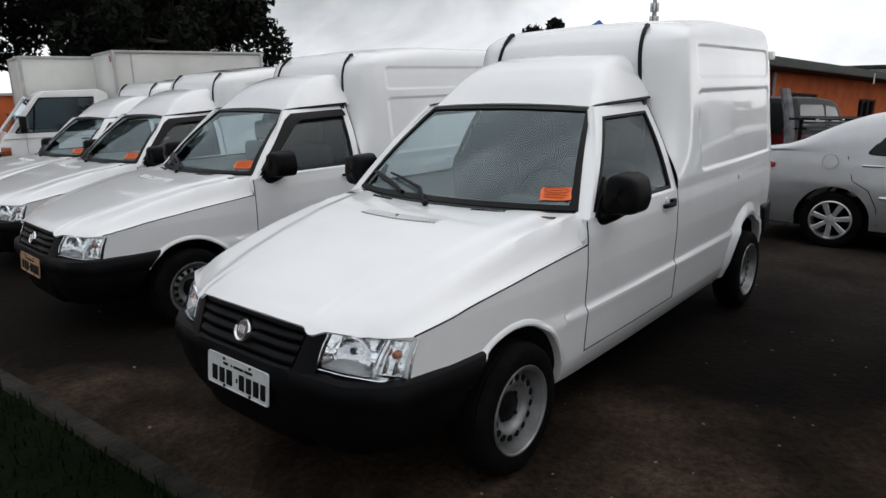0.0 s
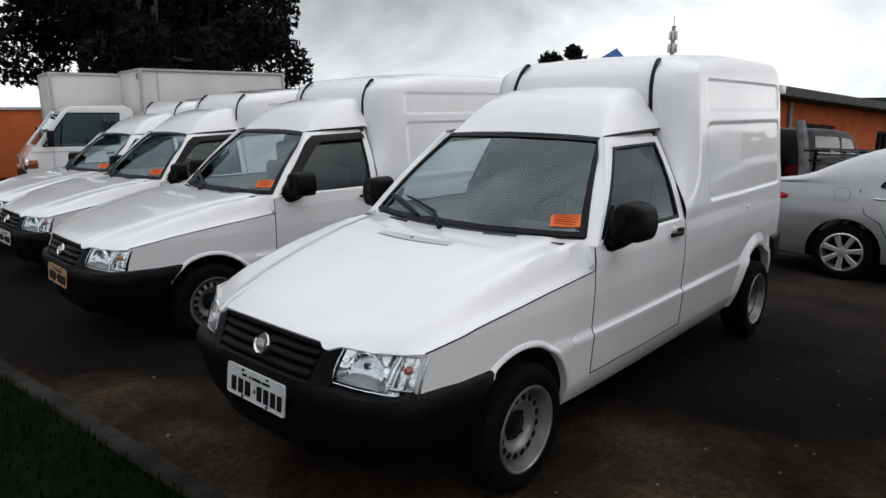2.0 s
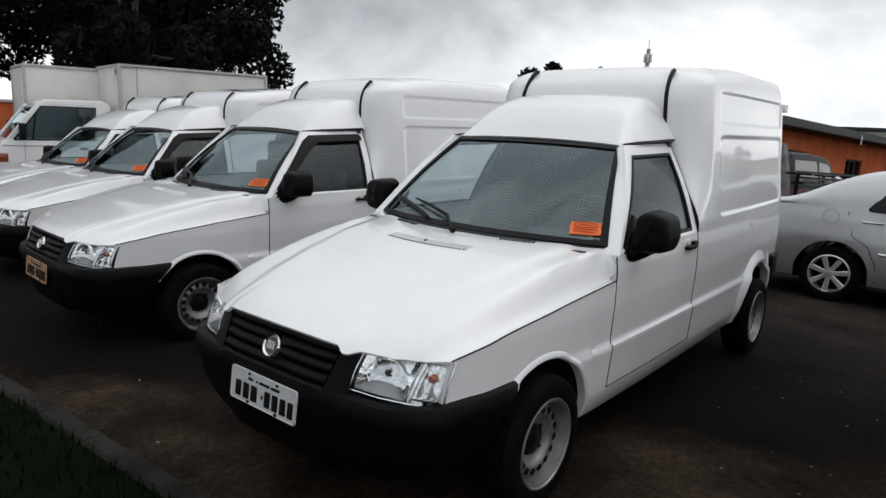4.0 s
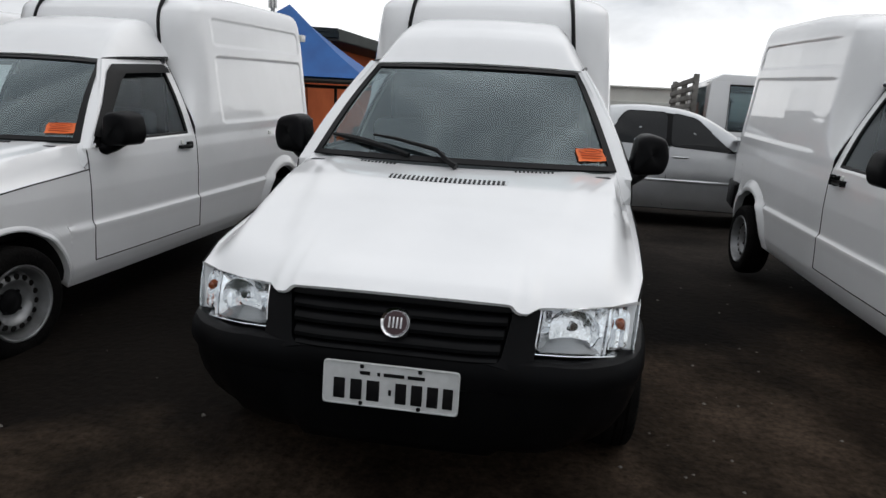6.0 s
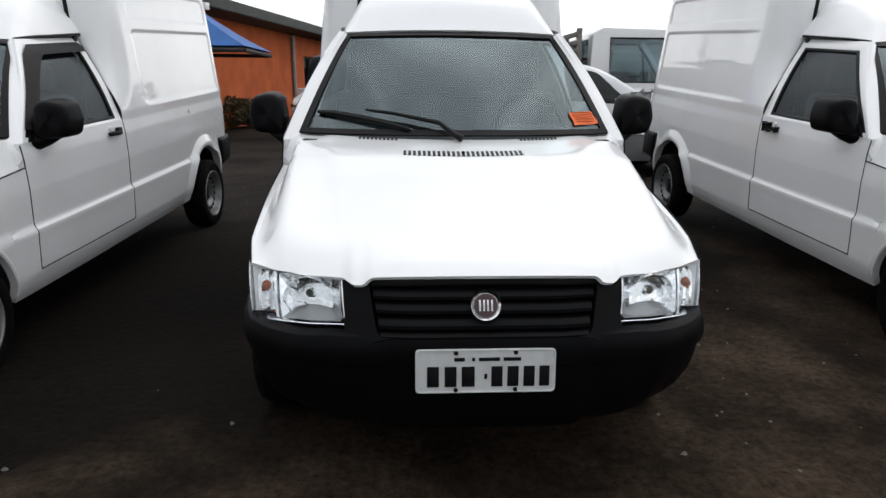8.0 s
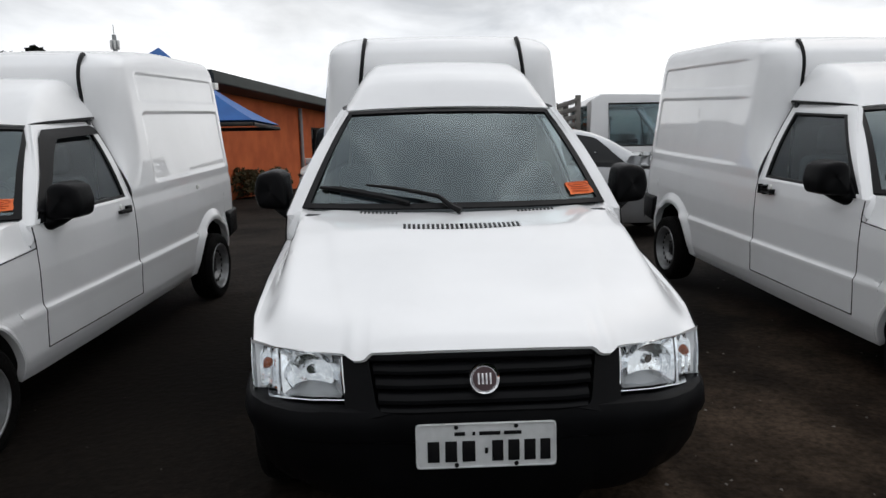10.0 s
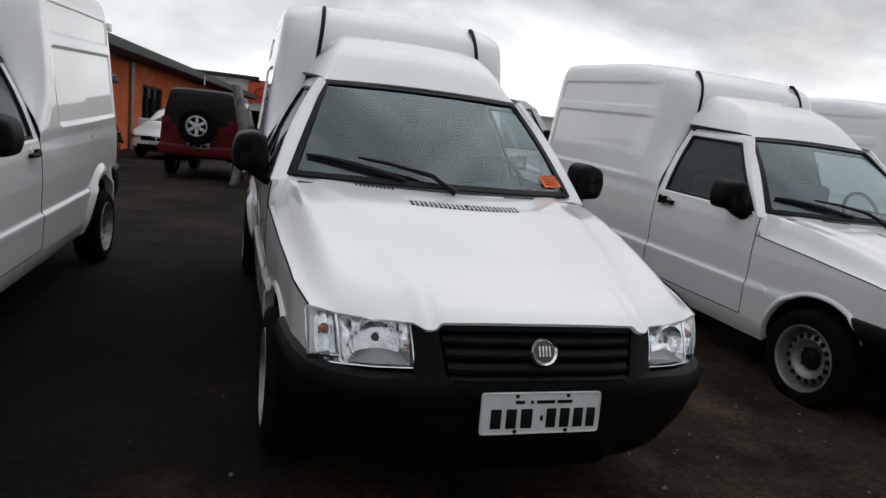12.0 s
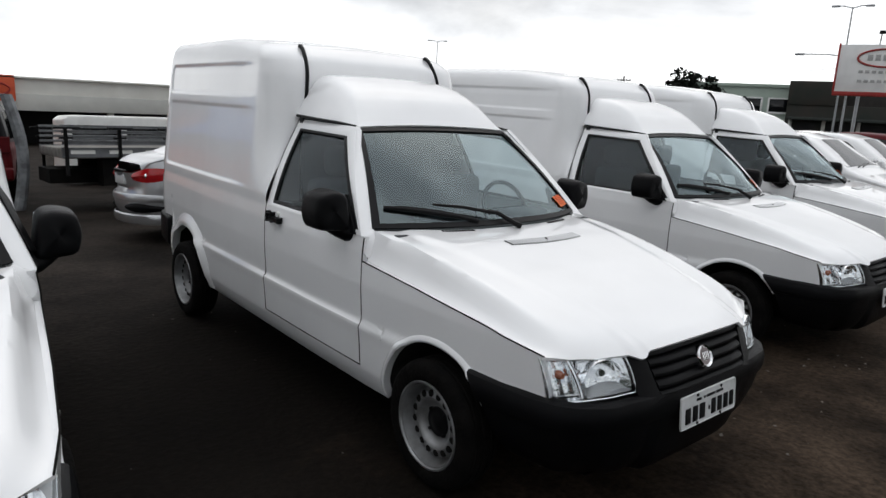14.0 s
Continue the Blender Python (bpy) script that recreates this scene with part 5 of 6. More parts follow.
for s in (1, -1):
    part("fuel_flap" if s > 0 else "flank_ring", fixed(tube_vf([(s * (shw(3.2 + 0.075 * math.cos(a)) + 0.000), 3.30 + 0.075 * math.cos(a), 0.905 + 0.075 * math.sin(a)) for a in np.linspace(0, 2 * math.pi, 21)], 0.0022, 5)), M_STEEL, saloon)
    for pts in ([(1.28, 0.30), (1.24, 0.60), (1.30, 0.90)], [(2.20, 0.26), (2.20, 0.6), (2.19, 0.95)], [(2.82, 0.27), (2.84, 0.45), (2.93, 0.63), (3.08, 0.72), (3.15, 0.97)]):
        part("door_seam", fixed(tube_vf([sp(y, z, s, 0.0005) for y, z in pts], 0.004, 5)), M_DARKPAINT, saloon)
    mb = box_bm((s * 0.80, 1.30, 0.95), (s * 1.00, 1.42, 1.08), 0.04, 3)
    part("wing_mirror", mb, M_SILVER, saloon)
    raw("window_pillar", *grid_vf(np.array([[gp(y, k, s, 0.004) for y in (2.165, 2.20, 2.235)] for k in np.linspace(0.03, 0.93, 6)]), 0.01, flip=s > 0), M_BLACK2, saloon, "black pillar between the door windows")
def tail_y(x):
    """The saloon's rear face across its width."""
    a = abs(x)
    return 4.23 + 0.145 * (1 - min(1.0, a / 0.555) ** 2.4) if a < 0.555 else float(tab(a, (0.555, 4.23), (0.60, 4.20), (0.655, 4.14), (0.71, 4.05), (0.765, 3.9), (0.80, 3.7)))


for s in (1, -1):
    # almond tail light round the corner, clear upper edge, and its black bumper insert
    xs_t = [0.40, 0.47, 0.53, 0.57, 0.61, 0.655, 0.69, 0.72, 0.75, 0.775]
    Gp = []
    for j in np.linspace(-1, 1, 7):
        row = []
        for i, x in enumerate(xs_t):
            hgt = 0.082 * math.sin(math.pi * (0.10 + 0.86 * i / 9)) ** 0.7
            row.append((s * (x + 0.010), tail_y(x) + 0.010 - 0.02 * abs(j), 0.80 + 0.005 * i + hgt * j))
        Gp.append(row)
    tl = raw("tail_light", *grid_vf(np.array(Gp), 0.015, flip=s < 0), M_REDLENS, saloon, "red almond-shaped tail light")
    part("tail_bulb", fixed(lathe_vf([(0.0, 0.02), (0.022, 0.015), (0.028, 0.0), (0.0, -0.002)], 14, (s * 0.60, tail_y(0.60) + 0.004, 0.815), "y")), M_LAMP, tl, "clear reversing lens")
    bars = np.array([[(s * (x + 0.012 * math.cos(math.pi / 2 * j) + 0.004), tail_y(x) + 0.014 * math.cos(math.pi / 2 * j) + 0.004, 0.44 + 0.055 * j * math.sin(math.pi * (0.12 + 0.8 * (x - 0.25) / 0.5))) for x in np.linspace(0.25, 0.75, 14)] for j in np.linspace(-1, 1, 7)])
    raw("bumper_insert", *grid_vf(bars, 0.01, flip=s < 0), M_BLACK, saloon)
lip = np.array([[(x, tail_y(x) + d, z) for x in np.linspace(-0.72, 0.72, 25)] for d, z in ((0.0, 0.60), (0.014, 0.585), (0.020, 0.55), (0.016, 0.515), (0.0, 0.505))])
raw("bumper_moulding", *grid_vf(lip, 0.01, flip=True), M_SILVER, saloon)
lip = np.array([[(x, tail_y(x) + d, z) for x in np.linspace(-0.70, 0.70, 25)] for d, z in ((0.0, 0.365), (0.018, 0.35), (0.018, 0.28), (0.0, 0.25))])
raw("rear_bumper", *grid_vf(lip, 0.01, flip=True), M_SILVER, saloon)
part("number_plate", box_bm((-0.2, 4.318, 0.70), (0.2, 4.345, 0.82), 0.004), M_PLATE, saloon)
part("lid_handle", box_bm((-0.24, 4.315, 0.845), (0.24, 4.348, 0.870), 0.008), M_BLACK2, saloon)
place(saloon, on_ground(-0.20, 7.39, 0) @ pose(4.23, 0, 0, 0, 0, 90))

# red off-roader with black top and a spare wheel on its tail
SUV_TOP = [(0, 0.85), (0.1, 0.98), (0.9, 1.08), (1.05, 1.12), (1.45, 1.66), (1.7, 1.73), (2.5, 1.76), (3.5, 1.74), (3.68, 1.70), (3.74, 1.62), (3.78, 1.35), (3.80, 1.055)]
SUV_BELT = [(0, 0.80), (0.1, 0.92), (0.9, 1.02), (1.05, 1.05), (3.7, 1.08), (3.8, 1.05)]
suv, sp, gp, h2 = make_car("off_roader", "dark red off-road car with black top and rear spare wheel", "cars on the lot", 3.80, 0.77, SUV_TOP, SUV_BELT, (0.72, 2.98), 0.36, M_REDPAINT, roof_paint=M_DARKPAINT, sill=0.42, tumble=0.10, side_win=((1.35, 2.2, 1.60, 2.2, 0.1, 0.85), (2.3, 3.5, 2.3, 3.45, 0.1, 0.85)), ws=(1.08, 1.44), rw=None, rim_r=0.20, spokes=6, plan=[(0, 0.60), (0.1, 0.70), (0.4, 0.75), (2, 0.77), (3.5, 0.76), (3.72, 0.73), (3.80, 0.66)], lamps=False)
sw = part("spare_wheel", fixed(lathe_vf([(0.0, 3.82), (0.20, 3.82), (0.35, 3.83), (0.36, 3.90), (0.345, 3.99), (0.30, 4.02), (0.21, 4.01), (0.205, 3.96), (0.0, 3.96)], 36, (0.02, 0, 1.02), "y")), M_RUBBER, suv)
part("spare_rim", fixed(lathe_vf([(0.19, 3.965), (0.20, 4.01), (0.185, 4.015), (0.165, 3.985), (0.165, 3.965)], 36, (0.02, 0, 1.02), "y")), M_ALLOY, sw)
part("spare_hub", fixed(lathe_vf([(0.0, 4.005), (0.05, 4.0), (0.06, 3.965), (0.0, 3.965)], 20, (0.02, 0, 1.02), "y")), M_ALLOY, sw)
for k in range(6):
    bm = box_bm((-0.030, 3.968, 0.045), (0.030, 3.995, 0.175), 0.006, 1)
    bmesh.ops.transform(bm, matrix=pose(0.02, 0, 1.02) @ Matrix.Rotation(k * math.pi / 3, 4, "Y"), verts=bm.verts)
    part("spoke", bm, M_ALLOY, sw)
for s in (1, -1):
    part("tail_light", box_bm((s * 0.54, 3.74, 0.92), (s * 0.70, 3.815, 1.16), 0.015), M_REDPAINT, suv, "dark red tail light")
part("rear_bumper", box_bm((-0.74, 3.66, 0.44), (0.74, 3.92, 0.66), 0.05, 3), M_REDPAINT, suv)
part("number_plate", box_bm((-0.22, 3.92, 0.60), (0.20, 3.928, 0.72), 0.003), M_STEEL, suv)
for k in range(3):
    part("plate_bar", box_bm((-0.17 + k * 0.12, 3.926, 0.625), (-0.08 + k * 0.12, 3.932, 0.68), 0.001), M_INK, suv)
part("exhaust", fixed(tube_vf([(0.4, 3.4, 0.36), (0.4, 3.85, 0.36)], 0.03, 10)), M_UNDER, suv)
place(suv, on_ground(-1.60, 11.98, 0) @ pose(0, 0, 0, 0, 0, -8) @ pose(0, 3.92, 0, 0, 0, 180))

# white hatchback by the orange wall
HAT_TOP = [(0, 0.62), (0.08, 0.72), (0.4, 0.82), (0.95, 0.96), (1.12, 1.02), (1.65, 1.38), (1.95, 1.45), (2.5, 1.47), (3.3, 1.42), (3.6, 1.22), (3.85, 1.0), (3.90, 0.9)]
HAT_BELT = [(0, 0.58), (0.08, 0.67), (0.4, 0.77), (0.95, 0.89), (1.12, 0.92), (2.5, 0.96), (3.6, 1.0), (3.85, 0.97), (3.9, 0.86)]


def hatchback(label, paint):
    car, sp, gp, h = make_car("hatchback", label, "cars on the lot", 3.90, 0.82, HAT_TOP, HAT_BELT, (0.78, 3.24), 0.285, paint, side_win=((1.26, 2.12, 1.76, 2.12, 0.06, 0.9), (2.20, 3.30, 2.20, 3.05, 0.06, 0.9)), ws=(1.16, 1.64), rw=(3.36, 3.78), rim_r=0.185, spokes=5, handles=((1.98, 0.84), (2.95, 0.88)))
    g = part("grille", box_bm((-0.42, -0.012, 0.50), (0.42, 0.06, 0.585), 0.012), M_BLACK, car)
    part("air_intake", box_bm((-0.52, -0.014, 0.28), (0.52, 0.06, 0.40), 0.015), M_BLACK, car)
    part("badge", fixed(lathe_vf([(0.0, -0.022), (0.045, -0.020), (0.05, -0.01), (0.0, -0.008)], 16, (0, 0, 0.545), "y")), M_CHROME, g)
    part("number_plate", box_bm((-0.2, -0.026, 0.41), (0.2, -0.012, 0.50), 0.003), M_PLATE, car)
    for s in (1, -1):
        Gp = np.array([[(s * (0.46 + 0.30 * u), 0.004 + 0.16 * u ** 2 - 0.012, 0.55 + 0.06 * v + 0.02 * u) for u in np.linspace(0, 1, 7)] for v in (0, 0.5, 1)])
        raw("front_lamp", *grid_vf(Gp, 0.02, flip=s < 0), M_LAMP, car, "clear headlight")
        part("wing_mirror", box_bm((s * 0.79, 1.22, 0.94), (s * 0.97, 1.33, 1.06), 0.035, 3), paint, car)
        part("wiper", fixed(tube_vf([(s * 0.1 - 0.2, 1.14, 1.035), (s * 0.1 + 0.25, 1.20, 1.075)], 0.010, 5)), M_BLACK2, car)
    return car


gol = hatchback("white hatchback parked by the orange wall", M_WHITE)
place(gol, on_ground(-3.0, 18.4, 0) @ pose(0, 0, 0, 0, 0, -16))
for x, y, yaw, lab, m in ((8.08, 1.15, 4, "white hatchback at the end of the van row", M_WHITE), (10.6, 1.5, 4, "white hatchback beside another in the row", M_WHITE), (13.7, 1.8, 4, "red hatchback at the far end of the row", M_REDPAINT)):
    place(hatchback(lab, m), pose(x, y, 0, 0, 0, yaw))

# ---- buildings and things behind the row ----
M_ORWALL = mat("orange_render", (0.64, 0.158, 0.055), 0.85, col2=(0.52, 0.120, 0.042), scale=1.6, bump=0.2, bscale=40.0, detail=8.0, spec=0.2)
M_ROOF = mat("dark_roof_metal", (0.020, 0.028, 0.024), 0.6, col2=(0.012, 0.016, 0.014), scale=3.0)
M_EAVE = mat("eave_board", (0.030, 0.026, 0.022), 0.8, col2=(0.020, 0.018, 0.016), scale=4.0)
M_BLUE = mat("blue_awning_cloth", (0.008, 0.105, 0.36), 0.6, col2=(0.006, 0.080, 0.29), scale=2.0, bump=0.1)
M_CREAM = mat("cream_concrete", (0.80, 0.79, 0.74), 0.85, col2=(0.70, 0.69, 0.64), scale=0.6, bump=0.1, detail=8.0)
M_CREAM2 = mat("grey_concrete", (0.58, 0.58, 0.54), 0.85, col2=(0.49, 0.49, 0.46), scale=0.6, detail=8.0)
# near-black colour that stands in for the shade inside buildings
M_SHADE = mat("painted_interior_shade", (0.012, 0.012, 0.013), 0.9, col2=(0.02, 0.02, 0.02), scale=1.0)
M_SIGN = mat("orange_sign", (0.60, 0.085, 0.025), 0.6, col2=(0.52, 0.07, 0.02), scale=2.0)
M_SIGN_R = mat("red_sign_paint", (0.30, 0.018, 0.012), 0.6, col2=(0.25, 0.014, 0.01), scale=4.0)
M_WOOD = mat("weathered_boards", (0.20, 0.19, 0.175), 0.85, col2=(0.12, 0.112, 0.10), scale=6.0, bump=0.3, bscale=40.0)
M_SLAT = mat("grey_slat_paint", (0.15, 0.155, 0.16), 0.6, col2=(0.09, 0.095, 0.10), scale=6.0, bump=0.1)
M_ALU = mat("white_box_panel", (0.66, 0.66, 0.63), 0.5, col2=(0.56, 0.56, 0.53), scale=1.2, spec=0.3, detail=8.0)
M_ALU2 = mat("grey_box_edge", (0.42, 0.42, 0.41), 0.5, 0.3, col2=(0.34, 0.34, 0.33), scale=6.0)
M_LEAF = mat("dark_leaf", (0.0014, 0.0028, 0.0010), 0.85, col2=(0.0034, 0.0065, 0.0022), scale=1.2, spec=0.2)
M_BARK = mat("bark", (0.05, 0.042, 0.035), 0.9, col2=(0.03, 0.026, 0.022), scale=9.0, bump=0.8, bscale=20.0)
M_GREENW = mat("pale_green_render", (0.36, 0.43, 0.37), 0.85, col2=(0.30, 0.36, 0.31), scale=0.5, detail=8.0)
M_GREEND = mat("dark_green_render", (0.012, 0.017, 0.013), 0.85, col2=(0.028, 0.022, 0.017), scale=0.6, detail=8.0)
M_STEELG = mat("galvanised_steel", (0.34, 0.35, 0.36), 0.5, 0.5, col2=(0.26, 0.27, 0.28), scale=8.0)
M_BOARD = mat("white_board", (0.78, 0.78, 0.77), 0.5, col2=(0.70, 0.70, 0.69), scale=2.0)


def wx(y):
    return -5.2 + 0.17 * (y - 20.0)


def wp(y, h, off=0.0):
    """A point of the orange wall: along it by y, h above the ground, off toward the lane."""
    return (wx(y) + off, y - 0.17 * off, ground_z(0, y) + h)


def slab(name, y0, y1, h0, h1, o0, o1, m, parent, bevel=True):
    V = [wp(y, h, o) for y in (y0, y1) for h in (h0, h1) for o in (o0, o1)]
    F = [(0, 1, 3, 2), (4, 6, 7, 5), (0, 4, 5, 1), (2, 3, 7, 6), (0, 2, 6, 4), (1, 5, 7, 3)]
    return part(name, fixed((V, F)), m, parent, smooth=False)


hall = empty("orange_building", "long low orange rendered building with a dark eave", "building")
OPEN = [(25.6, 28.2, 0.0, 2.25), (32.5, 34.5, 0.9, 2.2), (38.0, 40.5, 0.0, 2.2)]
edges = [15.6] + [v for o in OPEN for v in o[:2]] + [46.0]
for i in range(0, len(edges), 2):
    slab("wall", edges[i], edges[i + 1], -0.4, 2.95, -0.22, 0.0, M_ORWALL, hall)
for y0, y1, h0, h1 in OPEN:
    slab("wall", y0, y1, h1, 2.95, -0.22, 0.0, M_ORWALL, hall)
    if h0 > 0:
        slab("wall", y0, y1, -0.4, h0, -0.22, 0.0, M_ORWALL, hall)
    w = slab("window", y0, y1, h0, h1, -0.16, -0.13, M_CARGLASS, hall)
    for k in range(4):
        yy = y0 + (y1 - y0) * k / 3
        slab("window_frame", yy - 0.04, yy + 0.04, h0, h1, -0.13, -0.06, M_EAVE, w)
    slab("window_frame", y0, y1, h1 - 0.08, h1, -0.13, -0.06, M_EAVE, w)
part("end_wall", fixed((lambda V: (V, [(0, 1, 3, 2), (4, 6, 7, 5), (0, 4, 5, 1), (2, 3, 7, 6), (0, 2, 6, 4), (1, 5, 7, 3)]))([(x, y, z) for x in (wx(15.6) - 3.2, wx(15.6) - 0.22) for y in (15.6, 15.82) for z in (-0.9, 2.3)])), M_ORWALL, hall, smooth=False)
slab("roof", 15.2, 46.4, 3.02, 3.14, -0.4, 1.05, M_ROOF, hall)
R4 = [wp(y, h, o) for y in (15.2, 46.4) for o, h in ((1.05, 3.14), (-3.4, 3.30))]
part("roof_pitch", fixed(prism_vf([(0, 0), (1, 0), (1, 1), (0, 1)], 0.1, lambda u, v, w: tuple(np.array(R4[0]) * (1 - u) * (1 - v) + np.array(R4[1]) * (1 - u) * v + np.array(R4[2]) * u * (1 - v) + np.array(R4[3]) * u * v + np.array([0, 0, w])))), M_ROOF, hall, smooth=False)
slab("fascia", 15.2, 46.4, 2.96, 3.16, 1.05, 1.09, M_ROOF, hall)
slab("soffit", 15.2, 46.4, 2.94, 2.99, 0.0, 1.05, M_EAVE, hall)
part("downpipe", fixed(tube_vf([wp(24.2, -0.3, 0.08), wp(24.2, 2.9, 0.08)], 0.07, 10)), M_STEELG, hall, "grey downpipe")
part("gutter_bracket", fixed(tube_vf([wp(30.5, 3.12, 1.10), wp(30.5, 2.72, 1.10)], 0.03, 8)), M_BOARD, hall)

# blue cloth awning with a sagging pyramid top
awn = empty("awning", "blue cloth pyramid awning on a thin frame", "awning")
AX0, AX1, AY0, AY1 = -8.1, -3.52, 12.6, 15.4
rows = []
for i, k in enumerate(np.linspace(0, 1, 10)):
    row = []
    for t in np.linspace(0, 1, 33)[:-1]:
        q = t * 4
        s, f = int(q), q - int(q)
        cx = [(AX1, AY0), (AX1, AY1), (AX0, AY1), (AX0, AY0)]
        a, b = cx[s], cx[(s + 1) % 4]
        ex, ey = a[0] + (b[0] - a[0]) * f, a[1] + (b[1] - a[1]) * f
        px, py = (AX0 + AX1) / 2, (AY0 + AY1) / 2
        zb = ground_z(0, ey) + 1.90
        row.append((ex + (px - ex) * k, ey + (py - ey) * k, zb + 1.62 * k ** 1.02 - 0.10 * math.sin(math.pi * k) * (1 - k) ** 0.5))
    rows.append(row)
part("awning_cloth", fixed(grid_vf(np.array(rows), 0.01, wrap=True)), M_BLUE, awn)
fr = [(AX1, AY0), (AX1, AY1), (AX0, AY1), (AX0, AY0), (AX1, AY0)]
part("frame_rail", fixed(tube_vf([(x, y, ground_z(0, y) + 1.82) for x, y in fr], 0.045, 8)), M_EAVE, awn)
for x, y in ((AX1 - 1.6, AY1), (AX0, AY1), (AX0, AY0)):
    part("frame_post", fixed(tube_vf([(x, y, ground_z(0, y) - 0.3), (x, y, ground_z(0, y) + 1.84)], 0.04, 8)), M_EAVE, awn)

# leafy heap by the wall
rng = np.random.default_rng(11)


def leaf_cloud(name, centres, n, size, m, parent, seed=1, squash=1.0):
    """Many small leaves thrown over clumps."""
    rg = np.random.default_rng(seed)
    V, F = [], []
    for _ in range(n):
        c = centres[rg.integers(len(centres))]
        d = rg.normal(size=3)
        d /= np.linalg.norm(d)
        p = np.array(c[:3]) + d * c[3] * rg.uniform(0.55, 1.0) * np.array([1, 1, squash])
        a, b = rg.normal(size=3), rg.normal(size=3)
        a /= np.linalg.norm(a)
        b = np.cross(a, b)
        b /= np.linalg.norm(b)
        s = size * rg.uniform(0.6, 1.3)
        k = len(V)
        V += [tuple(p - a * s), tuple(p + b * s * 0.45), tuple(p + a * s), tuple(p - b * s * 0.45)]
        F.append((k, k + 1, k + 2, k + 3))
    return raw(name, V, F, m, parent, smooth=False)


M_DRY = mat("dry_foliage", (0.10, 0.075, 0.035), 0.9, col2=(0.05, 0.05, 0.02), scale=3.0)
heap = empty("shrub", "dry brownish shrub against the orange wall", "shrub")
hz = ground_z(0, 19)
leaf_cloud("foliage", [(-5.0, 19.0, hz + 0.35, 0.45), (-4.6, 18.6, hz + 0.3, 0.4), (-4.3, 18.9, hz + 0.4, 0.4), (-5.3, 18.4, hz + 0.4, 0.45)], 1800, 0.09, M_DRY, heap, 5)
part("stem", fixed(tube_vf([(-4.8, 18.8, hz - 0.1), (-4.8, 18.8, hz + 0.6)], 0.04, 6)), M_BARK, heap)

# long cream shed across the back, with an orange sign panel
shed = empty("shed", "long cream concrete shed with a dark open front", "building")
SY, SG = 52.0, ground_z(0, 52)
part("fascia_upper", box_bm((-14, SY, SG + 3.45), (46, SY + 0.4, SG + 4.45), 0.02), M_CREAM, shed)
part("fascia_lower", box_bm((-14, SY - 0.15, SG + 2.35), (46, SY + 0.4, SG + 3.45), 0.02), M_CREAM2, shed)
part("roof_edge", box_bm((-14, SY - 0.3, SG + 4.45), (46, SY + 8, SG + 4.58), 0.02), M_CREAM, shed)
part("roof_ridge", box_bm((-9, SY - 0.45, SG + 4.58), (0.6, SY + 6, SG + 4.86), 0.02), M_ROOF, shed)
# back wall coloured near black to paint the shade under the shed roof
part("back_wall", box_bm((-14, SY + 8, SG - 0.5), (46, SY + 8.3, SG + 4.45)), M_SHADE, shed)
for x in (-13.8, -6, 2, 10, 18, 26, 34, 45.6):
    part("column", box_bm((x - 0.2, SY + 0.1, SG - 0.5), (x + 0.2, SY + 0.5, SG + 2.4), 0.02), M_CREAM2, shed)
sign = empty("wall_sign", "orange sign panel with a red oval on the shed", "sign")
part("panel", box_bm((-0.15, SY - 0.30, SG + 2.95), (4.15, SY - 0.16, SG + 4.62), 0.02), M_SIGN, sign)
part("oval", fixed(tube_vf([(2.1 + 1.75 * math.cos(a), SY - 0.32, SG + 3.72 + 0.52 * math.sin(a)) for a in np.linspace(0, 2 * math.pi, 41)], 0.06, 6)), M_SIGN_R, sign)
for k in range(6):
    part("letter_bar", box_bm((1.0 + k * 0.36, SY - 0.33, SG + 3.72), (1.24 + k * 0.36, SY - 0.30, SG + 3.98), 0.01), M_SIGN_R, sign)


# ---- larger vehicles ----
def side_prism(name, poly, x0, x1, m, parent, bevel=0.04):
    """A body from its side outline (y, z), made wide from x0 to x1 with rounded edges."""
    bm = fixed(prism_vf(poly, x1 - x0, lambda u, v, w: (x0 + w, u, v)))
    bmesh.ops.bevel(bm, geom=list(bm.edges), offset=bevel, segments=3, affect="EDGES", profile=0.6)
    return part(name, bm, m, parent)


def side_pane(name, poly, x, m, parent, d=0.012):
    return part(name, fixed(prism_vf(poly, d, lambda u, v, w: (x + w, u, v))), m, parent, smooth=False)


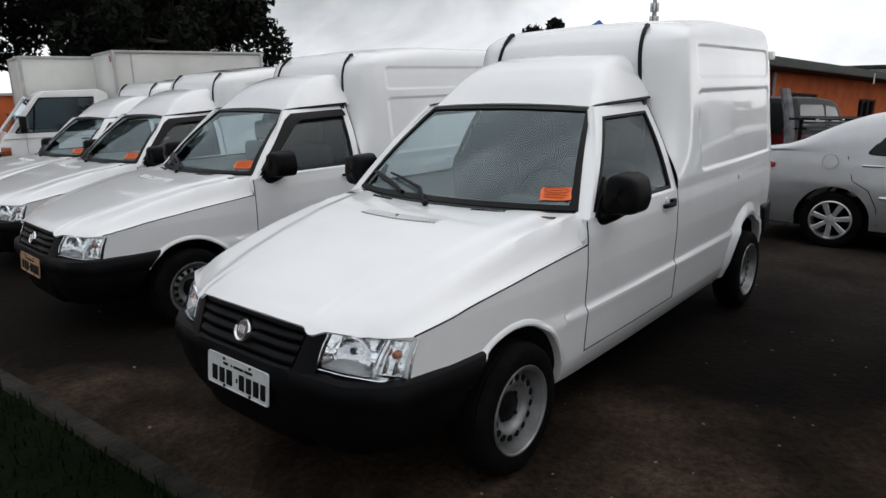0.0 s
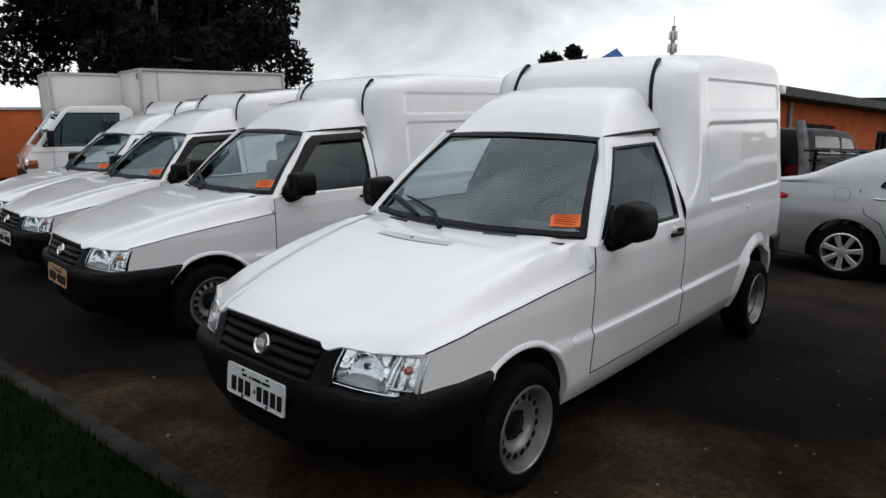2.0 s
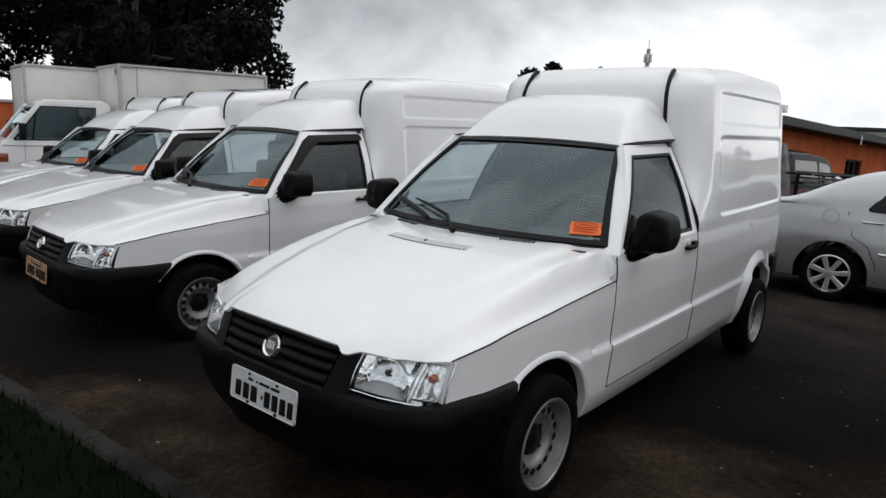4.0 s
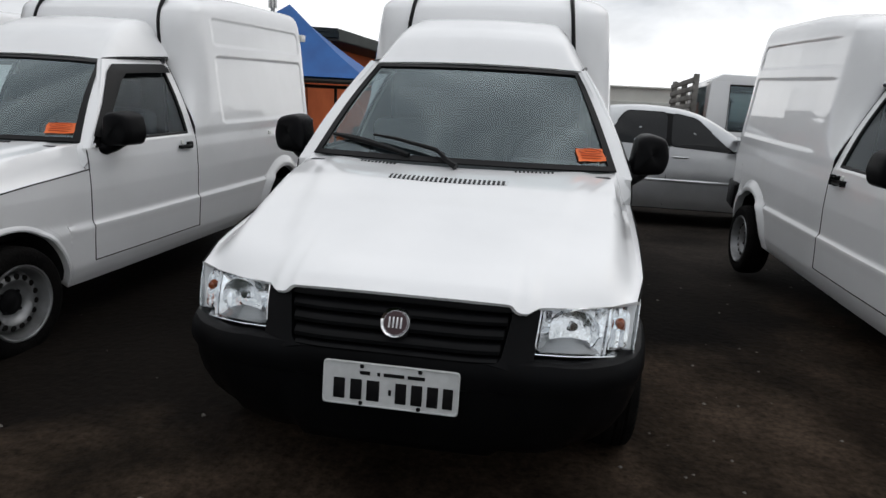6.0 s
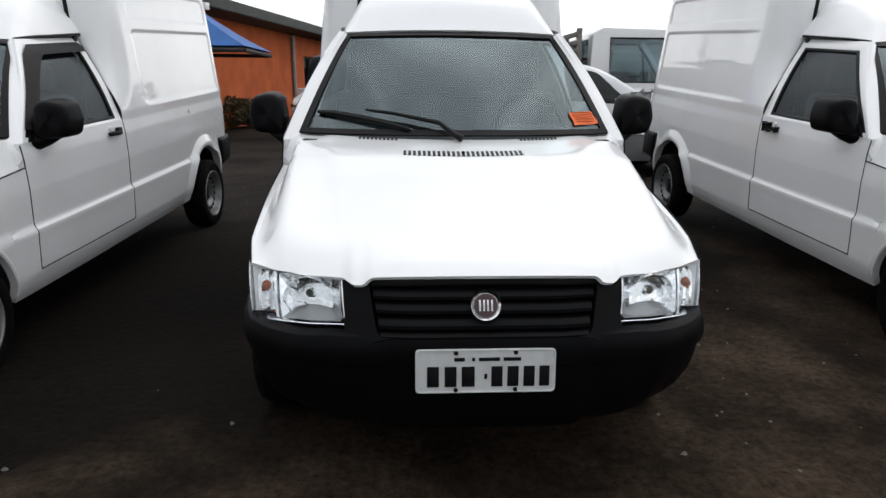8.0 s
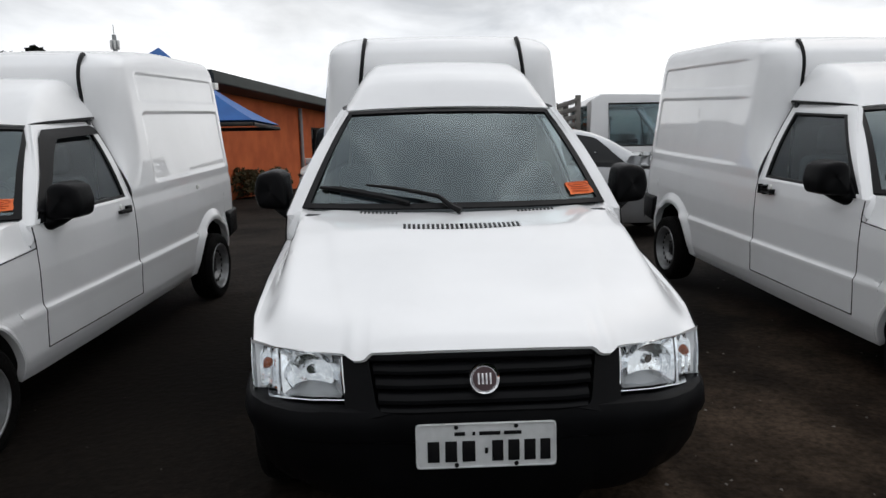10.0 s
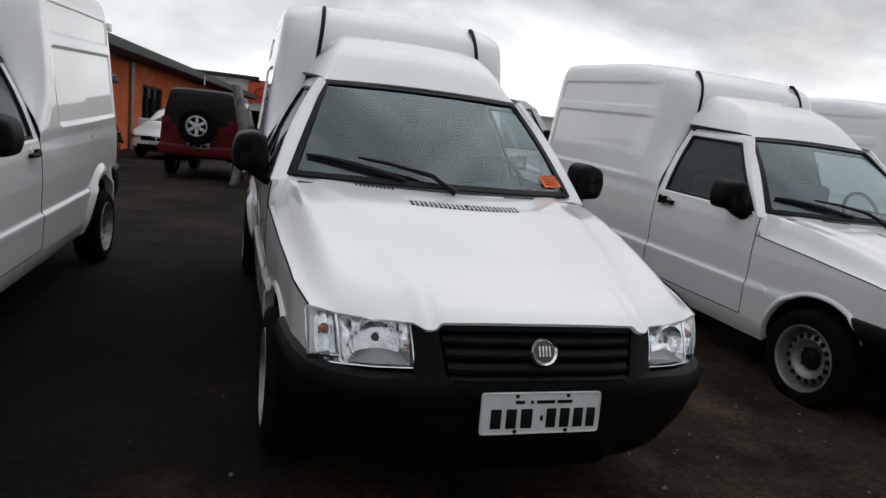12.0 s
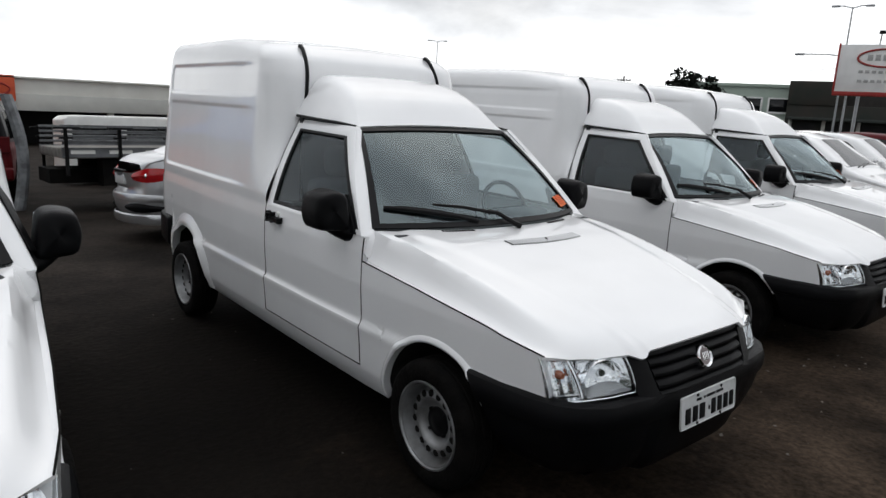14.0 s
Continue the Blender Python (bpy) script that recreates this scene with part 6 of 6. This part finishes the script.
def small_truck(label, box=True):
    """A forward-control light truck, nose at y 0."""
    t = empty("box_truck" if box else "stake_truck", label, "truck")
    cab = side_prism("cab", [(0.10, 0.42), (0.0, 0.60), (0.02, 0.85), (0.16, 1.06), (0.24, 1.10), (2.16, 1.10), (2.16, 0.42)], -0.84, 0.84, M_WHITE, t, 0.03)
    side_prism("cab_roof", [(0.70, 1.74), (0.76, 1.80), (0.95, 1.90), (1.95, 1.92), (2.10, 1.84), (2.12, 1.75), (0.84, 1.75)], -0.83, 0.83, M_WHITE, cab, 0.02)
    part("back_panel", box_bm((-0.62, 2.07, 1.06), (0.62, 2.12, 1.24), 0.01), M_WHITE, cab)
    part("rear_window", box_bm((-0.62, 2.09, 1.22), (0.62, 2.10, 1.78)), M_GLASS_D, cab, smooth=False)
    for s in (1, -1):
        x = 0.815 if s > 0 else -0.827
        xa, xb = (0.765, 0.832) if s > 0 else (-0.832, -0.765)
        side_prism("front_pillar", [(0.17, 1.05), (0.30, 1.05), (0.86, 1.80), (0.74, 1.80)], xa, xb, M_WHITE, cab, 0.015)
        side_prism("rear_pillar", [(1.80, 1.05), (2.14, 1.05), (2.11, 1.82), (1.82, 1.82)], xa, xb, M_WHITE, cab, 0.015)
        part("rear_panel", box_bm((s * 0.60, 2.06, 1.06), (s * 0.80, 2.12, 1.80), 0.01), M_WHITE, cab)
        win = [(0.34, 1.09), (1.82, 1.09), (1.83, 1.76), (0.84, 1.76)]
        pane = side_pane("side_window", win, x, M_GLASS_D, cab)
        part("window_seal", fixed(tube_vf([(s * 0.829, u, v) for u, v in win + win[:1]], 0.017, 6)), M_BLACK2, pane)
        part("quarter_bar", fixed(tube_vf([(s * 0.827, 0.66, 1.09), (s * 0.827, 0.74, 1.63)], 0.016, 6)), M_BLACK2, pane)
        part("cab_seat", box_bm((s * 0.18, 1.30, 1.02), (s * 0.66, 1.80, 1.16), 0.04, 3), M_SEAT, cab)
        part("seat_back", box_bm((s * 0.18, 1.76, 1.10), (s * 0.66, 1.92, 1.52), 0.05, 3), M_SEAT, cab)
        part("door_seam", fixed(tube_vf([(s * 0.846, 0.50, 0.5), (s * 0.846, 0.52, 1.06)], 0.005, 5)), M_ALU2, cab)
        part("door_seam", fixed(tube_vf([(s * 0.846, 1.86, 0.5), (s * 0.846, 1.86, 1.07)], 0.005, 5)), M_ALU2, cab)
        part("side_moulding", fixed(tube_vf([(s * 0.848, 0.12, 0.98), (s * 0.848, 2.1, 0.98)], 0.008, 5)), M_ALU2, cab)
        part("door_handle", box_bm((s * 0.84, 1.50, 0.90), (s * 0.862, 1.66, 0.94), 0.006), M_BLACK2, cab)
        part("wing_mirror", box_bm((s * 0.86, 0.42, 1.10), (s * 1.02, 0.54, 1.42), 0.03, 3), M_BLACK2, cab)
        part("headlight", box_bm((s * 0.50, -0.012, 0.62), (s * 0.84, 0.16, 0.86), 0.03, 3), M_LAMP, cab)
        part("indicator", box_bm((s * 0.80, 0.05, 0.66), (s * 0.856, 0.22, 0.82), 0.01), M_AMBER, cab)
        for y in (0.85, 3.6):
            car_wheel(t, s * 0.80, y, 0.32, s, 0.20, 5, M_STEEL)
    V = [(-0.77, 0.235, 1.08), (0.77, 0.235, 1.08), (0.77, 0.775, 1.77), (-0.77, 0.775, 1.77)]
    n = Vector((0, -0.78, 0.63)) * 0.012
    part("windscreen", fixed((V + [tuple(Vector(v) + n) for v in V], [(3, 2, 1, 0), (4, 5, 6, 7), (0, 1, 5, 4), (1, 2, 6, 5), (2, 3, 7, 6), (3, 0, 4, 7)])), M_GLASS_D, cab, smooth=False)
    part("bumper", box_bm((-0.84, -0.04, 0.36), (0.84, 0.16, 0.54), 0.03, 3), M_BLACK, cab)
    part("chassis", box_bm((-0.45, 0.5, 0.42), (0.45, 5.3, 0.62)), M_UNDER, t)
    if box:
        b = part("cargo_box", box_bm((-0.98, 2.28, 0.72), (0.98, 5.55, 2.68), 0.015), M_ALU, t, "white panelled cargo box")
        for x in (-0.985, 0.985):
            for y in (2.285, 5.545):
                part("corner_rail", box_bm((x - 0.03, y - 0.03, 0.70), (x + 0.03, y + 0.03, 2.70), 0.008), M_ALU2, b)
            for z in (0.72, 2.68):
                part("edge_rail", box_bm((x - 0.025, 2.3, z - 0.03), (x + 0.025, 5.53, z + 0.03), 0.008), M_ALU2, b)
        for y in (2.285, 5.545):
            part("edge_rail", box_bm((-0.96, y - 0.025, 2.65), (0.96, y + 0.025, 2.71), 0.008), M_ALU2, b)
        part("seam_strip", box_bm((0.978, 2.62, 0.76), (0.987, 2.65, 2.64), 0.001), M_ALU2, b)
        part("marker", box_bm((0.70, 2.262, 2.48), (0.80, 2.268, 2.60), 0.002), M_REDLENS, b, "red side marker")
    else:
        part("flat_bed", box_bm((-0.90, 2.30, 0.78), (0.90, 5.2, 0.92), 0.02), M_WOOD, t)
        rk = part("head_rack", box_bm((-0.90, 2.30, 0.92), (-0.82, 2.38, 1.90), 0.01), M_WOOD, t)
        part("rack_post", box_bm((0.82, 2.30, 0.92), (0.90, 2.38, 1.90), 0.01), M_WOOD, rk)
        part("rack_post", box_bm((-0.04, 2.30, 0.92), (0.04, 2.38, 1.86), 0.01), M_WOOD, rk)
        for k in range(7):
            part("rack_slat", box_bm((-0.92, 2.36, 1.02 + k * 0.125), (0.92, 2.40, 1.095 + k * 0.125), 0.008), M_WOOD, rk)
        for s in (1, -1):
            for k in range(4):
                part("side_slat", box_bm((s * 0.885, 2.42, 0.97 + k * 0.075), (s * 0.91, 5.19, 1.008 + k * 0.075), 0.008), M_SLAT, t)
            for y in (2.50, 3.15, 3.80, 4.48, 5.15):
                post = part("side_post", box_bm((s * 0.91, y - 0.022, 0.56), (s * 0.945, y + 0.022, 1.20), 0.006), M_BLACK2, t)
                part("post_cap", box_bm((s * 0.90, y - 0.17, 1.175), (s * 0.96, y + 0.15, 1.205), 0.006), M_BLACK2, post)
                part("post_clamp", box_bm((s * 0.90, y - 0.08, 1.045), (s * 0.955, y + 0.08, 1.07), 0.006), M_BLACK2, post)
            part("bed_edge", box_bm((s * 0.88, 2.32, 0.80), (s * 0.925, 5.20, 0.93), 0.008), M_SLAT, t)
            for k in range(6):
                part("reflector_strip", box_bm((s * 0.92, 2.40 + k * 0.48, 0.845), (s * 0.934, 2.70 + k * 0.48, 0.895), 0.003), M_ALU, t)
            part("under_box", box_bm((s * 0.52, 2.9, 0.40), (s * 0.84, 4.7, 0.76), 0.01), M_UNDER, t)
    return t


place(small_truck("white light truck with a tall white cargo box"), at_lot(-13.52, 3.30, -11.95, -0.30))
place(small_truck("white light truck with a pale grey cargo box behind another"), at_lot(-15.70, 2.25, -12, -0.35) @ pose(0, 7.83, 0, 0, 0, 180))
place(small_truck("white light truck with a slatted wooden rack behind its cab", box=False), on_ground(5.40, 11.2, 90) @ Matrix.Scale(1.12, 4))

# white minibus further back
bus = empty("minibus", "white minibus with dark side windows under the shed", "van")
side_prism("body", [(0.0, 0.35), (0.0, 1.0), (0.25, 1.55), (0.55, 1.92), (0.9, 2.02), (4.7, 2.02), (4.85, 1.9), (4.9, 0.35)], -0.85, 0.85, M_WHITE2, bus, 0.07)
for s in (1, -1):
    for y0, y1 in ((0.75, 1.75), (1.9, 3.2), (3.35, 4.65)):
        side_pane("side_window", rounded([(y0, 1.08), (y1, 1.08), (y1, 1.72), (y0 + (0.25 if y0 < 1 else 0), 1.72)], 0.06), 0.852 if s > 0 else -0.864, M_CARGLASS, bus)
    for y in (0.9, 3.8):
        car_wheel(bus, s * 0.82, y, 0.32, s, 0.19, 5, M_STEEL)
place(bus, on_ground(4.50, 16.6, 90) @ Matrix.Scale(0.80, 4))

# plastic-wrapped bumper standing on end beside the off-roader
pm2 = []
for k in np.linspace(0, 1, 12):
    h = 1.60 * k
    c = 0.12 * math.sin(math.pi * k) - 0.04 * k
    pm2.append([(-0.075 + c, 0.0, h), (-0.03 + c, -0.04, h), (0.03 + c, -0.045, h), (0.075 + c, -0.01, h)])
M_WRAP = mat("plastic_wrap", (0.20, 0.21, 0.22), 0.25, col2=(0.10, 0.105, 0.11), scale=9.0, bump=0.5, bscale=25.0)
wrap = raw("wrapped_bumper", *grid_vf(np.array(pm2), 0.02, flip=True), M_WRAP)
tagged(wrap, "grey plastic-wrapped car bumper standing on end", "car part")
wrap.matrix_world = on_ground(-0.90, 11.36, 0) @ Matrix.Scale(1.15, 4)


# ---- trees ----
def tree(x, y, h, crown, seed, base_z=None, dense=4500, leaf=0.17):
    t = empty("tree", "broad tree with a dense dark green crown", "tree", "trees")
    rg = np.random.default_rng(seed)
    z = ground_z(x, y) if base_z is None else base_z
    trunk = part("trunk", fixed(tube_vf([(x, y, z - 0.2), (x + 0.1, y, z + h * 0.25), (x - 0.1, y + 0.1, z + h * 0.5), (x, y, z + h * 0.75)], [h * 0.035, h * 0.028, h * 0.02, h * 0.008], 10)), M_BARK, t)
    cl = []
    for k in range(22):
        a, rr, zz = rg.uniform(0, 6.28), crown * math.sqrt(rg.uniform(0.02, 1)), rg.uniform(0.34, 0.95)
        rr *= math.sin(math.pi * min(0.95, max(0.18, (zz - 0.22) / 0.85)))
        c = (x + rr * math.cos(a), y + rr * math.sin(a), z + h * zz, crown * rg.uniform(0.20, 0.36))
        cl.append(c)
        part("limb", fixed(tube_vf([(x, y, z + h * (0.28 + 0.3 * rg.uniform())), ((x + c[0]) / 2, (y + c[1]) / 2, (z + h * 0.5 + c[2]) / 2), c[:3]], [h * 0.012, h * 0.008, h * 0.004], 6)), M_BARK, trunk)
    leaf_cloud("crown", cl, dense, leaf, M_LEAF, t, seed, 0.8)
    return t


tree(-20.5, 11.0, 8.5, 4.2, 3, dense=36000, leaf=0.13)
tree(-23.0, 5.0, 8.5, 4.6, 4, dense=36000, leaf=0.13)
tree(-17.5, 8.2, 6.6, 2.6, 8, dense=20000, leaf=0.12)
tree(-20.0, 34.0, 7.1, 2.2, 6, leaf=0.2)
tree(47.0, 28.5, 5.6, 2.6, 9, base_z=-0.5, dense=2500, leaf=0.22)

# orange wall at the side of the lot
sw = empty("side_wall", "orange rendered boundary wall beyond the trucks", "wall")
part("wall", box_bm((-19.3, -6.0, -0.6), (-19.0, 14.0, 1.50), 0.02), M_ORWALL, sw)
part("coping", box_bm((-19.36, -6.0, 1.50), (-18.94, 14.0, 1.58), 0.015), M_CREAM2, sw)


# ---- far side of the street ----
def polar(az, d, z):
    return (-2.42 + d * math.sin(radians(az)), -1.24 + d * math.cos(radians(az)), z)


def facing(az, d, z0=-0.6):
    """A frame at that bearing and distance, its -y side toward the lot."""
    p = polar(az, d, z0)
    return pose(p[0], p[1], p[2], 0, 0, -az)


gb = empty("green_building", "pale green two-storey building with two white windows", "building", "far buildings")
part("wall", box_bm((-3.5, 0, 0), (4.2, 8, 5.3), 0.03), M_GREENW, gb)
part("cornice", box_bm((-3.6, -0.12, 5.3), (4.3, 8, 5.55), 0.02), M_GREENW, gb)
part("ledge", box_bm((-3.5, -0.18, 2.7), (4.2, 0.0, 2.95), 0.02), M_CREAM, gb)
for x in (-0.2, 1.9):
    w = part("window", box_bm((x, -0.04, 3.5), (x + 1.5, 0.06, 4.45), 0.01), M_CARGLASS, gb)
    for a, b in (((x - 0.12, -0.10, 3.40), (x, 0, 4.55)), ((x + 1.5, -0.10, 3.40), (x + 1.62, 0, 4.55)), ((x - 0.12, -0.10, 4.45), (x + 1.62, 0, 4.56)), ((x - 0.12, -0.14, 3.36), (x + 1.62, 0, 3.50))):
        part("window_frame", box_bm(a, b, 0.008), M_BOARD, w)
# flat dark panels on the wall, painted as the shade within ground-floor openings
for x in (-2.8, -0.8, 1.2, 3.0):
    part("opening_shade_panel", box_bm((x, -0.03, 0.2), (x + 0.9, 0.05, 2.1), 0.01), M_SHADE, gb)
gb.matrix_world = facing(62.6, 58.0, -1.1)
g2 = empty("dark_green_building", "dark green low building with a shaded front", "building", "far buildings")
part("wall", box_bm((-2.6, 0, 0), (9.0, 8, 3.6), 0.03), M_GREEND, g2)
part("parapet", box_bm((-2.6, -0.1, 3.6), (1.2, 0.3, 5.3), 0.02), M_GREEND, g2)
part("upper_storey", box_bm((1.2, 0.4, 3.6), (12.0, 8, 5.3), 0.02), M_EAVE, g2)
part("canopy", box_bm((-2.4, -1.2, 2.5), (9.0, 0, 2.7), 0.02), M_ROOF, g2)
# near-black panels in place of the shaded openings below the canopy
for x in (-2.0, 0.2, 2.4, 4.6, 6.8):
    part("opening_shade_panel", box_bm((x, -0.03, 0.1), (x + 1.5, 0.05, 2.3), 0.01), M_SHADE, g2)
    part("pillar", box_bm((x - 0.35, -0.2, 0), (x - 0.1, 0.0, 2.5), 0.02), M_CREAM2, g2)
g2.matrix_world = facing(68.3, 57.0)
low_wall = empty("street_wall", "low dark wall along the far side of the street", "wall")
part("wall", box_bm((-30, 0, 0), (16, 0.3, 1.2), 0.02), M_GREEND, low_wall)
low_wall.matrix_world = facing(66.0, 52.0)

bb = empty("billboard", "white roadside billboard with a red oval and red band", "billboard")
part("board", box_bm((0, 0, 0), (4.6, 0.16, 1.95), 0.02), M_BOARD, bb)
part("red_band", box_bm((-0.05, -0.02, -0.16), (4.65, 0.18, 0.02), 0.01), M_SIGN_R, bb)
part("board_edge", box_bm((-0.06, -0.02, 0.0), (0.02, 0.18, 2.0), 0.01), M_SIGN_R, bb)
part("oval", fixed(tube_vf([(1.75 + 1.05 * math.cos(a), -0.015, 1.40 + 0.36 * math.sin(a)) for a in np.linspace(0.5, 5.9, 33)], 0.04, 6)), M_SIGN_R, bb)
for k in range(7):
    part("letter_bar", box_bm((1.05 + k * 0.28, -0.02, 1.30), (1.24 + k * 0.28, 0.0, 1.54), 0.01), M_ALU2, bb)
for z, n in ((0.78, 9), (0.40, 6)):
    for k in range(n):
        part("text_bar", box_bm((0.8 + k * 0.24, -0.02, z), (0.96 + k * 0.24, 0.0, z + 0.12), 0.008), M_ALU2, bb)
for x in (0.95, 3.6):
    part("post", fixed(tube_vf([(x, 0.25, -4.4), (x, 0.25, 1.9)], 0.07, 8)), M_STEELG, bb)
for x in (1.4, 3.4):
    arm = part("lamp_arm", fixed(tube_vf([(x, 0.1, 1.95), (x, -0.3, 2.30), (x, -0.75, 2.35)], 0.025, 6)), M_STEELG, bb)
    part("floodlight", box_bm((x - 0.12, -0.95, 2.28), (x + 0.12, -0.70, 2.40), 0.02), M_BLACK2, arm)
bb.matrix_world = facing(68.55, 34.0, 3.02)


def street_lamp(az, d, h, arms, label, reach=0.95):
    t = empty("street_lamp", label, "lamp post", "street lamps")
    part("pole", fixed(tube_vf([(0, 0, 0), (0, 0, h * 0.5), (0, 0, h)], [0.075, 0.06, 0.04], 8)), M_STEELG, t)
    for s in arms:
        a = part("arm", fixed(tube_vf([(0, 0, h - 0.1), (s * reach * 0.5, 0, h + 0.05), (s * reach, 0, h + 0.05)], 0.035, 6)), M_STEELG, t)
        part("lamp_head", box_bm((s * reach - 0.25, -0.1, h - 0.02), (s * reach + 0.25, 0.1, h + 0.10), 0.03), M_STEELG, a)
    t.matrix_world = facing(az, d)
    return t


street_lamp(68.9, 52.0, 9.7, (1, -1), "tall grey street lamp with two heads")
street_lamp(38.3, 85.0, 9.9, (1, -1), "tall grey street lamp far across the street")
street_lamp(69.4, 44.0, 6.0, (-1,), "grey street lamp with one long arm", 2.6)
up = empty("utility_pole", "wooden utility pole with a cross arm", "pole")
part("pole", fixed(tube_vf([(0, 0, 0), (0, 0, 7.3)], [0.16, 0.11], 8)), M_BARK, up)
part("cross_arm", box_bm((-0.9, -0.06, 6.7), (0.9, 0.06, 6.85), 0.01), M_BARK, up)
for x in (-0.8, -0.3, 0.3, 0.8):
    part("insulator", fixed(lathe_vf([(0.0, 0.22), (0.05, 0.2), (0.06, 0.0), (0.0, 0.0)], 8, (x, 0, 6.85), "z")), M_CREAM2, up)
up.matrix_world = facing(53.6, 95.0)
p0, p1 = polar(53.6, 95.0, 6.3), polar(84.0, 60.0, 8.0)
pm1 = polar(30.0, 130.0, 6.0)
for k, dz in enumerate((0.0, -0.5, -1.6)):
    for a, b in ((p0, p1), (pm1, p0)):
        pts = []
        for t in np.linspace(0, 1, 16):
            q = np.array(a) * (1 - t) + np.array(b) * t
            pts.append((q[0], q[1], q[2] + dz - 1.2 * math.sin(math.pi * t) * 0.6))
        c = part("power_line", fixed(tube_vf(pts, 0.018, 5)), M_BLACK2, None)
        tagged(c, "black overhead power line across the street", "cable", "power lines")

# telephone mast far behind the building
mast = empty("radio_mast", "pale grey tubular telephone mast with stacked aerials", "mast")
part("pole", fixed(lathe_vf([(0.0, 0.0), (0.55, 0.0), (0.30, 16.0), (0.0, 16.0)], 14, (0, 0, 0), "z")), M_STEELG, mast)
for z, n, r in ((12.6, 6, 0.62), (14.5, 6, 0.55)):
    ring = part("aerial_ring", fixed(lathe_vf([(0.30, z - 0.06), (r, z - 0.06), (r, z + 0.06), (0.30, z + 0.06)], 14, (0, 0, 0), "z")), M_STEELG, mast)
    for k in range(n):
        a = k * 2 * math.pi / n + z
        part("aerial", box_bm((r * math.cos(a) - 0.13, r * math.sin(a) - 0.13, z - 0.55), (r * math.cos(a) + 0.13, r * math.sin(a) + 0.13, z + 0.70), 0.02), M_BOARD, ring)
part("lightning_rod", fixed(tube_vf([(0, 0, 15.9), (0, 0, 17.4)], 0.06, 6)), M_STEELG, mast)
mast.matrix_world = pose(-78.0, 185.0, ground_z(0, 185) - 0.3) @ Matrix.Scale(1.80, 4)
